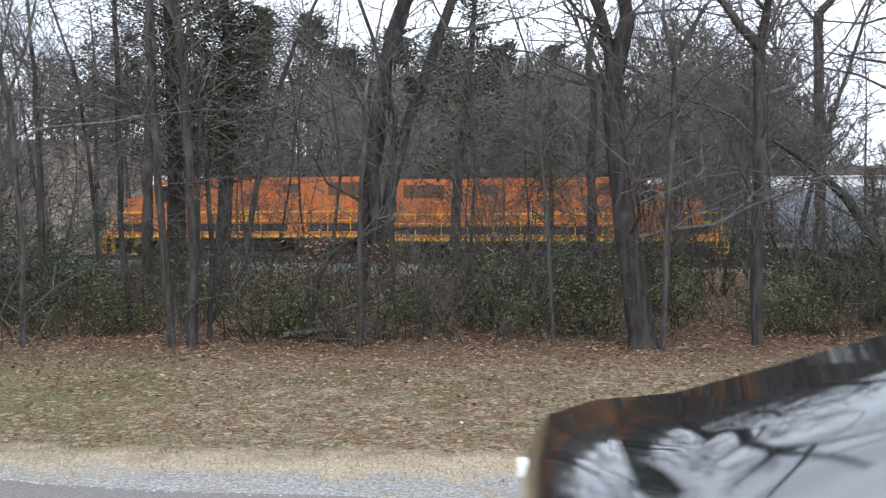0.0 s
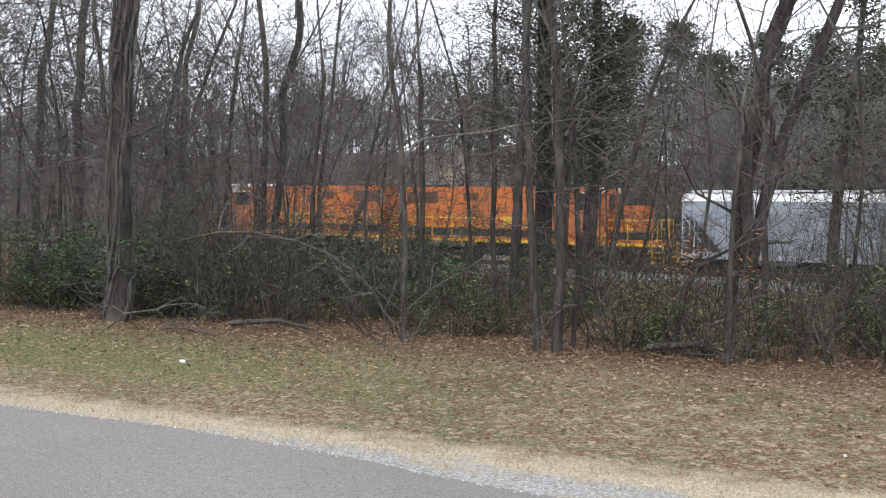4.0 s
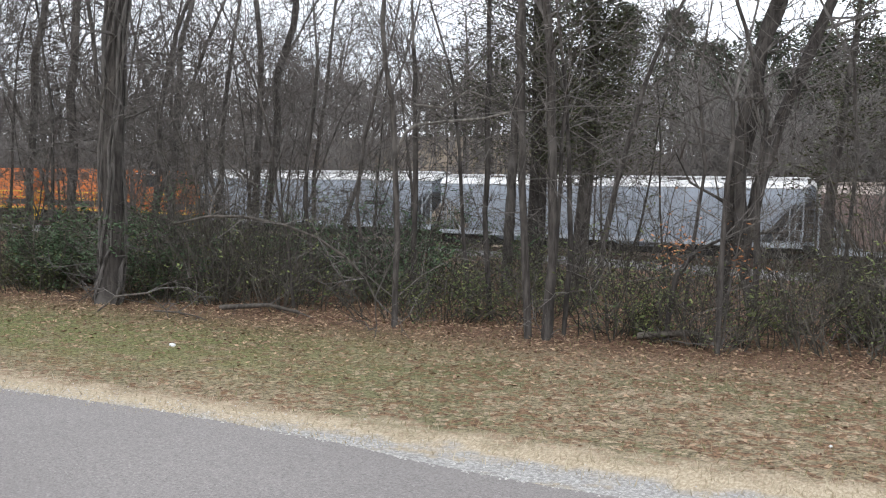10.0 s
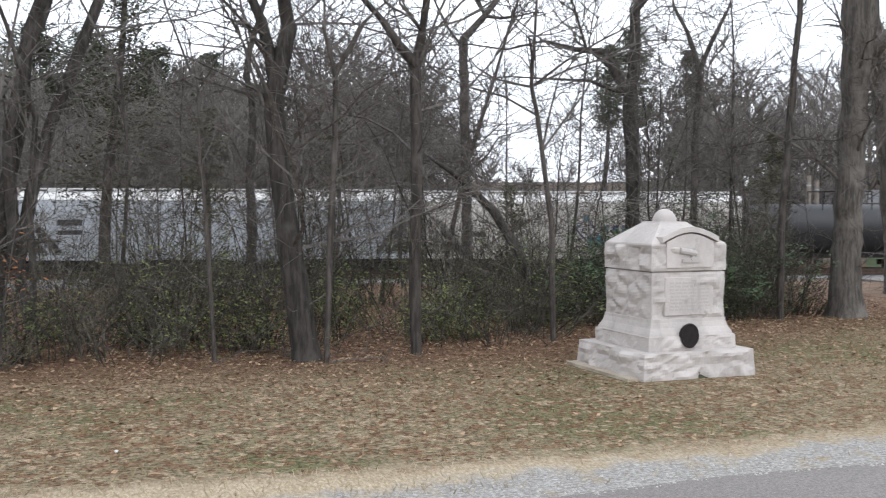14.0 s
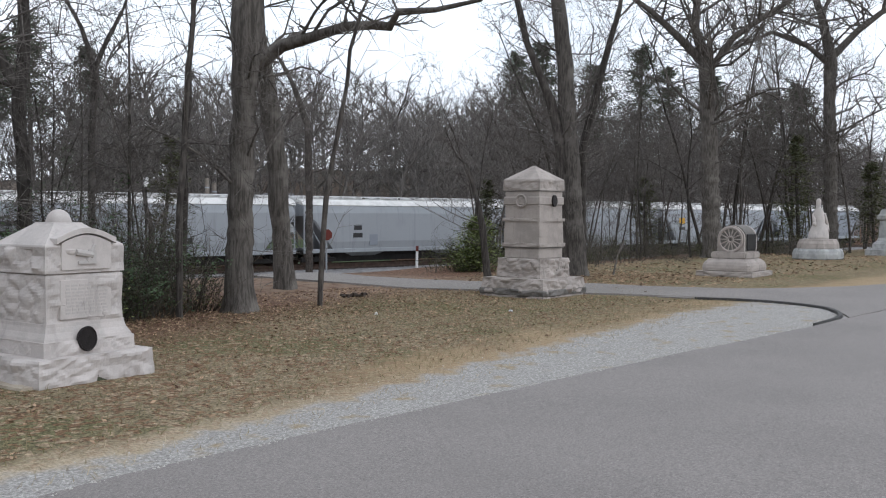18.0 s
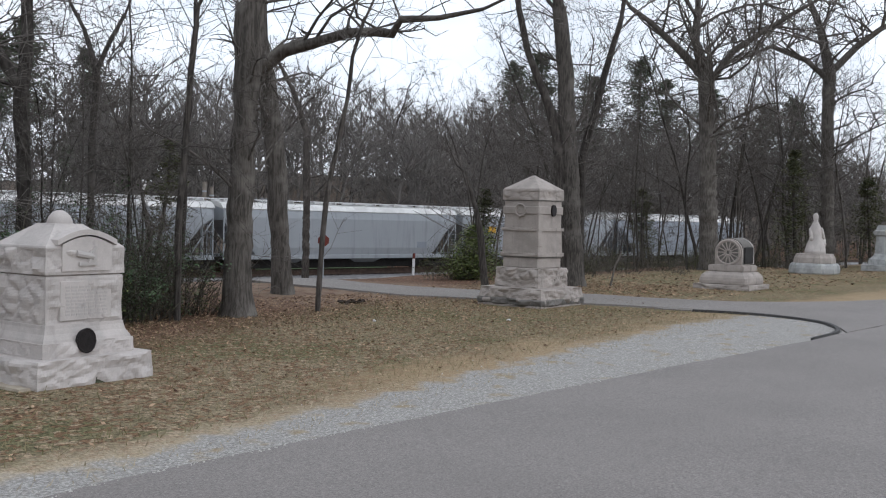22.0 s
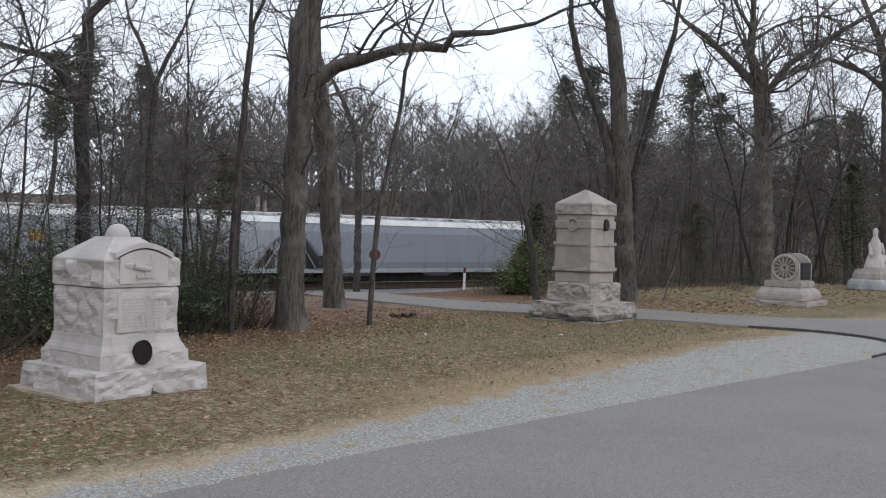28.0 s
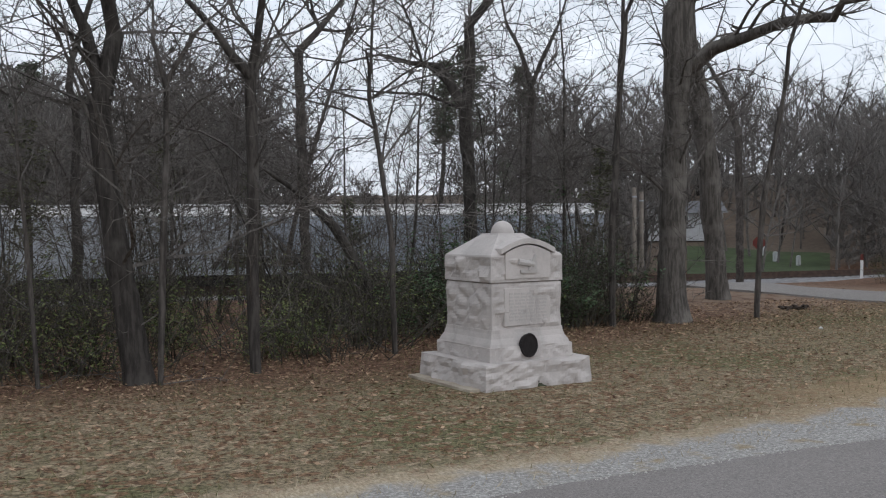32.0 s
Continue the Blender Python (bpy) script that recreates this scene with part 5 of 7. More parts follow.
hero(109, 'thin bare young tree with grey bark', [(-11.02, 15.65, 0.12, 0.098), (-10.87, 15.81, 1.97, 0.098), (-10.79, 15.95, 3.92, 0.087), (-10.64, 16.10, 5.55, 0.087)])
hero(110, 'thin bare young tree with grey bark', [(-11.41, 16.01, 0.08, 0.078), (-11.42, 16.12, 2.31, 0.078), (-11.45, 16.20, 4.31, 0.078), (-11.62, 16.19, 5.64, 0.067)])
hero(111, 'bare grey-brown hardwood tree among the brush', [(-18.05, 17.84, 0.35, 0.137), (-18.10, 17.95, 3.09, 0.137), (-18.10, 18.07, 5.42, 0.123), (-18.04, 18.15, 6.52, 0.123)])
hero(112, 'thin bare young tree with grey bark', [(-13.60, 17.75, 0.25, 0.088), (-13.63, 17.86, 2.78, 0.075), (-13.48, 18.02, 4.64, 0.050), (-13.36, 18.15, 6.15, 0.038)])
hero(113, 'thin bare young tree with grey bark', [(-13.93, 16.48, 0.18, 0.096), (-13.90, 16.62, 2.82, 0.096), (-13.79, 16.76, 4.61, 0.072), (-13.64, 16.90, 5.93, 0.060)])
hero(114, 'thin bare young tree with grey bark', [(-20.56, 18.84, -0.06, 0.119), (-20.54, 19.05, 3.94, 0.119), (-20.43, 19.20, 6.02, 0.104), (-20.32, 19.30, 6.91, 0.089)])
hero(115, 'tall bare tree with thick furrowed bark at the wood edge', [(1.40, 10.61, 0.00, 0.195), (1.26, 10.69, 1.16, 0.140), (1.13, 10.76, 2.07, 0.122), (1.08, 10.81, 2.80, 0.116), (1.22, 10.85, 3.35, 0.103), (1.27, 10.87, 3.59, 0.097)], limbs=[[(1.11, 10.82, 2.90, 0.075), (1.05, 10.85, 3.27, 0.069), (0.96, 10.87, 3.65, 0.063)]])
hero(116, 'bare grey-brown hardwood tree among the brush', [(2.64, 10.75, 0.00, 0.080), (2.65, 10.83, 1.17, 0.092), (2.67, 10.90, 2.21, 0.086), (2.71, 10.97, 3.19, 0.086), (2.78, 11.01, 3.62, 0.068)], limbs=[[(2.71, 10.97, 3.22, 0.065), (2.51, 10.99, 3.44, 0.052), (2.31, 11.01, 3.73, 0.039)]])
hero(117, 'thin bare young tree with grey bark', [(1.58, 10.39, 0.00, 0.042), (1.66, 10.50, 1.47, 0.048), (1.71, 10.56, 2.37, 0.042), (1.75, 10.61, 3.02, 0.042), (1.60, 10.65, 3.55, 0.024)], limbs=[[(1.73, 10.61, 3.08, 0.031), (1.91, 10.63, 3.39, 0.025), (2.06, 10.65, 3.64, 0.019)]])
hero(118, 'bare grey-brown hardwood tree among the brush', [(5.01, 12.97, 0.00, 0.104), (4.72, 13.03, 0.93, 0.096), (4.31, 13.08, 1.59, 0.089), (3.82, 13.11, 2.07, 0.059), (3.39, 13.13, 2.34, 0.030)], form='bare')
hero(119, 'bare grey-brown hardwood tree among the brush', [(1.51, 19.94, -0.65, 0.137), (1.57, 20.08, 1.29, 0.126), (1.60, 20.17, 2.54, 0.103), (1.49, 20.29, 4.25, 0.091), (1.71, 20.36, 5.27, 0.080)])
hero(120, 'thin bare young tree with grey bark', [(0.45, 10.72, 0.00, 0.031), (0.39, 10.80, 1.15, 0.031), (0.35, 10.87, 2.07, 0.025), (0.31, 10.93, 2.87, 0.018)])
hero(121, 'thin bare young tree with grey bark', [(4.56, 11.47, 0.00, 0.046), (4.57, 11.57, 1.47, 0.046), (4.44, 11.67, 2.78, 0.039), (4.37, 11.72, 3.50, 0.033)])
hero(122, 'bare grey-brown hardwood tree among the brush', [(9.06, 30.03, 0.29, 0.206), (9.03, 30.32, 4.39, 0.188), (9.07, 30.52, 7.12, 0.188)])
hero(123, 'bare grey-brown hardwood tree among the brush', [(6.96, 14.16, -0.00, 0.142), (7.00, 14.22, 1.68, 0.133), (6.98, 14.33, 3.27, 0.133), (7.00, 14.36, 4.24, 0.115), (7.05, 14.35, 4.77, 0.106)], limbs=[[(6.98, 14.33, 3.36, 0.097), (6.80, 14.50, 3.79, 0.097), (6.66, 14.62, 4.10, 0.071), (6.28, 14.92, 4.18, 0.044), (5.86, 15.25, 4.35, 0.027)]])
hero(124, 'thin bare young tree with grey bark', [(8.97, 15.77, -0.04, 0.092), (8.98, 15.87, 1.91, 0.082), (9.03, 15.94, 3.97, 0.082), (8.90, 16.09, 4.78, 0.051), (8.73, 16.25, 5.29, 0.041)], limbs=[[(9.03, 15.94, 3.91, 0.051), (9.22, 15.82, 4.48, 0.041), (9.47, 15.66, 5.10, 0.031)]])
hero(125, 'thin bare young tree with grey bark', [(8.63, 12.72, -0.00, 0.070), (8.66, 12.77, 1.27, 0.070), (8.75, 12.77, 2.59, 0.061), (8.80, 12.79, 3.73, 0.061), (8.93, 12.75, 4.79, 0.044)])
hero(126, 'large bare oak with grey furrowed trunk and spreading limbs', [(9.89, 12.89, 0.00, 0.279), (9.88, 12.90, 0.74, 0.233), (9.91, 12.87, 2.28, 0.205), (9.94, 12.85, 3.64, 0.214), (10.00, 12.81, 4.99, 0.260)])
hero(127, 'large bare oak with a long kinked limb over the lane', [(13.22, 15.75, 0.10, 0.218), (13.15, 15.80, 1.32, 0.212), (13.06, 15.88, 2.94, 0.212), (12.89, 16.01, 4.31, 0.235), (12.78, 16.10, 5.22, 0.200), (12.74, 16.13, 6.58, 0.176)], limbs=[[(12.71, 15.90, 4.62, 0.163), (12.81, 15.35, 4.91, 0.137), (13.00, 14.71, 5.02, 0.112), (13.24, 14.01, 5.18, 0.099), (13.33, 13.41, 5.15, 0.092), (13.34, 12.89, 5.06, 0.090), (13.18, 12.53, 5.26, 0.073), (13.36, 11.79, 5.23, 0.051), (13.60, 10.95, 5.33, 0.035)]])
hero(128, 'thin bare young tree with grey bark', [(11.44, 12.71, 0.00, 0.064), (11.47, 12.69, 0.88, 0.064), (11.52, 12.64, 1.85, 0.064), (11.58, 12.59, 2.34, 0.049), (11.72, 12.46, 3.31, 0.049), (11.86, 12.33, 4.37, 0.044), (11.96, 12.23, 5.05, 0.039)])
hero(129, 'thin bare young tree with grey bark', [(19.57, 15.48, 0.00, 0.114), (19.51, 15.62, 1.31, 0.114), (19.44, 15.73, 1.88, 0.086), (19.29, 15.97, 2.87, 0.043)], form='small')
hero(130, 'large bare oak with grey furrowed trunk and spreading limbs', [(21.81, 14.31, 0.17, 0.297), (21.80, 14.48, 2.84, 0.252), (21.74, 14.71, 5.80, 0.223), (21.66, 14.88, 7.28, 0.193)])
hero(131, 'bare grey-brown hardwood tree among the brush', [(21.67, 14.48, 0.16, 0.208), (21.62, 14.73, 3.57, 0.193), (21.49, 14.95, 4.60, 0.163), (21.12, 15.46, 6.07, 0.119), (20.98, 15.70, 7.26, 0.104)])
hero(132, 'thin bare young tree with grey bark', [(22.33, 14.47, 0.14, 0.151), (22.42, 14.54, 3.32, 0.136), (22.78, 14.22, 5.30, 0.121), (23.15, 13.88, 7.12, 0.091)])
hero(133, 'large bare oak with grey furrowed trunk and spreading limbs', [(35.24, 16.99, 0.28, 0.391), (35.25, 17.16, 3.53, 0.347), (35.28, 17.32, 7.21, 0.325), (35.02, 17.72, 8.72, 0.174), (35.11, 17.69, 10.02, 0.130)], limbs=[[(35.28, 17.32, 7.21, 0.174), (34.67, 18.11, 8.27, 0.152), (33.98, 18.99, 9.33, 0.108), (33.44, 19.68, 9.96, 0.087)], [(35.28, 17.31, 6.99, 0.152), (35.92, 16.62, 8.32, 0.130), (36.77, 15.66, 9.21, 0.108), (37.62, 14.69, 10.00, 0.087)]], form='spread')
hero(134, 'large bare oak with grey furrowed trunk and spreading limbs', [(48.18, 17.14, 0.60, 0.356), (48.26, 17.32, 5.53, 0.329), (48.38, 17.39, 9.37, 0.301), (48.14, 17.78, 11.28, 0.192), (47.89, 18.14, 12.36, 0.164)], limbs=[[(48.37, 17.39, 9.10, 0.192), (49.27, 16.40, 10.50, 0.164), (49.99, 15.59, 11.34, 0.137), (50.70, 14.77, 11.92, 0.110)], [(48.36, 17.38, 8.82, 0.164), (47.67, 18.26, 9.76, 0.137), (46.62, 19.55, 10.40, 0.110), (45.55, 20.78, 9.68, 0.082)]], form='spread')
hero(135, 'thin bare young tree with grey bark', [(12.83, 18.79, -0.06, 0.088), (12.90, 18.82, 2.07, 0.088), (13.03, 18.81, 4.71, 0.075), (13.12, 18.80, 6.22, 0.063)])
hero(136, 'thin bare young tree with grey bark', [(13.45, 21.16, -0.23, 0.123), (13.54, 21.13, 1.14, 0.096), (13.42, 21.32, 2.09, 0.041), (13.40, 21.37, 2.50, 0.027)], form='small')
hero(137, 'bare grey-brown hardwood tree among the brush', [(36.74, 41.80, 2.31, 0.251), (36.79, 41.96, 6.39, 0.251), (36.36, 42.61, 8.57, 0.188), (35.87, 43.27, 10.12, 0.126)])
hero(140, 'bare grey-brown hardwood tree among the brush', [(-3.74, 10.47, 0.00, 0.060), (-3.79, 10.45, 0.84, 0.057), (-3.85, 10.43, 1.79, 0.054), (-3.88, 10.42, 2.92, 0.051), (-3.88, 10.42, 3.86, 0.048)])
hero(141, 'thin bare young tree with grey bark', [(-3.45, 10.85, 0.00, 0.039), (-3.39, 10.86, 1.03, 0.039), (-3.44, 10.85, 2.00, 0.036), (-3.53, 10.82, 3.15, 0.029)])
hero(142, 'thin bare young tree with grey bark', [(-6.21, 12.53, 0.46, 0.056), (-6.21, 12.53, 1.42, 0.052), (-6.21, 12.53, 2.54, 0.048), (-6.27, 12.50, 3.64, 0.036)])
hero(143, 'thin bare young tree with grey bark', [(-11.79, 13.58, 0.93, 0.062), (-11.74, 13.62, 2.90, 0.057), (-11.53, 13.81, 4.28, 0.051), (-11.31, 13.99, 5.07, 0.041)])
hero(144, 'thin bare young tree with grey bark', [(-3.55, 10.71, -0.00, 0.032), (-3.53, 10.71, 0.90, 0.032), (-3.49, 10.73, 1.80, 0.029), (-3.45, 10.74, 2.75, 0.026)])
hero(145, 'bare grey-brown hardwood tree among the brush', [(-2.17, 14.02, 0.55, 0.105), (-2.06, 14.03, 1.88, 0.130), (-1.80, 14.07, 3.26, 0.122), (-1.58, 14.09, 4.38, 0.113)])
hero(146, 'thin bare young tree with grey bark', [(-2.31, 10.94, 0.06, 0.038), (-2.21, 10.96, 0.75, 0.042), (-2.01, 11.00, 1.04, 0.035), (-1.72, 11.05, 1.20, 0.026)], form='bare')
hero(147, 'thin bare young tree with grey bark', [(-8.00, 12.67, 0.63, 0.043), (-8.09, 12.61, 1.39, 0.043), (-8.07, 12.62, 2.49, 0.039), (-7.95, 12.70, 3.58, 0.034)])
hero(148, 'thin bare young tree with grey bark', [(-7.06, 12.64, 0.42, 0.037), (-7.18, 12.58, 1.41, 0.037), (-7.12, 12.62, 2.39, 0.033), (-6.84, 12.77, 3.54, 0.029)])
hero(149, 'thin bare young tree with grey bark', [(-5.09, 11.94, 0.11, 0.033), (-5.19, 11.90, 1.15, 0.033), (-5.26, 11.87, 2.18, 0.030), (-5.41, 11.80, 3.36, 0.026)])
hero(150, 'thin bare young tree with grey bark', [(-1.63, 13.17, 0.14, 0.057), (-1.63, 13.17, 0.87, 0.057), (-1.66, 13.16, 1.56, 0.054), (-1.57, 13.17, 2.77, 0.046)])
hero(151, 'thin bare young tree with grey bark', [(-0.67, 13.85, 0.11, 0.036), (-0.59, 13.86, 1.07, 0.036), (-0.50, 13.86, 2.18, 0.032), (-0.61, 13.86, 3.45, 0.028)])
hero(152, 'thin bare young tree with grey bark', [(-2.52, 13.12, 0.03, 0.035), (-2.43, 13.14, 1.11, 0.031), (-2.34, 13.16, 2.02, 0.031), (-2.44, 13.14, 3.16, 0.023)])


def tree_template(seed, h, r, thick, lean=0.05):
    rng = random.Random(seed)
    T, W = ([], []), ([], [])
    pts, rads, d = shoot(rng, Vector((0, 0, -0.3)), Vector((rng.gauss(0, lean), rng.gauss(0, lean), 1)), h * 0.8, r, 8, 0.10, 0.05)
    tube(*T, pts, rads, 6)
    for i in range(20):
        t = rng.uniform(0.22, 1.0) ** 0.8
        f = t * 8
        j = min(int(f), 7)
        q = pts[j].lerp(pts[j + 1], f - j)
        a = rng.uniform(0, math.tau)
        el = 0.2 + 0.8 * t
        branch(rng, T, W, q, Vector((math.cos(a), math.sin(a), el)), h * rng.uniform(0.14, 0.34) * (1.15 - 0.45 * t), r * 0.42 * (1.1 - 0.6 * t), 1, thick)
    e = new("tree")
    return e, T, W


def template_set(label, group, seeds, hs, rs, thick, twig):
    out = []
    for s, h, r in zip(seeds, hs, rs):
        e, T, W = tree_template(s, h, r, thick)
        finish(e, T, W, M_BARK, twig)
        tagged(e, label, "tree", group)
        out.append(e)
    return out


def scatter(templates, spots, rng, lo=0.85, hi=1.2):
    """Sets each template once and copies it for the rest of the spots."""
    used = set()
    for i, (x, y) in enumerate(spots):
        t = templates[i % len(templates)]
        s = rng.uniform(lo, hi)
        m = pose(x, y, height(x, y), rng.gauss(0, 2), rng.gauss(0, 2), rng.uniform(0, 360))
        if t.name not in used:
            used.add(t.name)
            t.matrix_basis = m
        else:
            copy_thing(t, m @ Matrix.Diagonal((s, s, s, 1)))


def bulk(name, V, F, material, parent=None):
    """One mesh from arrays of vertices and equal-sided faces."""
    me = bpy.data.meshes.new(name)
    me.vertices.add(len(V))
    me.vertices.foreach_set("co", V.ravel())
    me.loops.add(F.size)
    me.loops.foreach_set("vertex_index", F.ravel())
    me.polygons.add(len(F))
    me.polygons.foreach_set("loop_start", np.arange(0, F.size, F.shape[1], dtype=np.int32))
    me.update(calc_edges=True)
    return shared(name, me, material, parent)


def joined(name, label, category, templates, spots, rng, lo, hi):
    """Far repeats that nobody could count, as one thing."""
    e = new(name)
    tagged(e, label, category, kind="stuff")
    bins = {}
    for i, (x, y) in enumerate(spots):
        t = templates[i % len(templates)]
        a, s, z = rng.uniform(0, math.tau), rng.uniform(lo, hi), height(x, y)
        c, q = math.cos(a) * s, math.sin(a) * s
        for ob in t.children:
            me = ob.data
            v = np.empty(len(me.vertices) * 3, dtype=np.float32)
            me.vertices.foreach_get("co", v)
            v = v.reshape(-1, 3)
            f = np.empty(len(me.loops), dtype=np.int32)
            me.loops.foreach_get("vertex_index", f)
            b = bins.setdefault(me.materials[0].name, [[], [], 0, ob.name.split(".")[0], me.materials[0]])
            b[0].append(np.stack([v[:, 0] * c - v[:, 1] * q + x, v[:, 0] * q + v[:, 1] * c + y, v[:, 2] * s + z], 1).astype(np.float32))
            b[1].append(f.reshape(-1, 4) + b[2])
            b[2] += len(v)
    for V, F, n, nm, m in bins.values():
        tagged(bulk(nm, np.concatenate(V), np.concatenate(F), m, e), kind="stuff")


def polar(az, d):
    return d * math.sin(radians(az)), d * math.cos(radians(az))


def lane_clear(x, y):
    """True where no lane, crossing, monument or open corner lies."""
    az, d = math.degrees(math.atan2(x, y)), math.hypot(x, y)
    if 36.5 < az < 58 and d < 24:
        return False
    if 33 < az < 50 and d < 78:
        return False
    if az > 48 and depth_of(x, y) < 21:
        return False
    return True


def build_woods():
    rng = random.Random(11)
    near = template_set("slender bare tree in the roadside wood", "trees of the roadside wood", (1, 2, 3, 4, 5, 6), (9, 11, 12, 10, 13, 8), (0.05, 0.062, 0.07, 0.042, 0.08, 0.04), 0.006, M_TWIG)
    spots = []
    while len(spots) < 44:
        az, d = rng.uniform(-58, 34) if rng.random() < 0.72 else rng.uniform(-58, -24), rng.uniform(25, 51)
        x, y = polar(az, d)
        if rng.random() < (0.85 if -32 < az <= 4 else 0.35 if 4 < az < 16 else 0.85 if az >= 16 else 0):
            continue
        if y > wood_edge(x) + 2.0 and depth_of(x, y) < 50:
            spots.append((x, y))
    while len(spots) < 140:
        az, d = rng.uniform(49, 80), rng.uniform(25, 80)
        x, y = polar(az, d)
        if lane_clear(x, y) and 21 < depth_of(x, y) < 50:
            spots.append((x, y))
    for i in range(14):
        spots.append(polar(rng.uniform(-57, -37), rng.uniform(22, 38)))
    scatter(near, spots, rng, 0.75, 1.25)
    young = template_set("thin whippy young tree in the roadside wood", "young trees of the roadside wood", (31, 32, 33, 34), (5, 6, 4.5, 6.5), (0.02, 0.026, 0.018, 0.03), 0.005, M_TWIG)
    spots = []
    while len(spots) < 64:
        az, d = rng.uniform(-54, 33), rng.uniform(12, 30)
        x, y = polar(az, d)
        if (-30 < az < 10 and rng.random() < 0.7) or (az > 16 and rng.random() < 0.8):
            continue
        if y > wood_edge(x) + 0.3:
            spots.append((x, y))
    for _ in range(7):
        x = rng.uniform(5.6, 9.2)
        spots.append((x, wood_edge(x) + rng.uniform(0.4, 5)))
    scatter(young, spots, rng, 0.8, 1.3)
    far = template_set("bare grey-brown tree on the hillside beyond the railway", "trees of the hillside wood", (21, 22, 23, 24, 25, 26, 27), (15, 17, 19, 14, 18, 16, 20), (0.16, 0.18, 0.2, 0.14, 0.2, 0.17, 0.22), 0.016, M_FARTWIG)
    spots = []
    while len(spots) < 60:
        az, d = rng.uniform(-60, 84), rng.uniform(66, 190) ** 1.0
        x, y = polar(az, d)
        dd = depth_of(x, y)
        if 66 < dd < 150 and lane_clear(x, y) and not (10 < az < 35 and rng.random() < 0.85):
            spots.append((x, y))
    scatter(far, spots, rng, 0.8, 1.2)


def far_tree(seed, h):
    """Vertices and triangles of a coarse bare tree for the far woods."""
    rng = random.Random(seed)
    V, F = [], []
    pts, rads, _ = shoot(rng, Vector((0, 0, -0.5)), Vector((rng.gauss(0, 0.05), 0, 1)), h * 0.85, h * 0.0085, 5, 0.09, 0.05)
    tube(V, F, pts, rads, 4)
    tri = []
    for _ in range(24):
        t = rng.uniform(0.15, 1.0)
        j = min(int(t * 5), 4)
        q = pts[j].lerp(pts[j + 1], t * 5 - j)
        a = rng.uniform(0, math.tau)
        bp, br, d = shoot(rng, q, Vector((math.cos(a), math.sin(a), 0.25 + 0.8 * t)), h * rng.uniform(0.14, 0.34) * (1.25 - 0.6 * t), h * 0.0042, 2, 0.24, 0.06)
        tube(V, F, bp, br, 3)
        for _ in range(9):
            u = rng.uniform(0.2, 1) * 2
            i = min(int(u), 1)
            o = bp[i].lerp(bp[i + 1], u - i)
            tip = o + (d + Vector((rng.gauss(0, 0.7), rng.gauss(0, 0.7), rng.gauss(0.3, 0.3)))).normalized() * h * rng.uniform(0.05, 0.14)
            k = len(V)
            r = 0.042
            for c in range(3):
                g = c * math.tau / 3
                V.append((o.x + r * math.cos(g), o.y + r * math.sin(g), o.z + r * (0.5 - c % 2)))
            V.append((tip.x, tip.y, tip.z))
            tri += [(k, k + 1, k + 3), (k + 1, k + 2, k + 3), (k + 2, k, k + 3)]
    for f in F:
        tri += [(f[0], f[1], f[2]), (f[0], f[2], f[3])]
    return np.array(V, dtype=np.float32), np.array(tri, dtype=np.int32)


def far_woods():
    """The closed wood on the slope beyond the railway, too dense to count."""
    rng = random.Random(77)
    base = [far_tree(300 + i, h) for i, h in enumerate((15, 17, 14, 18, 16, 13))]
    VV, FF, off = [], [], 0
    n = 0
    while n < 1750:
        az = rng.uniform(-60, 84)
        dd = 65 + 72 * rng.random() ** 1.25
        ang = radians(az) - TRACK_N
        if abs(ang) > 1.30:
            continue
        d = dd / math.cos(ang)
        if d > 300:
            continue
        x, y = polar(az, d)
        if 37 < az < 46 and dd < 96 and rng.random() < 0.75:
            continue
        open_sky = sstep(14, 19, az) * sstep(29.5, 25.5, az)
        if rng.random() < 0.86 * open_sky:
            continue
        if -32 < az < -20 and dd < 88 and rng.random() < 0.6:
            continue
        v, f = base[n % 6]
        a, s = rng.uniform(0, math.tau), rng.uniform(0.75, 1.15) * (1 - 0.42 * open_sky)
        s *= 0.92 if az > 30 else 0.7 if az < -12 else 0.84 if az < 8 else 0.95
        c, q = math.cos(a) * s, math.sin(a) * s
        w = np.empty_like(v)
        w[:, 0] = v[:, 0] * c - v[:, 1] * q + x
        w[:, 1] = v[:, 0] * q + v[:, 1] * c + y
        w[:, 2] = v[:, 2] * s + height(x, y)
        VV.append(w)
        FF.append(f + off)
        off += len(v)
        n += 1
    low = [far_tree(340 + i, h) for i, h in enumerate((6.0, 7.0, 5.0))]
    for i in range(420):
        az, dd = rng.uniform(-58, 80), rng.uniform(63.5, 72)
        d = dd / math.cos(radians(az) - TRACK_N)
        if 36.5 < az < 46 or (18 < az < 27 and i % 2) or d > 220 or (-33 < az < -22 and i % 3):
            continue
        x, y = polar(az, d)
        v, f = low[i % 3]
        a, s = rng.uniform(0, math.tau), rng.uniform(0.55, 1.1)
        c, q = math.cos(a) * s, math.sin(a) * s
        VV.append(np.stack([v[:, 0] * c - v[:, 1] * q + x, v[:, 0] * q + v[:, 1] * c + y, v[:, 2] * s * 0.9 + height(x, y)], 1).astype(np.float32))
        FF.append(f + off)
        off += len(v)
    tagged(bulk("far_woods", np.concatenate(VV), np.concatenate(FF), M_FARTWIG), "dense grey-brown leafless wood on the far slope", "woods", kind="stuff")


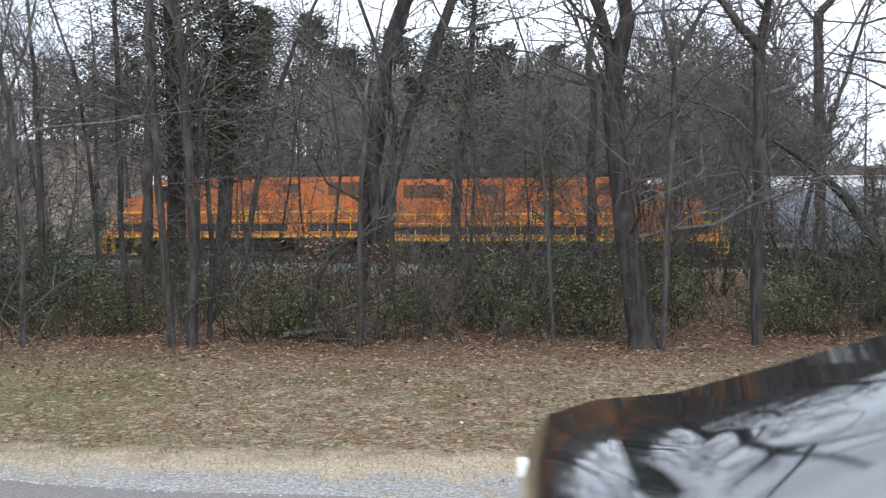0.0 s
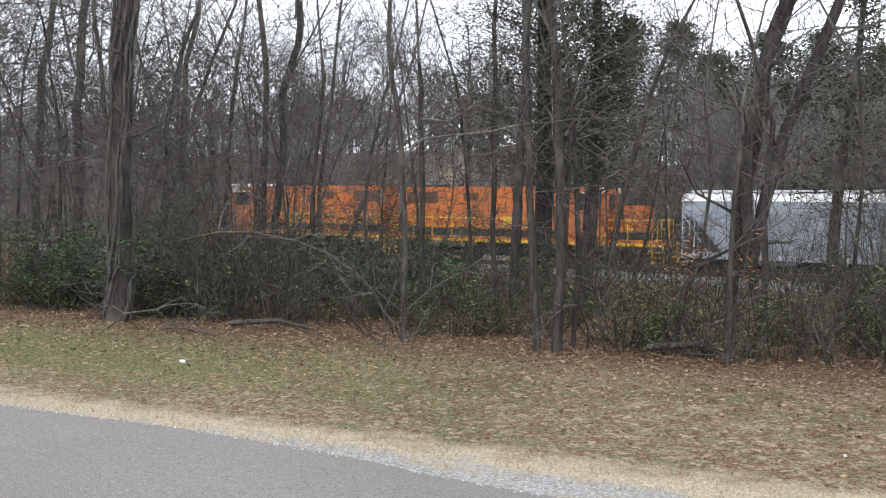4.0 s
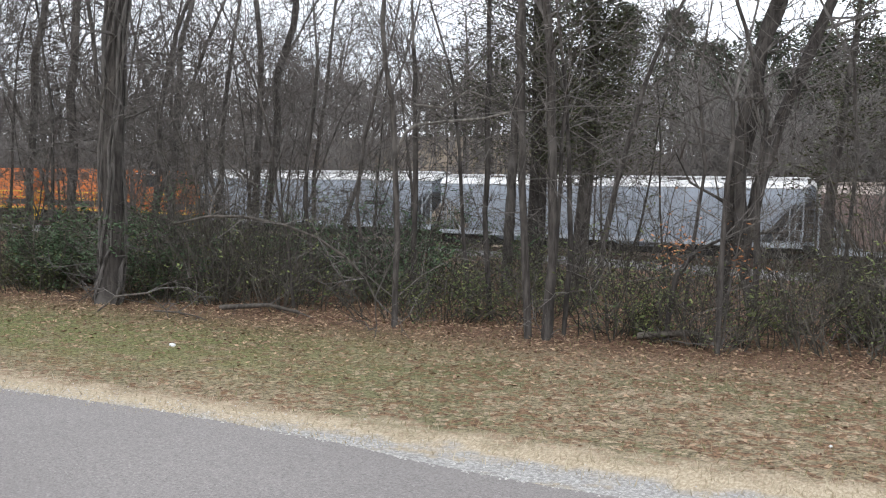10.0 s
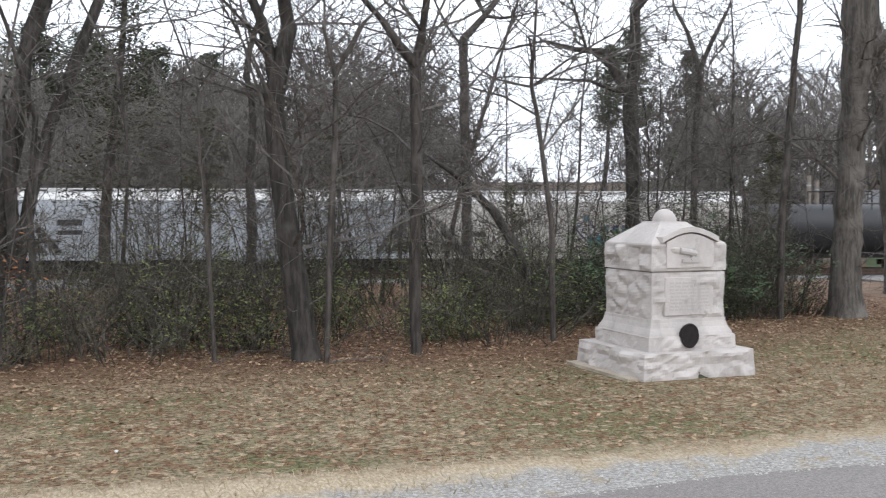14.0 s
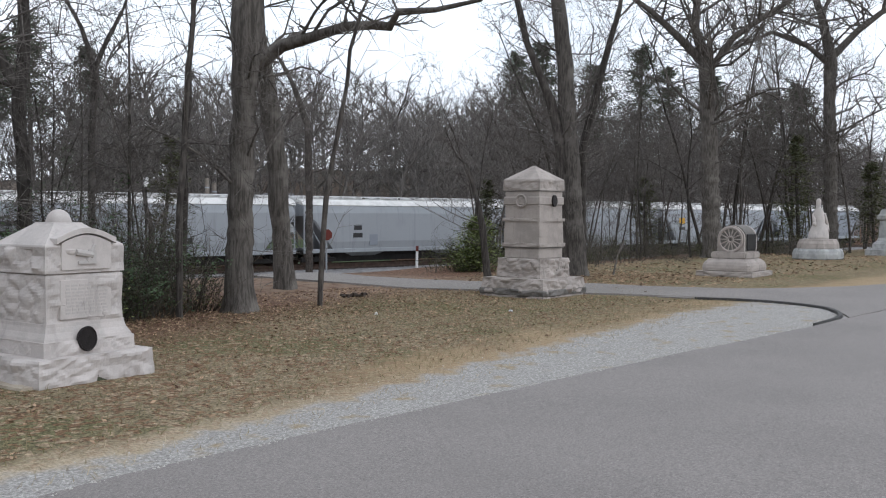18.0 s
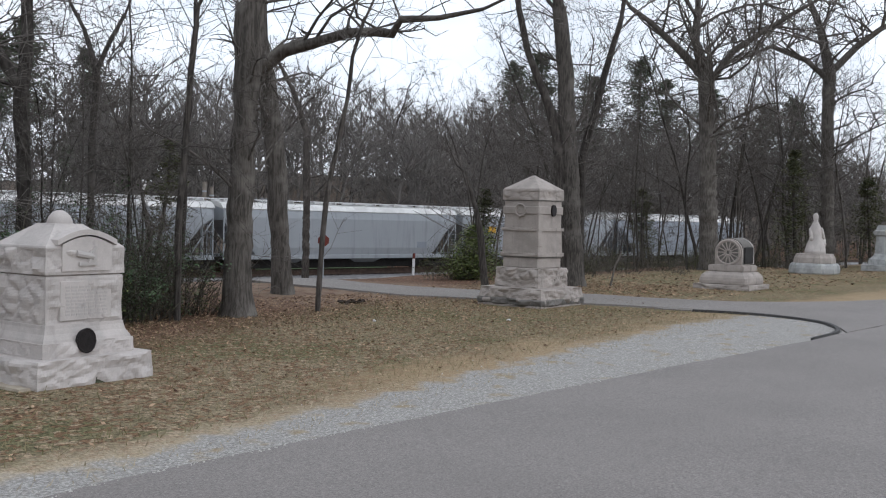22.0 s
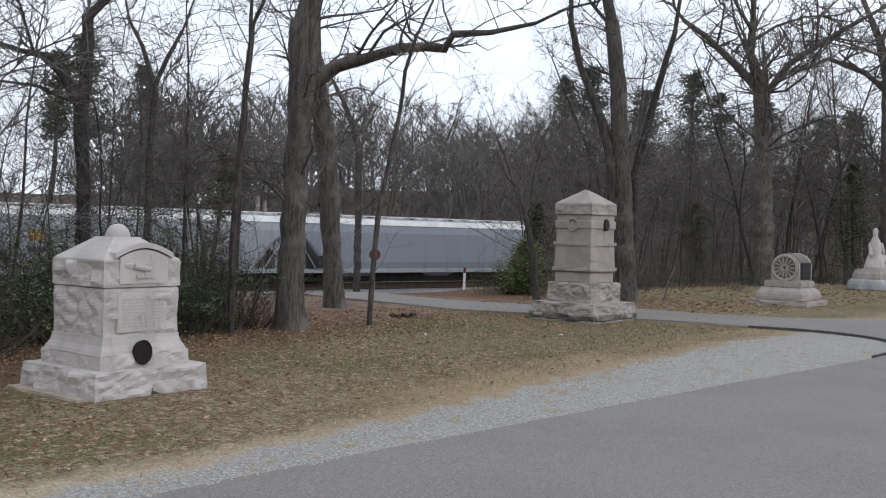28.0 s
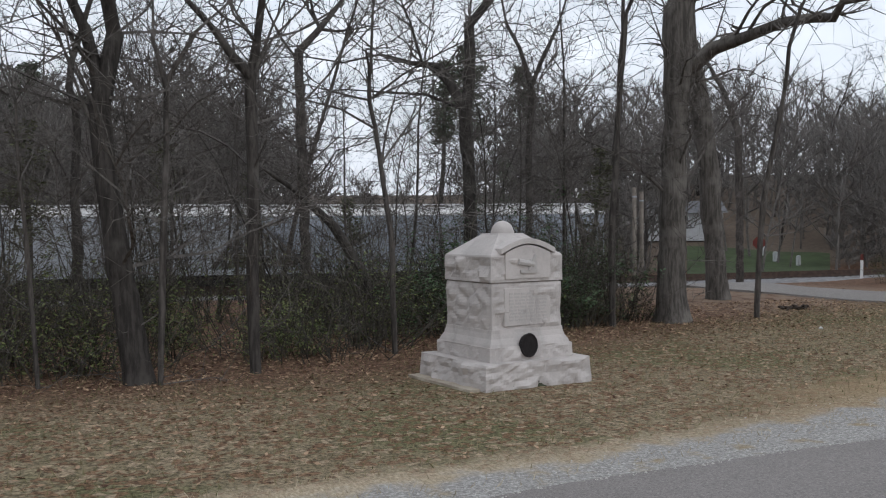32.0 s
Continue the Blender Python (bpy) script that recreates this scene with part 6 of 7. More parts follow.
def leaf_quads(V, F, c, size, rng, flat=0.0):
    a = rng.uniform(0, math.tau)
    u = Vector((math.cos(a), math.sin(a), rng.uniform(-0.6, 0.6) * (1 - flat))).normalized()
    w = u.cross(Vector((rng.gauss(0, 0.5), rng.gauss(0, 0.5), 1))).normalized()
    b = len(V)
    L, H = size * rng.uniform(0.7, 1.3), size * rng.uniform(0.3, 0.5)
    for q in (c - u * L, c + w * H, c + u * L, c - w * H):
        V.append((q.x, q.y, q.z))
    F.append((b, b + 1, b + 2, b + 3))


def shrub_template(seed, h, spread, stems, leaves, size, leaf_m, name="shrub", label="dense evergreen shrub at the wood edge"):
    rng = random.Random(seed)
    W, V, F = ([], []), [], []
    for i in range(stems):
        a = rng.uniform(0, math.tau)
        out = rng.uniform(0.1, 0.7) * spread
        p = Vector((math.cos(a) * rng.uniform(0, 0.3) * spread, math.sin(a) * rng.uniform(0, 0.3) * spread, -0.1))
        d = Vector((math.cos(a) * out, math.sin(a) * out, 1.0))
        hh = h * rng.uniform(0.5, 1.1)
        pts, rads, e2 = shoot(rng, p, d, hh, rng.uniform(0.004, 0.010), 4, 0.20, 0.02)
        tube(*W, pts, rads, 3)
        for k in range(3):
            j = rng.randint(1, 3)
            q, rr, _ = shoot(rng, pts[j], Vector((rng.gauss(0, 1), rng.gauss(0, 1), 0.6)), hh * rng.uniform(0.2, 0.4), 0.005, 2, 0.2, 0)
            tube(*W, q, rr, 3)
            for _ in range(leaves // stems // 3):
                leaf_quads(V, F, q[-1].lerp(q[0], rng.random() * 0.7) + Vector((rng.gauss(0, 0.05), rng.gauss(0, 0.05), rng.gauss(0, 0.05))), size, rng)
    e = new(name)
    tagged(e, label, "shrub", "shrubs of the wood edge")
    tagged(shared("woody_stem", mesh_of("woody_stem", *W), M_STEM, e), kind="stuff")
    if V:
        tagged(shared("foliage", mesh_of("foliage", V, F), leaf_m, e), kind="stuff")
    else:
        Q = ([], [])
        for _ in range(stems * 3):
            a, r = rng.uniform(0, math.tau), rng.uniform(0, 0.4) * spread
            q, rr, _ = shoot(rng, Vector((math.cos(a) * r, math.sin(a) * r, rng.uniform(0.1, 0.7) * h)), Vector((rng.gauss(0, 0.8), rng.gauss(0, 0.8), 0.8)), h * 0.35, 0.003, 2, 0.2, 0)
            tube(*Q, q, rr, 3)
        tagged(shared("twig_spray", mesh_of("twig_spray", *Q), M_TWIG, e), kind="stuff")
    return e


def build_brush():
    rng = random.Random(5)
    olive = [shrub_template(40 + i, h, 1.0, 14, lv, 0.027, M_SHRUB, label="olive-green leggy shrub with bare stems") for i, (h, lv) in enumerate(((0.75, 420), (1.0, 480), (0.6, 400), (1.2, 480), (0.95, 300)))]
    privet = [shrub_template(60 + i, h, 1.2, 18, 1500, 0.032, M_PRIVET, label="dense blue-green evergreen shrub") for i, h in enumerate((1.3, 1.6, 2.0))]
    bare = [shrub_template(70 + i, h, 1.5, 16, 0, 0.03, M_SHRUB, name="thicket", label="leafless brown thicket of thin stems") for i, h in enumerate((0.9, 1.3, 1.7, 0.8))]
    wisp = [shrub_template(80 + i, h, 1.5, 26, lv, 0.024, M_SHRUB, label="wispy olive-green shrub with fine bare twigs") for i, (h, lv) in enumerate(((1.0, 560), (1.25, 640), (1.5, 600), (0.75, 500), (1.15, 400)))]
    whip = [shrub_template(90 + i, h, 0.7, 20, 0, 0.03, M_SHRUB, name="thicket", label="upright leafless thicket of grey whips") for i, h in enumerate((1.5, 2.1, 1.8, 2.6))]
    so, sp, sb = [], [], []
    while len(so) < 54:
        x = rng.uniform(-13, 9.2)
        y = wood_edge(x) + abs(rng.gauss(0, 1)) * 3.2 + 0.4
        so.append((x, y))
    while len(sp) < 34:
        x = rng.uniform(-17, -6.5)
        sp.append((x, wood_edge(x) + 0.5 + abs(rng.gauss(0, 1)) * 2.0))
    for _ in range(16):
        x = rng.uniform(5.8, 9.3)
        sp.append((x, wood_edge(x) + rng.uniform(0.3, 2.4)))
    while len(sb) < 40:
        x = rng.uniform(-16, 9.2)
        sb.append((x, wood_edge(x) + abs(rng.gauss(0, 1)) * 2.4 + 0.1))
    for _ in range(110):
        x, y = polar(rng.uniform(53.5, 79), rng.uniform(27, 52))
        if 19.5 < depth_of(x, y) < 27:
            sb.append((x, y))
            if rng.random() < 0.4:
                so.append((x + 1, y + 1))
    for _ in range(60):
        x, y = polar(rng.uniform(-50, 32), rng.uniform(20, 50))
        if depth_of(x, y) < 49:
            so.append((x, y))
    for _ in range(10):
        x, y = polar(rng.uniform(48.5, 51.5), rng.uniform(27, 33))
        so.append((x, y))
    for _ in range(14):
        x = rng.uniform(5.4, 9.3)
        so.append((x, wood_edge(x) + rng.uniform(0.2, 2.5)))
    sw = []
    while len(sw) < 84:
        x = rng.uniform(-14, 9.3)
        sw.append((x, wood_edge(x) + 0.5 + rng.random() ** 1.7 * 8))
    for _ in range(210):
        x, y = polar(rng.uniform(50, 82), rng.uniform(26, 75))
        if 21 < depth_of(x, y) < 50 and lane_clear(x, y):
            sw.append((x, y))
    for _ in range(46):
        x = rng.uniform(4.6, 10.4)
        sw.append((x, wood_edge(x) + rng.uniform(0.2, 4.0)))
    near = lambda p: math.hypot(*p) < 15.5
    sw = [p for p in sw if not (0.31 < p[0] / p[1] < 0.5 and rng.random() < 0.6)]
    so = [p for p in so if not (0.31 < p[0] / p[1] < 0.5 and rng.random() < 0.5)]
    far = [p for p in sw + so if not near(p)]
    joined("undergrowth", "hazy olive-green undergrowth deep in the wood", "undergrowth", wisp + olive, far, rng, 0.8, 1.3)
    scatter(wisp, [p for p in sw if near(p)], rng, 0.75, 1.25)
    scatter(olive, [p for p in so if near(p)], rng, 0.8, 1.25)
    scatter(privet, sp, rng, 0.85, 1.2)
    scatter(bare, sb, rng, 0.8, 1.3)
    ws = []
    while len(ws) < 56:
        x = rng.uniform(-13, 9.4)
        ws.append((x, wood_edge(x) + 0.2 + rng.random() ** 1.4 * 6))
    scatter(whip, ws, rng, 0.75, 1.25)


def evergreen(name, label, seed, x, y, h, half, n, m, bare=0.2, droop=0.0, size=0.06, crown=False):
    rng = random.Random(seed)
    e = new(name)
    e.matrix_basis = at(x, y)
    tagged(e, label, "tree", "evergreens")
    T, W, V, F = ([], []), ([], []), [], []
    pts, rads, _ = shoot(rng, Vector((0, 0, -0.2)), Vector((0, 0, 1)), h, 0.016 * h + 0.03, 8, 0.03, 0.03)
    tube(*T, pts, rads, 7)
    for i in range(n):
        t = bare + (1 - bare) * rng.random() ** 0.9
        f = t * 8
        j = min(int(f), 7)
        q = pts[j].lerp(pts[j + 1], f - j)
        a = rng.uniform(0, math.tau)
        ln = half * (1.05 - t) ** 0.7 * rng.uniform(0.45, 1.15)
        if crown:
            u = (t - bare) / (1 - bare)
            ln = half * (0.35 + 0.65 * math.sin(math.pi * min(1, 0.25 + 0.75 * u))) * rng.uniform(0.3, 1.1)
        bp, br, _ = shoot(rng, q, Vector((math.cos(a), math.sin(a), 0.35 - droop)), ln, 0.012, 3, 0.15, 0.04)
        tube(*W, bp, br, 3)
        for _ in range(52 if crown else 30 if size > 0.065 else 48 if size > 0.04 else 92):
            u = rng.uniform(0.25, 1.0) * 3
            k = min(int(u), 2)
            c = bp[k].lerp(bp[k + 1], u - k)
            g = (0.10 + 0.09 * ln) * (1.3 if crown else 0.8)
            leaf_quads(V, F, c + Vector((rng.gauss(0, g), rng.gauss(0, g), rng.gauss(0, g * 0.6))), size, rng)
    finish(e, T, W, M_BARK, M_TWIG)
    tagged(shared("foliage", mesh_of("foliage", V, F), m, e), kind="stuff")


def build_evergreens():
    x, y = polar(-19.5, 19)
    evergreen("cedar", "dark red-cedar with shaggy dull green foliage", 1, x, y, 10.5, 3.5, 620, M_CEDAR, 0.2, size=0.038)
    x, y = polar(-17.0, 16.5)
    evergreen("cedar", "dark red-cedar with shaggy dull green foliage", 2, x, y, 7.4, 1.9, 260, M_CEDAR, 0.26, size=0.036)
    x, y = polar(-3.5, 26)
    evergreen("cedar", "dull olive cedar among bare trees", 3, x, y, 8.5, 2.2, 130, M_CEDAR, 0.2, size=0.07)
    rng = random.Random(91)
    for i in range(7):
        az = 52 + i * 4.1 + rng.uniform(-0.7, 0.7)
        x, y = polar(az, rng.uniform(44, 72))
        while depth_of(x, y) > 49:
            x, y = x * 0.95, y * 0.95
        evergreen("cedar", "dark shaggy cedar in the shade of the wood", 50 + i, x, y, rng.uniform(3.0, 5.5), rng.uniform(1.2, 2.0), 110, M_CEDAR, 0.1, size=0.08)
    for az, d, h in ((13.5, 46, 6.5), (19.5, 44, 5.0), (33, 40, 6), (9, 40, 7.5), (2, 34, 6.5)):
        x, y = polar(az, d)
        evergreen("cedar", "dull olive cedar among bare trees", 80 + int(az), x, y, h, 1.7, 70, M_CEDAR, 0.12, size=0.09)
    x, y = polar(51, 29)
    evergreen("cedar", "small bushy green cedar beside the lane", 4, x, y, 1.7, 1.15, 150, M_SHRUB, 0.03, size=0.05)
    for i, (az, d, h, w) in enumerate(((-10, 100, 20, 5), (-7, 112, 23, 5.5), (-4, 120, 22, 5), (-12, 125, 23, 5), (-15, 135, 22, 5), (-1, 112, 20, 5), (2, 120, 20, 5), (-5.5, 95, 17, 4.5), (-8.5, 92, 17, 4.5), (-2.5, 98, 17, 4.5), (0.5, 100, 16, 4.5), (4.5, 118, 17, 4.5), (24.5, 120, 21, 3.5), (26.5, 118, 22, 3.8), (30, 125, 20, 3),
                                       (55, 150, 24, 5), (58, 140, 22, 5), (62, 150, 23, 4.5), (64, 145, 22, 4), (67, 150, 21, 4), (69.5, 145, 22, 4), (60, 160, 26, 5), (53, 160, 22, 4), (28, 68, 9, 2.2))):
        if -17 < az < 6:
            h *= 0.78
        x, y = polar(az, d)
        evergreen("pine", "dark green pine standing above the bare hillside wood", 20 + i, x, y, h, w, 135 if d > 80 else 70, M_PINE, 0.5 if d > 80 else 0.1, size=0.25 if d > 80 else 0.10, crown=d > 80)


def fallen_wood():
    for name, label, pts, r in (
            ("fallen_bough", "grey bough arching out of the brush", [(-7.06, 8.41, 1.24), (-6.77, 8.65, 1.33), (-6.48, 8.87, 1.33), (-6.13, 9.12, 1.25), (-5.82, 9.32, 1.11), (-5.55, 9.48, 0.90), (-5.36, 9.59, 0.67), (-5.26, 9.64, 0.45), (-5.24, 9.65, 0.13)], 0.022),
            ("dead_branch", "pale dead branch caught in the brush", [(-5.68, 10.78, 2.00), (-5.55, 10.85, 2.33), (-5.43, 10.91, 2.44), (-5.06, 11.08, 2.50), (-4.68, 11.25, 2.54), (-4.38, 11.37, 2.62)], 0.024),
            ("dead_branch", "pale dead branch caught in the brush", [(-5.52, 11.09, 2.71), (-5.21, 11.23, 2.68), (-4.93, 11.36, 2.90), (-4.63, 11.48, 2.79)], 0.018),
            ("fallen_log", "rotting grey log lying in leaf litter", [(-8.1, 10.6, 0.05), (-7.4, 10.7, 0.12), (-6.9, 10.65, 0.06)], 0.035),
            ("fallen_log", "rotting grey log lying in leaf litter", [(-2.6, 10.9, 0.06), (-2.0, 10.9, 0.14), (-1.7, 11.0, 0.06)], 0.04),
            ("fallen_branch", "bare fallen branch on the grass edge", [(-8.74, 9.05, 0.09), (-8.59, 9.20, 0.27), (-8.32, 9.44, 0.31), (-8.15, 9.59, 0.10)], 0.014),
            ("fallen_branch", "bare fallen branch on the grass edge", [(-8.6, 9.9, 0.03), (-8.1, 9.75, 0.06), (-7.8, 9.75, 0.03)], 0.012),
            ("fallen_branch", "bare fallen branch under the trees", [(22.5, 13.6, 0.0), (23.2, 13.9, 0.5), (23.7, 14.0, 0.9)], 0.03)):
        x, y = pts[0][:2]
        e = new(name)
        g = height(x, y)
        e.matrix_basis = pose(x, y, g)
        tagged(e, label, "branch")
        T, W = ([], []), ([], [])
        P = [Vector(p) - Vector((x, y, 0)) for p in pts]
        tube(*T, P, [r * (1 - 0.5 * i / len(P)) for i in range(len(P))], 6)
        rng = random.Random(len(pts))
        for q in P[1:]:
            for _ in range(2):
                branch(rng, T, W, q, Vector((rng.gauss(0, 1), rng.gauss(0, 1), rng.gauss(0, 0.6))), 0.7, 0.009, 2, 0.004)
        shared("stem", mesh_of("stem", *T), M_PALE if "dead" in name else M_LOG, e, smooth=True)
        tagged(shared("twig_spray", mesh_of("twig_spray", *W), M_TWIG, e), kind="stuff")
    # beech sapling that kept its orange leaves
    for x, y, n in ((-2.35, 11.3, 170), (-1.7, 10.9, 70)):
        e = new("sapling")
        e.matrix_basis = at(x, y)
        tagged(e, "thin sapling with withered orange leaves", "sapling")
        rng = random.Random(int(-x * 100))
        T, W, V, F = ([], []), ([], []), [], []
        pts, rads, _ = shoot(rng, Vector((0, 0, -0.1)), Vector((0.1, 0, 1)), 1.9, 0.014, 5, 0.08, 0.03)
        tube(*T, pts, rads, 4)
        for _ in range(n):
            z = rng.gauss(1.0, 0.22)
            leaf_quads(V, F, Vector((rng.gauss(0.12, 0.16), rng.gauss(0, 0.12), z)), 0.03, rng)
        for _ in range(9):
            q, rr, _ = shoot(rng, pts[rng.randint(2, 4)], Vector((rng.gauss(0, 1), rng.gauss(0, 1), 0.4)), 0.5, 0.005, 3, 0.15, 0)
            tube(*W, q, rr, 3)
        shared("stem", mesh_of("stem", *T), M_TWIG, e, smooth=True)
        tagged(shared("twig_spray", mesh_of("twig_spray", *W), M_TWIG, e), kind="stuff")
        tagged(shared("foliage", mesh_of("foliage", V, F), M_ORLEAF, e, "withered orange leaves"), kind="stuff")


def keep_off(x, y):
    return math.hypot(x - 4.79, y - 9.1) < 0.95 or math.hypot(x - 15.95, y - 11.45) < 0.95 or math.hypot(x - 24.5, y - 11.35) < 0.95


def litter():
    rng = random.Random(3)
    V, F = [], []
    n = 0
    while n < 72000:
        x = rng.uniform(-16, 24)
        y = 5.6 + rng.random() ** 0.7 * 9.5
        wide = 0.16 * max(0.0, min(11.0, x - 3.5))
        if keep_off(x, y) or (x > 16.5 and y < 10.5) or rng.random() > 0.25 + 0.75 * sstep(6.2, 9.5, y):
            continue
        if y < 6.05 + wide or (x > 4 and y < 11 and rng.random() < 0.55):
            continue
        leaf_quads(V, F, Vector((x, y, height(x, y) + rng.uniform(0.008, 0.03))), rng.uniform(0.013, 0.034), rng, 0.4)
        n += 1
    for _ in range(5000):
        x, y = rng.uniform(17.5, 44), rng.uniform(9.8, 17)
        if not keep_off(x, y) and math.hypot(x - 35.9, y - 13.2) > 1.2:
            leaf_quads(V, F, Vector((x, y, height(x, y) + rng.uniform(0.01, 0.03))), rng.uniform(0.03, 0.06), rng, 0.4)
    tagged(shared("fallen_leaves", mesh_of("fallen_leaves", V, F), M_DEADLEAF), "scattered brown and tan fallen leaves on turf", "leaves", kind="stuff")
    for name, mat_, count, y0, y1, ht, label in (("grass_tufts", M_BLADE, 26000, 6.0, 12.0, 0.05, "short dull winter grass blades"),
                                                  ("straw_tufts", M_STRAW, 5000, 5.35, 6.05, 0.045, "bleached straw-coloured grass along the road")):
        V, F = [], []
        n = 0
        while n < count:
            x = rng.uniform(-13, 20)
            y = rng.uniform(y0, y1) + 0.16 * max(0, min(11, x - 3.5))
            if keep_off(x, y) or x > 17 + (y - 6) * 0.3 or math.hypot(x, y) > 21 or (ht < 0.05 and x > 2 and rng.random() < 0.72):
                continue
            z = height(x, y)
            a = rng.uniform(0, math.tau)
            h = ht * rng.uniform(0.5, 1.4)
            c, s = math.cos(a) * 0.004, math.sin(a) * 0.004
            dx, dy = rng.gauss(0, h * 0.7), rng.gauss(0, h * 0.7)
            b = len(V)
            V += [(x - c, y - s, z - 0.005), (x + c, y + s, z - 0.005), (x + dx, y + dy, z + h)]
            F.append((b, b + 1, b + 2))
            n += 1
        tagged(shared(name, mesh_of(name, V, F), mat_), label, "grass", kind="stuff")
    V, F = [], []
    for _ in range(6000):
        x = rng.uniform(-12, 17.5)
        w = 0.16 * max(0, min(11, x - 3.5))
        edge = road_edge(x)
        y = edge - 0.04 + abs(rng.gauss(0, 0.22 + 0.45 * w))
        if x > 10 and y > 8.3:
            continue
        z = height(x, y) + (0.02 if y < edge else 0)
        r = rng.uniform(0.005, 0.014)
        b = len(V)
        for k in range(4):
            a = math.tau * k / 4 + rng.random()
            V.append((x + r * math.cos(a), y + r * math.sin(a), z - 0.003))
        V.append((x + rng.gauss(0, r * 0.3), y, z + r * rng.uniform(0.4, 0.8)))
        F += [(b + k, b + (k + 1) % 4, b + 4) for k in range(4)]
    tagged(shared("gravel_chips", mesh_of("gravel_chips", V, F), M_CHIP), "loose pale gravel along the road edge", "gravel", kind="stuff")
    # odd scraps on the grass
    for i, (x, y, s, m) in enumerate(((-6.70, 7.98, 0.028, M_WHITEP), (11.01, 10.91, 0.03, M_WHITEP), (-0.35, 6.95, 0.014, M_ROOFDUST), (12.9, 9.7, 0.028, M_WHITEP))):
        bm = bmesh.new()
        bmesh.ops.create_icosphere(bm, subdivisions=2, radius=s, matrix=Matrix.Diagonal((1.5, 0.9, 0.7, 1)))
        for v in bm.verts:
            v.co += v.co.normalized() * s * 0.5 * noise.noise(v.co * 40 + Vector((i, 0, 0)))
        tagged(part("litter_scrap", bm, m, m=at(x, y, i * 40, s * 0.4)), "crumpled white scrap lying on the grass", "litter")
    bm = bmesh.new()
    for i in range(9):
        bmesh.ops.create_icosphere(bm, subdivisions=2, radius=0.05, matrix=pose(rng.gauss(0, 0.14), rng.gauss(0, 0.08), 0.03, 0, rng.uniform(-25, 25), rng.uniform(0, 180)) @ Matrix.Diagonal((2.6, 0.7, 0.6, 1)))
    for v in bm.verts:
        v.co += v.co.normalized() * 0.03 * noise.noise(v.co * 16)
    tagged(part("debris_mound", bm, plain("heap", (0.055, 0.04, 0.03), 0.95), m=at(12.9, 13.4)), "small dark heap of leaves and sticks", "leaf heap")


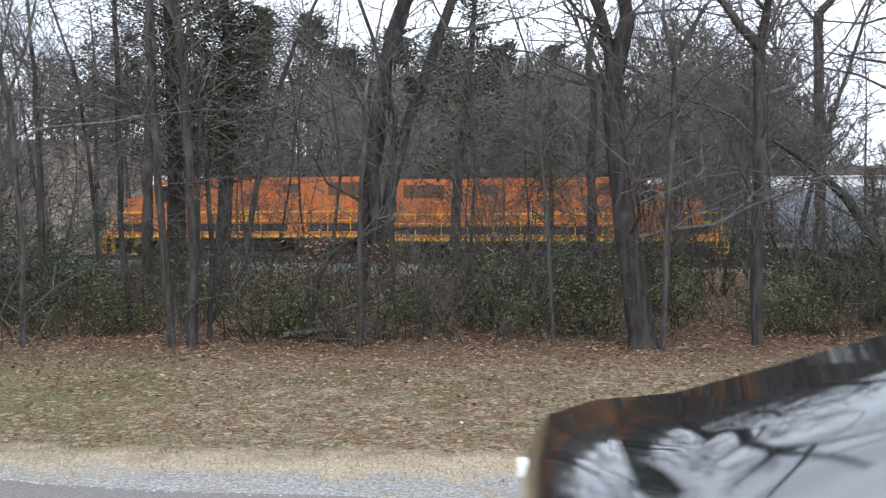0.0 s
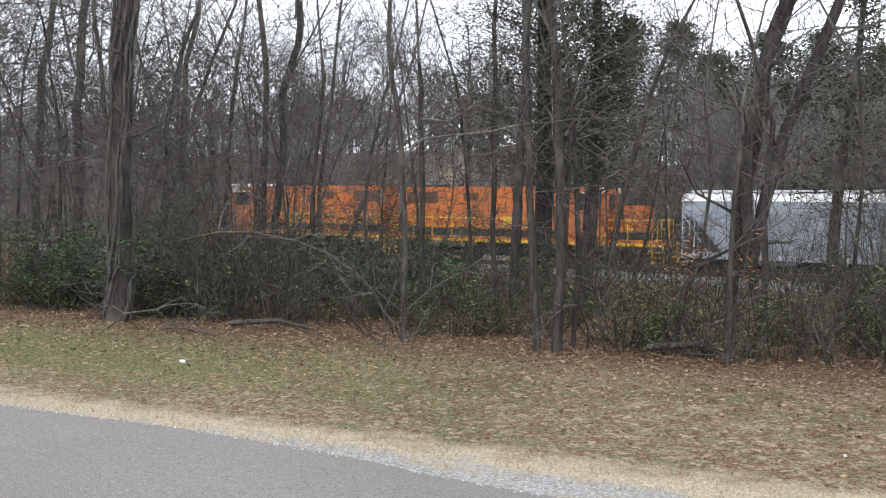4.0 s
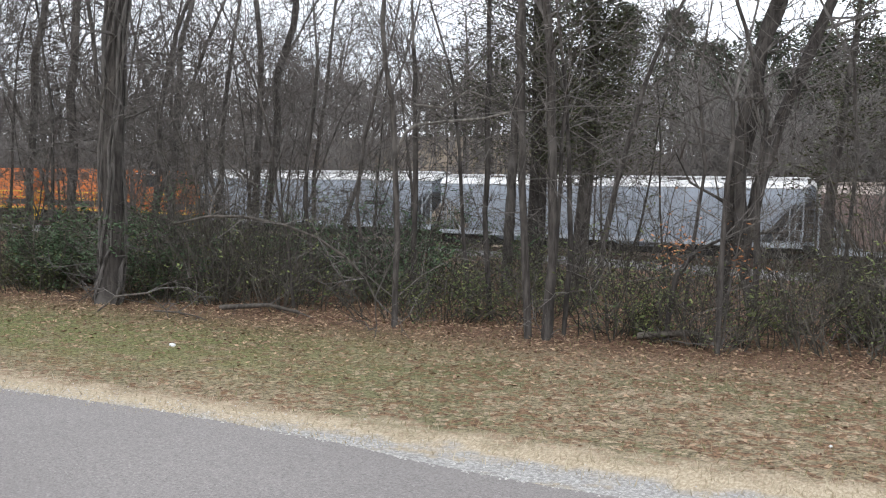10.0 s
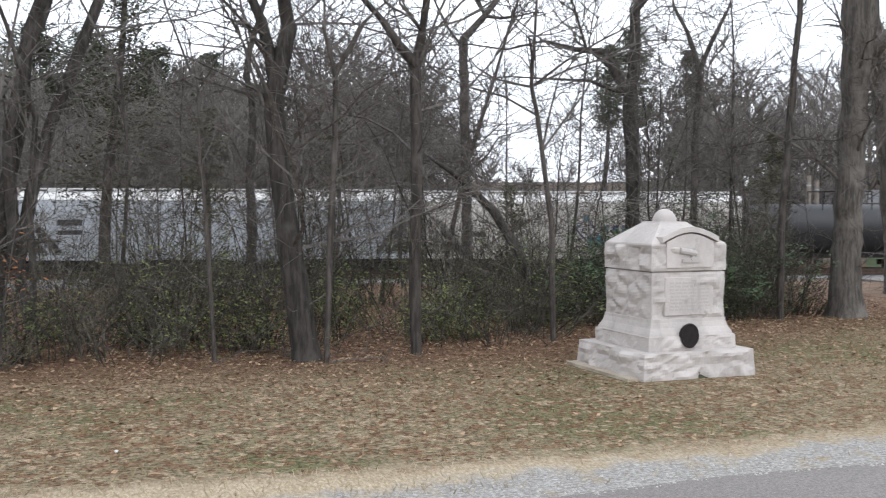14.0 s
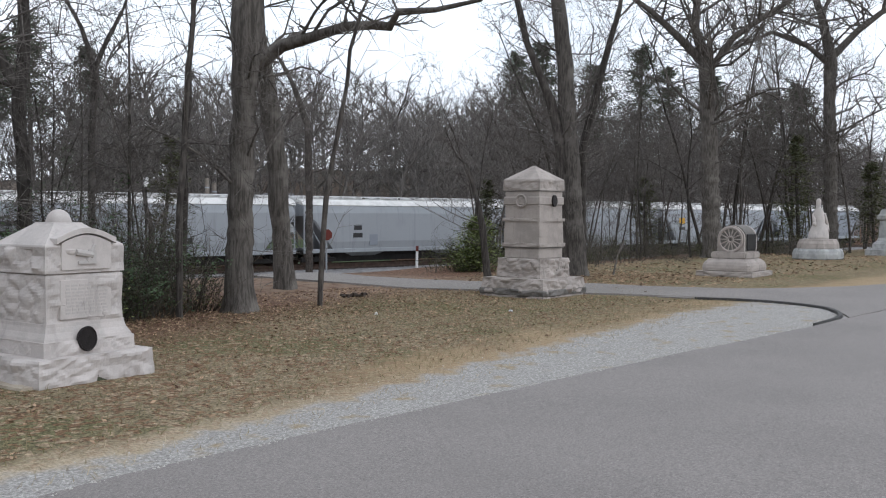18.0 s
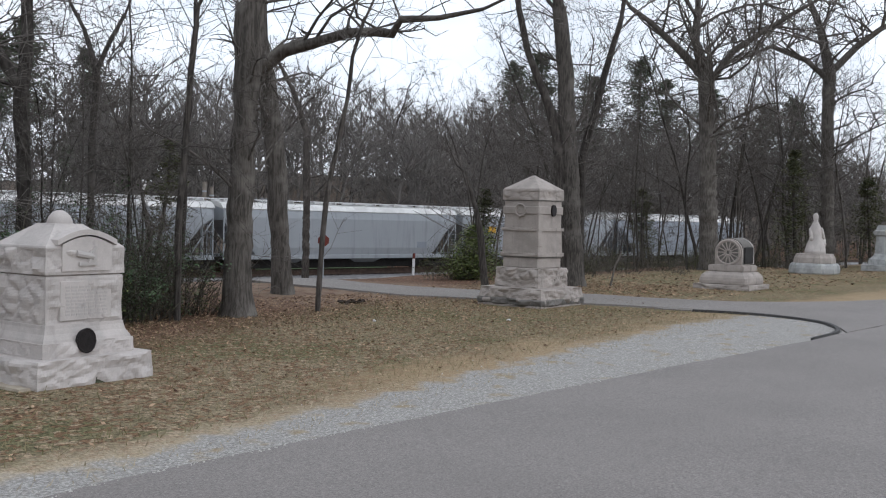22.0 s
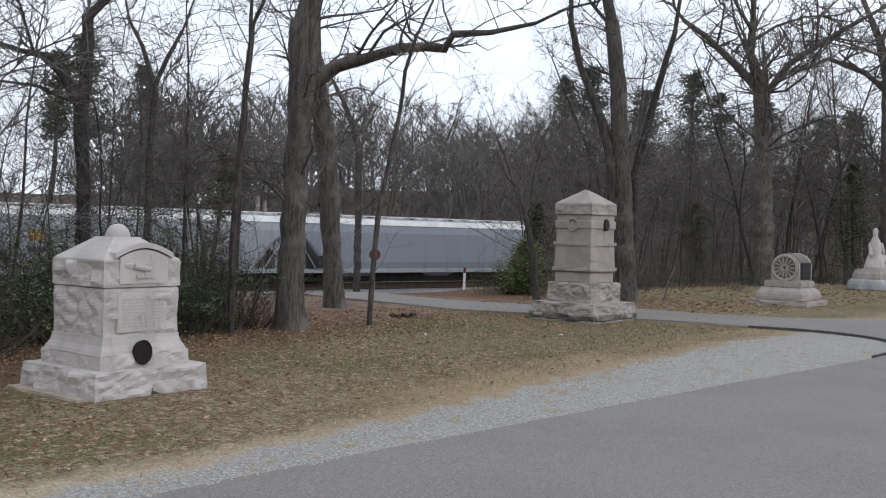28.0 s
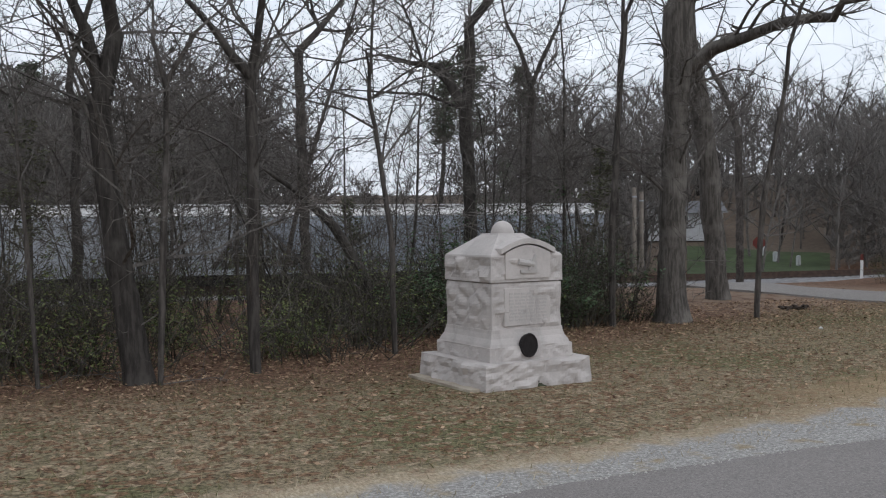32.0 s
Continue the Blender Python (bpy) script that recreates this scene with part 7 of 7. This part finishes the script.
# ---------------------------------------------------------------- by the crossing
def crossing():
    x, y = polar(42.3, 45)
    e = new("stop_sign")
    e.matrix_basis = at(x, y, -40)
    tagged(e, "small faded red sign on a pale steel post", "road sign")
    bm = bmesh.new()
    rod(bm, (0, 0, -0.3), (0, 0, 2.3), 0.04, 8)
    part("post", bm, M_GREY_B, e)
    part("sign_plate", disc(0.27, 0.02, 8, pose(0, -0.05, 2.0, 90, 22.5)), M_RED, e, "faded red eight-sided plate")
    x, y = polar(47.5, 46)
    e = new("marker_post")
    e.matrix_basis = at(x, y)
    tagged(e, "white marker post with a red-orange top", "marker post")
    bm = bmesh.new()
    rod(bm, (0, 0, -0.2), (0.03, 0, 1.15), 0.06, 8)
    part("post", bm, M_WHITEP, e)
    bm = bmesh.new()
    rod(bm, (0.03, 0, 1.15), (0.04, 0, 1.4), 0.065, 8)
    part("cap", bm, M_RED, e, "red-orange cap")
    for az, d, h in ((35.6, 68, 6.3), (36.0, 68.5, 6.0)):
        x, y = polar(az, d)
        e = new("utility_pole")
        e.matrix_basis = at(x, y)
        tagged(e, "weathered wooden utility pole beyond the railway", "utility pole")
        bm = bmesh.new()
        rod(bm, (0, 0, -0.4), (0, 0, h), 0.14, 10)
        part("pole", bm, M_POLE, e)
        part("collar", disc(0.16, 0.1, 10, pose(0, 0, h * 0.9)), M_GREY_B, e)
    x, y = polar(32.3, 52)
    e = new("signal_mast")
    e.matrix_basis = at(x, y)
    tagged(e, "slim mast with a small white box on top", "signal mast")
    bm = bmesh.new()
    rod(bm, (0, 0, -0.3), (0, 0, 5.2), 0.05, 8)
    part("mast", bm, M_DARK, e)
    part("white_box", slab(-0.14, 0.14, -0.1, 0.1, 5.1, 5.6, 0.05, 2), M_WHITEP, e, "small white box")
    # mown lawn, white house and stones beyond the crossing
    V, F = [], []
    n = 14
    for j in range(n + 1):
        for i in range(n + 1):
            x, y = polar(38.5 + 7.5 * i / n, 76 + 22 * j / n)
            V.append((x, y, height(x, y) + 0.06))
    F = [(j * (n + 1) + i, j * (n + 1) + i + 1, (j + 1) * (n + 1) + i + 1, (j + 1) * (n + 1) + i) for j in range(n) for i in range(n)]
    tagged(shared("lawn", mesh_of("lawn", V, F), M_LAWN, smooth=True), "green mown lawn beyond the railway", kind="structure")
    x, y = polar(38.0, 104)
    e = new("house")
    e.matrix_basis = at(x, y, -30)
    tagged(e, "low white house with grey roof behind bare trees", "house")
    part("wall", slab(-4, 4, -3, 3, -0.5, 2.3), M_SIDING, e, "white siding wall")
    part("roof", loft([[(-4.4, -3.5, 2.25), (-4.4, 0, 3.5), (-4.4, 3.5, 2.25), (-4.4, 0, 3.3)], [(4.4, -3.5, 2.25), (4.4, 0, 3.5), (4.4, 3.5, 2.25), (4.4, 0, 3.3)]]), M_SHINGLE, e, "grey shingle roof")
    for k in (-3, 0.2, 3):
        w = part("window", slab(k - 0.5, k + 0.5, -3.06, -2.98, 1.0, 2.1), M_WHITEP, e)
        part("pane", slab(k - 0.42, k + 0.42, -3.08, -3.0, 1.08, 2.02), M_GLASS, w)
    for az, d in ((43.2, 92), (44.4, 90), (42.6, 95)):
        x, y = polar(az, d)
        bm = slab(-0.35, 0.35, -0.12, 0.12, -0.1, 0.9, 0.05, 2)
        tagged(part("stone_marker", bm, M_SIDING, m=at(x, y, 30)), "small white upright stone on the lawn", "stone marker", "white stones on the lawn")


# ---------------------------------------------------------------- the passing car
def build_car():
    e = new("car")
    tagged(e, "glossy black sedan driving past close by", "car")
    # x forward, rear bumper at 0, width 1.76
    half = 0.88

    def ring(x, prof):
        return [(x, y, z) for y, z in prof] + [(x, -y, z) for y, z in reversed(prof)]

    def sec(x, belt, w, top):
        return ring(x, [(w * 0.90, 0.24), (w, 0.45), (w, belt - 0.12), (w * 0.965, belt - 0.02), (w * 0.86, belt + 0.015), (0.02, top)])

    rows = [(0.0, 0.56, 0.70, 0.58), (0.03, 0.70, 0.77, 0.71), (0.10, 0.79, 0.82, 0.81), (0.24, 0.825, 0.86, 0.85), (0.5, 0.845, half, 0.87), (0.8, 0.87, half, 0.90), (1.2, 0.90, half, 0.93), (2.4, 0.95, half, 0.98), (3.4, 0.93, half, 0.97), (4.1, 0.85, 0.86, 0.90), (4.5, 0.72, 0.80, 0.75), (4.62, 0.55, 0.70, 0.57)]
    bm = loft([sec(*r) for r in rows])
    part("body", bm, M_CARPAINT, e, "glossy black body", smooth=True)
    cab = [(0.26, 0.70, 0.835, 0.855), (0.45, 0.68, 0.865, 0.89), (0.75, 0.66, 0.945, 0.975), (1.1, 0.64, 1.045, 1.08), (1.6, 0.60, 1.21, 1.25), (2.1, 0.57, 1.36, 1.40), (2.7, 0.56, 1.38, 1.42), (3.5, 0.62, 0.97, 0.985)]
    secs = []
    for x, w, z, zt in cab:
        secs.append([(x, 0.80, 0.80), (x, w + 0.07, max(0.82, z - 0.06)), (x, w, z), (x, 0.02, zt), (x, -0.02, zt), (x, -w, z), (x, -w - 0.07, max(0.82, z - 0.06)), (x, -0.80, 0.80)])
    part("cabin_glass", loft(secs), M_GLASS, e, "dark reflecting windows", smooth=True)
    part("roof_panel", loft([[(x, w - 0.02, z + 0.012), (x, 0, zt + 0.015), (x, -w + 0.02, z + 0.012), (x, 0, zt - 0.02)] for x, w, z, zt in cab[5:7]]), M_CARPAINT, e)
    for y in (-0.74, 0.74):
        part("tail_lamp", slab(0.01, 0.10, y - 0.05, y + 0.09, 0.59, 0.69, 0.03, 2), M_LAMP, e, "bright white lamp")
        part("door_mirror", slab(2.85, 3.02, y * 1.22 - 0.1, y * 1.22 + 0.1, 0.98, 1.12, 0.03, 2), M_CARPAINT, e)
        part("head_lamp", slab(4.3, 4.52, y - 0.16, y + 0.1, 0.62, 0.76, 0.03), M_LENS, e)
    part("rear_bumper", slab(-0.07, 0.25, -0.84, 0.84, 0.30, 0.58, 0.07, 3), M_CARPAINT, e)
    for x in (0.95, 3.6):
        for y in (-0.80, 0.80):
            bm = disc(0.32, 0.20, 28, pose(0, 0, 0, 90))
            w = part("wheel", bm, M_RUBBER, e, m=pose(x, y, 0.32))
            part("rim", disc(0.21, 0.215, 20, pose(0, 0, 0, 90)), M_CHROME, w)
    for ob in e.children:
        if not ob.children:
            for v in ob.data.vertices:
                v.co.z *= 1.11
    return e


CAR = build_car()
build_evergreens()
build_woods()
far_woods()
build_brush()
fallen_wood()
crossing()
litter()


# seconds and metres by which the train is off an even 6.5 m/s
DRIFT = ((0.0, -0.85), (3.0, 0.5), (6.0, 1.3), (9.0, 2.1), (12.0, 1.0), (14.0, -0.1), (15.0, -0.5), (18.0, -0.9), (22.0, -0.3), (26.0, 0.0), (30.0, 0.25), (32.0, 0.3))


def motions():
    for e, s in TRAIN:
        walk(e, [(t, pose(*on_track(s - 6.5 * t + d), 0, 0, -7)) for t, d in DRIFT])
    walk(CAR, [(t, pose(0.05 + 7.0 * t, 2.24, 0.04)) for t in (0.0, 8.0, 16.0, 24.0, 32.0)])


motions()
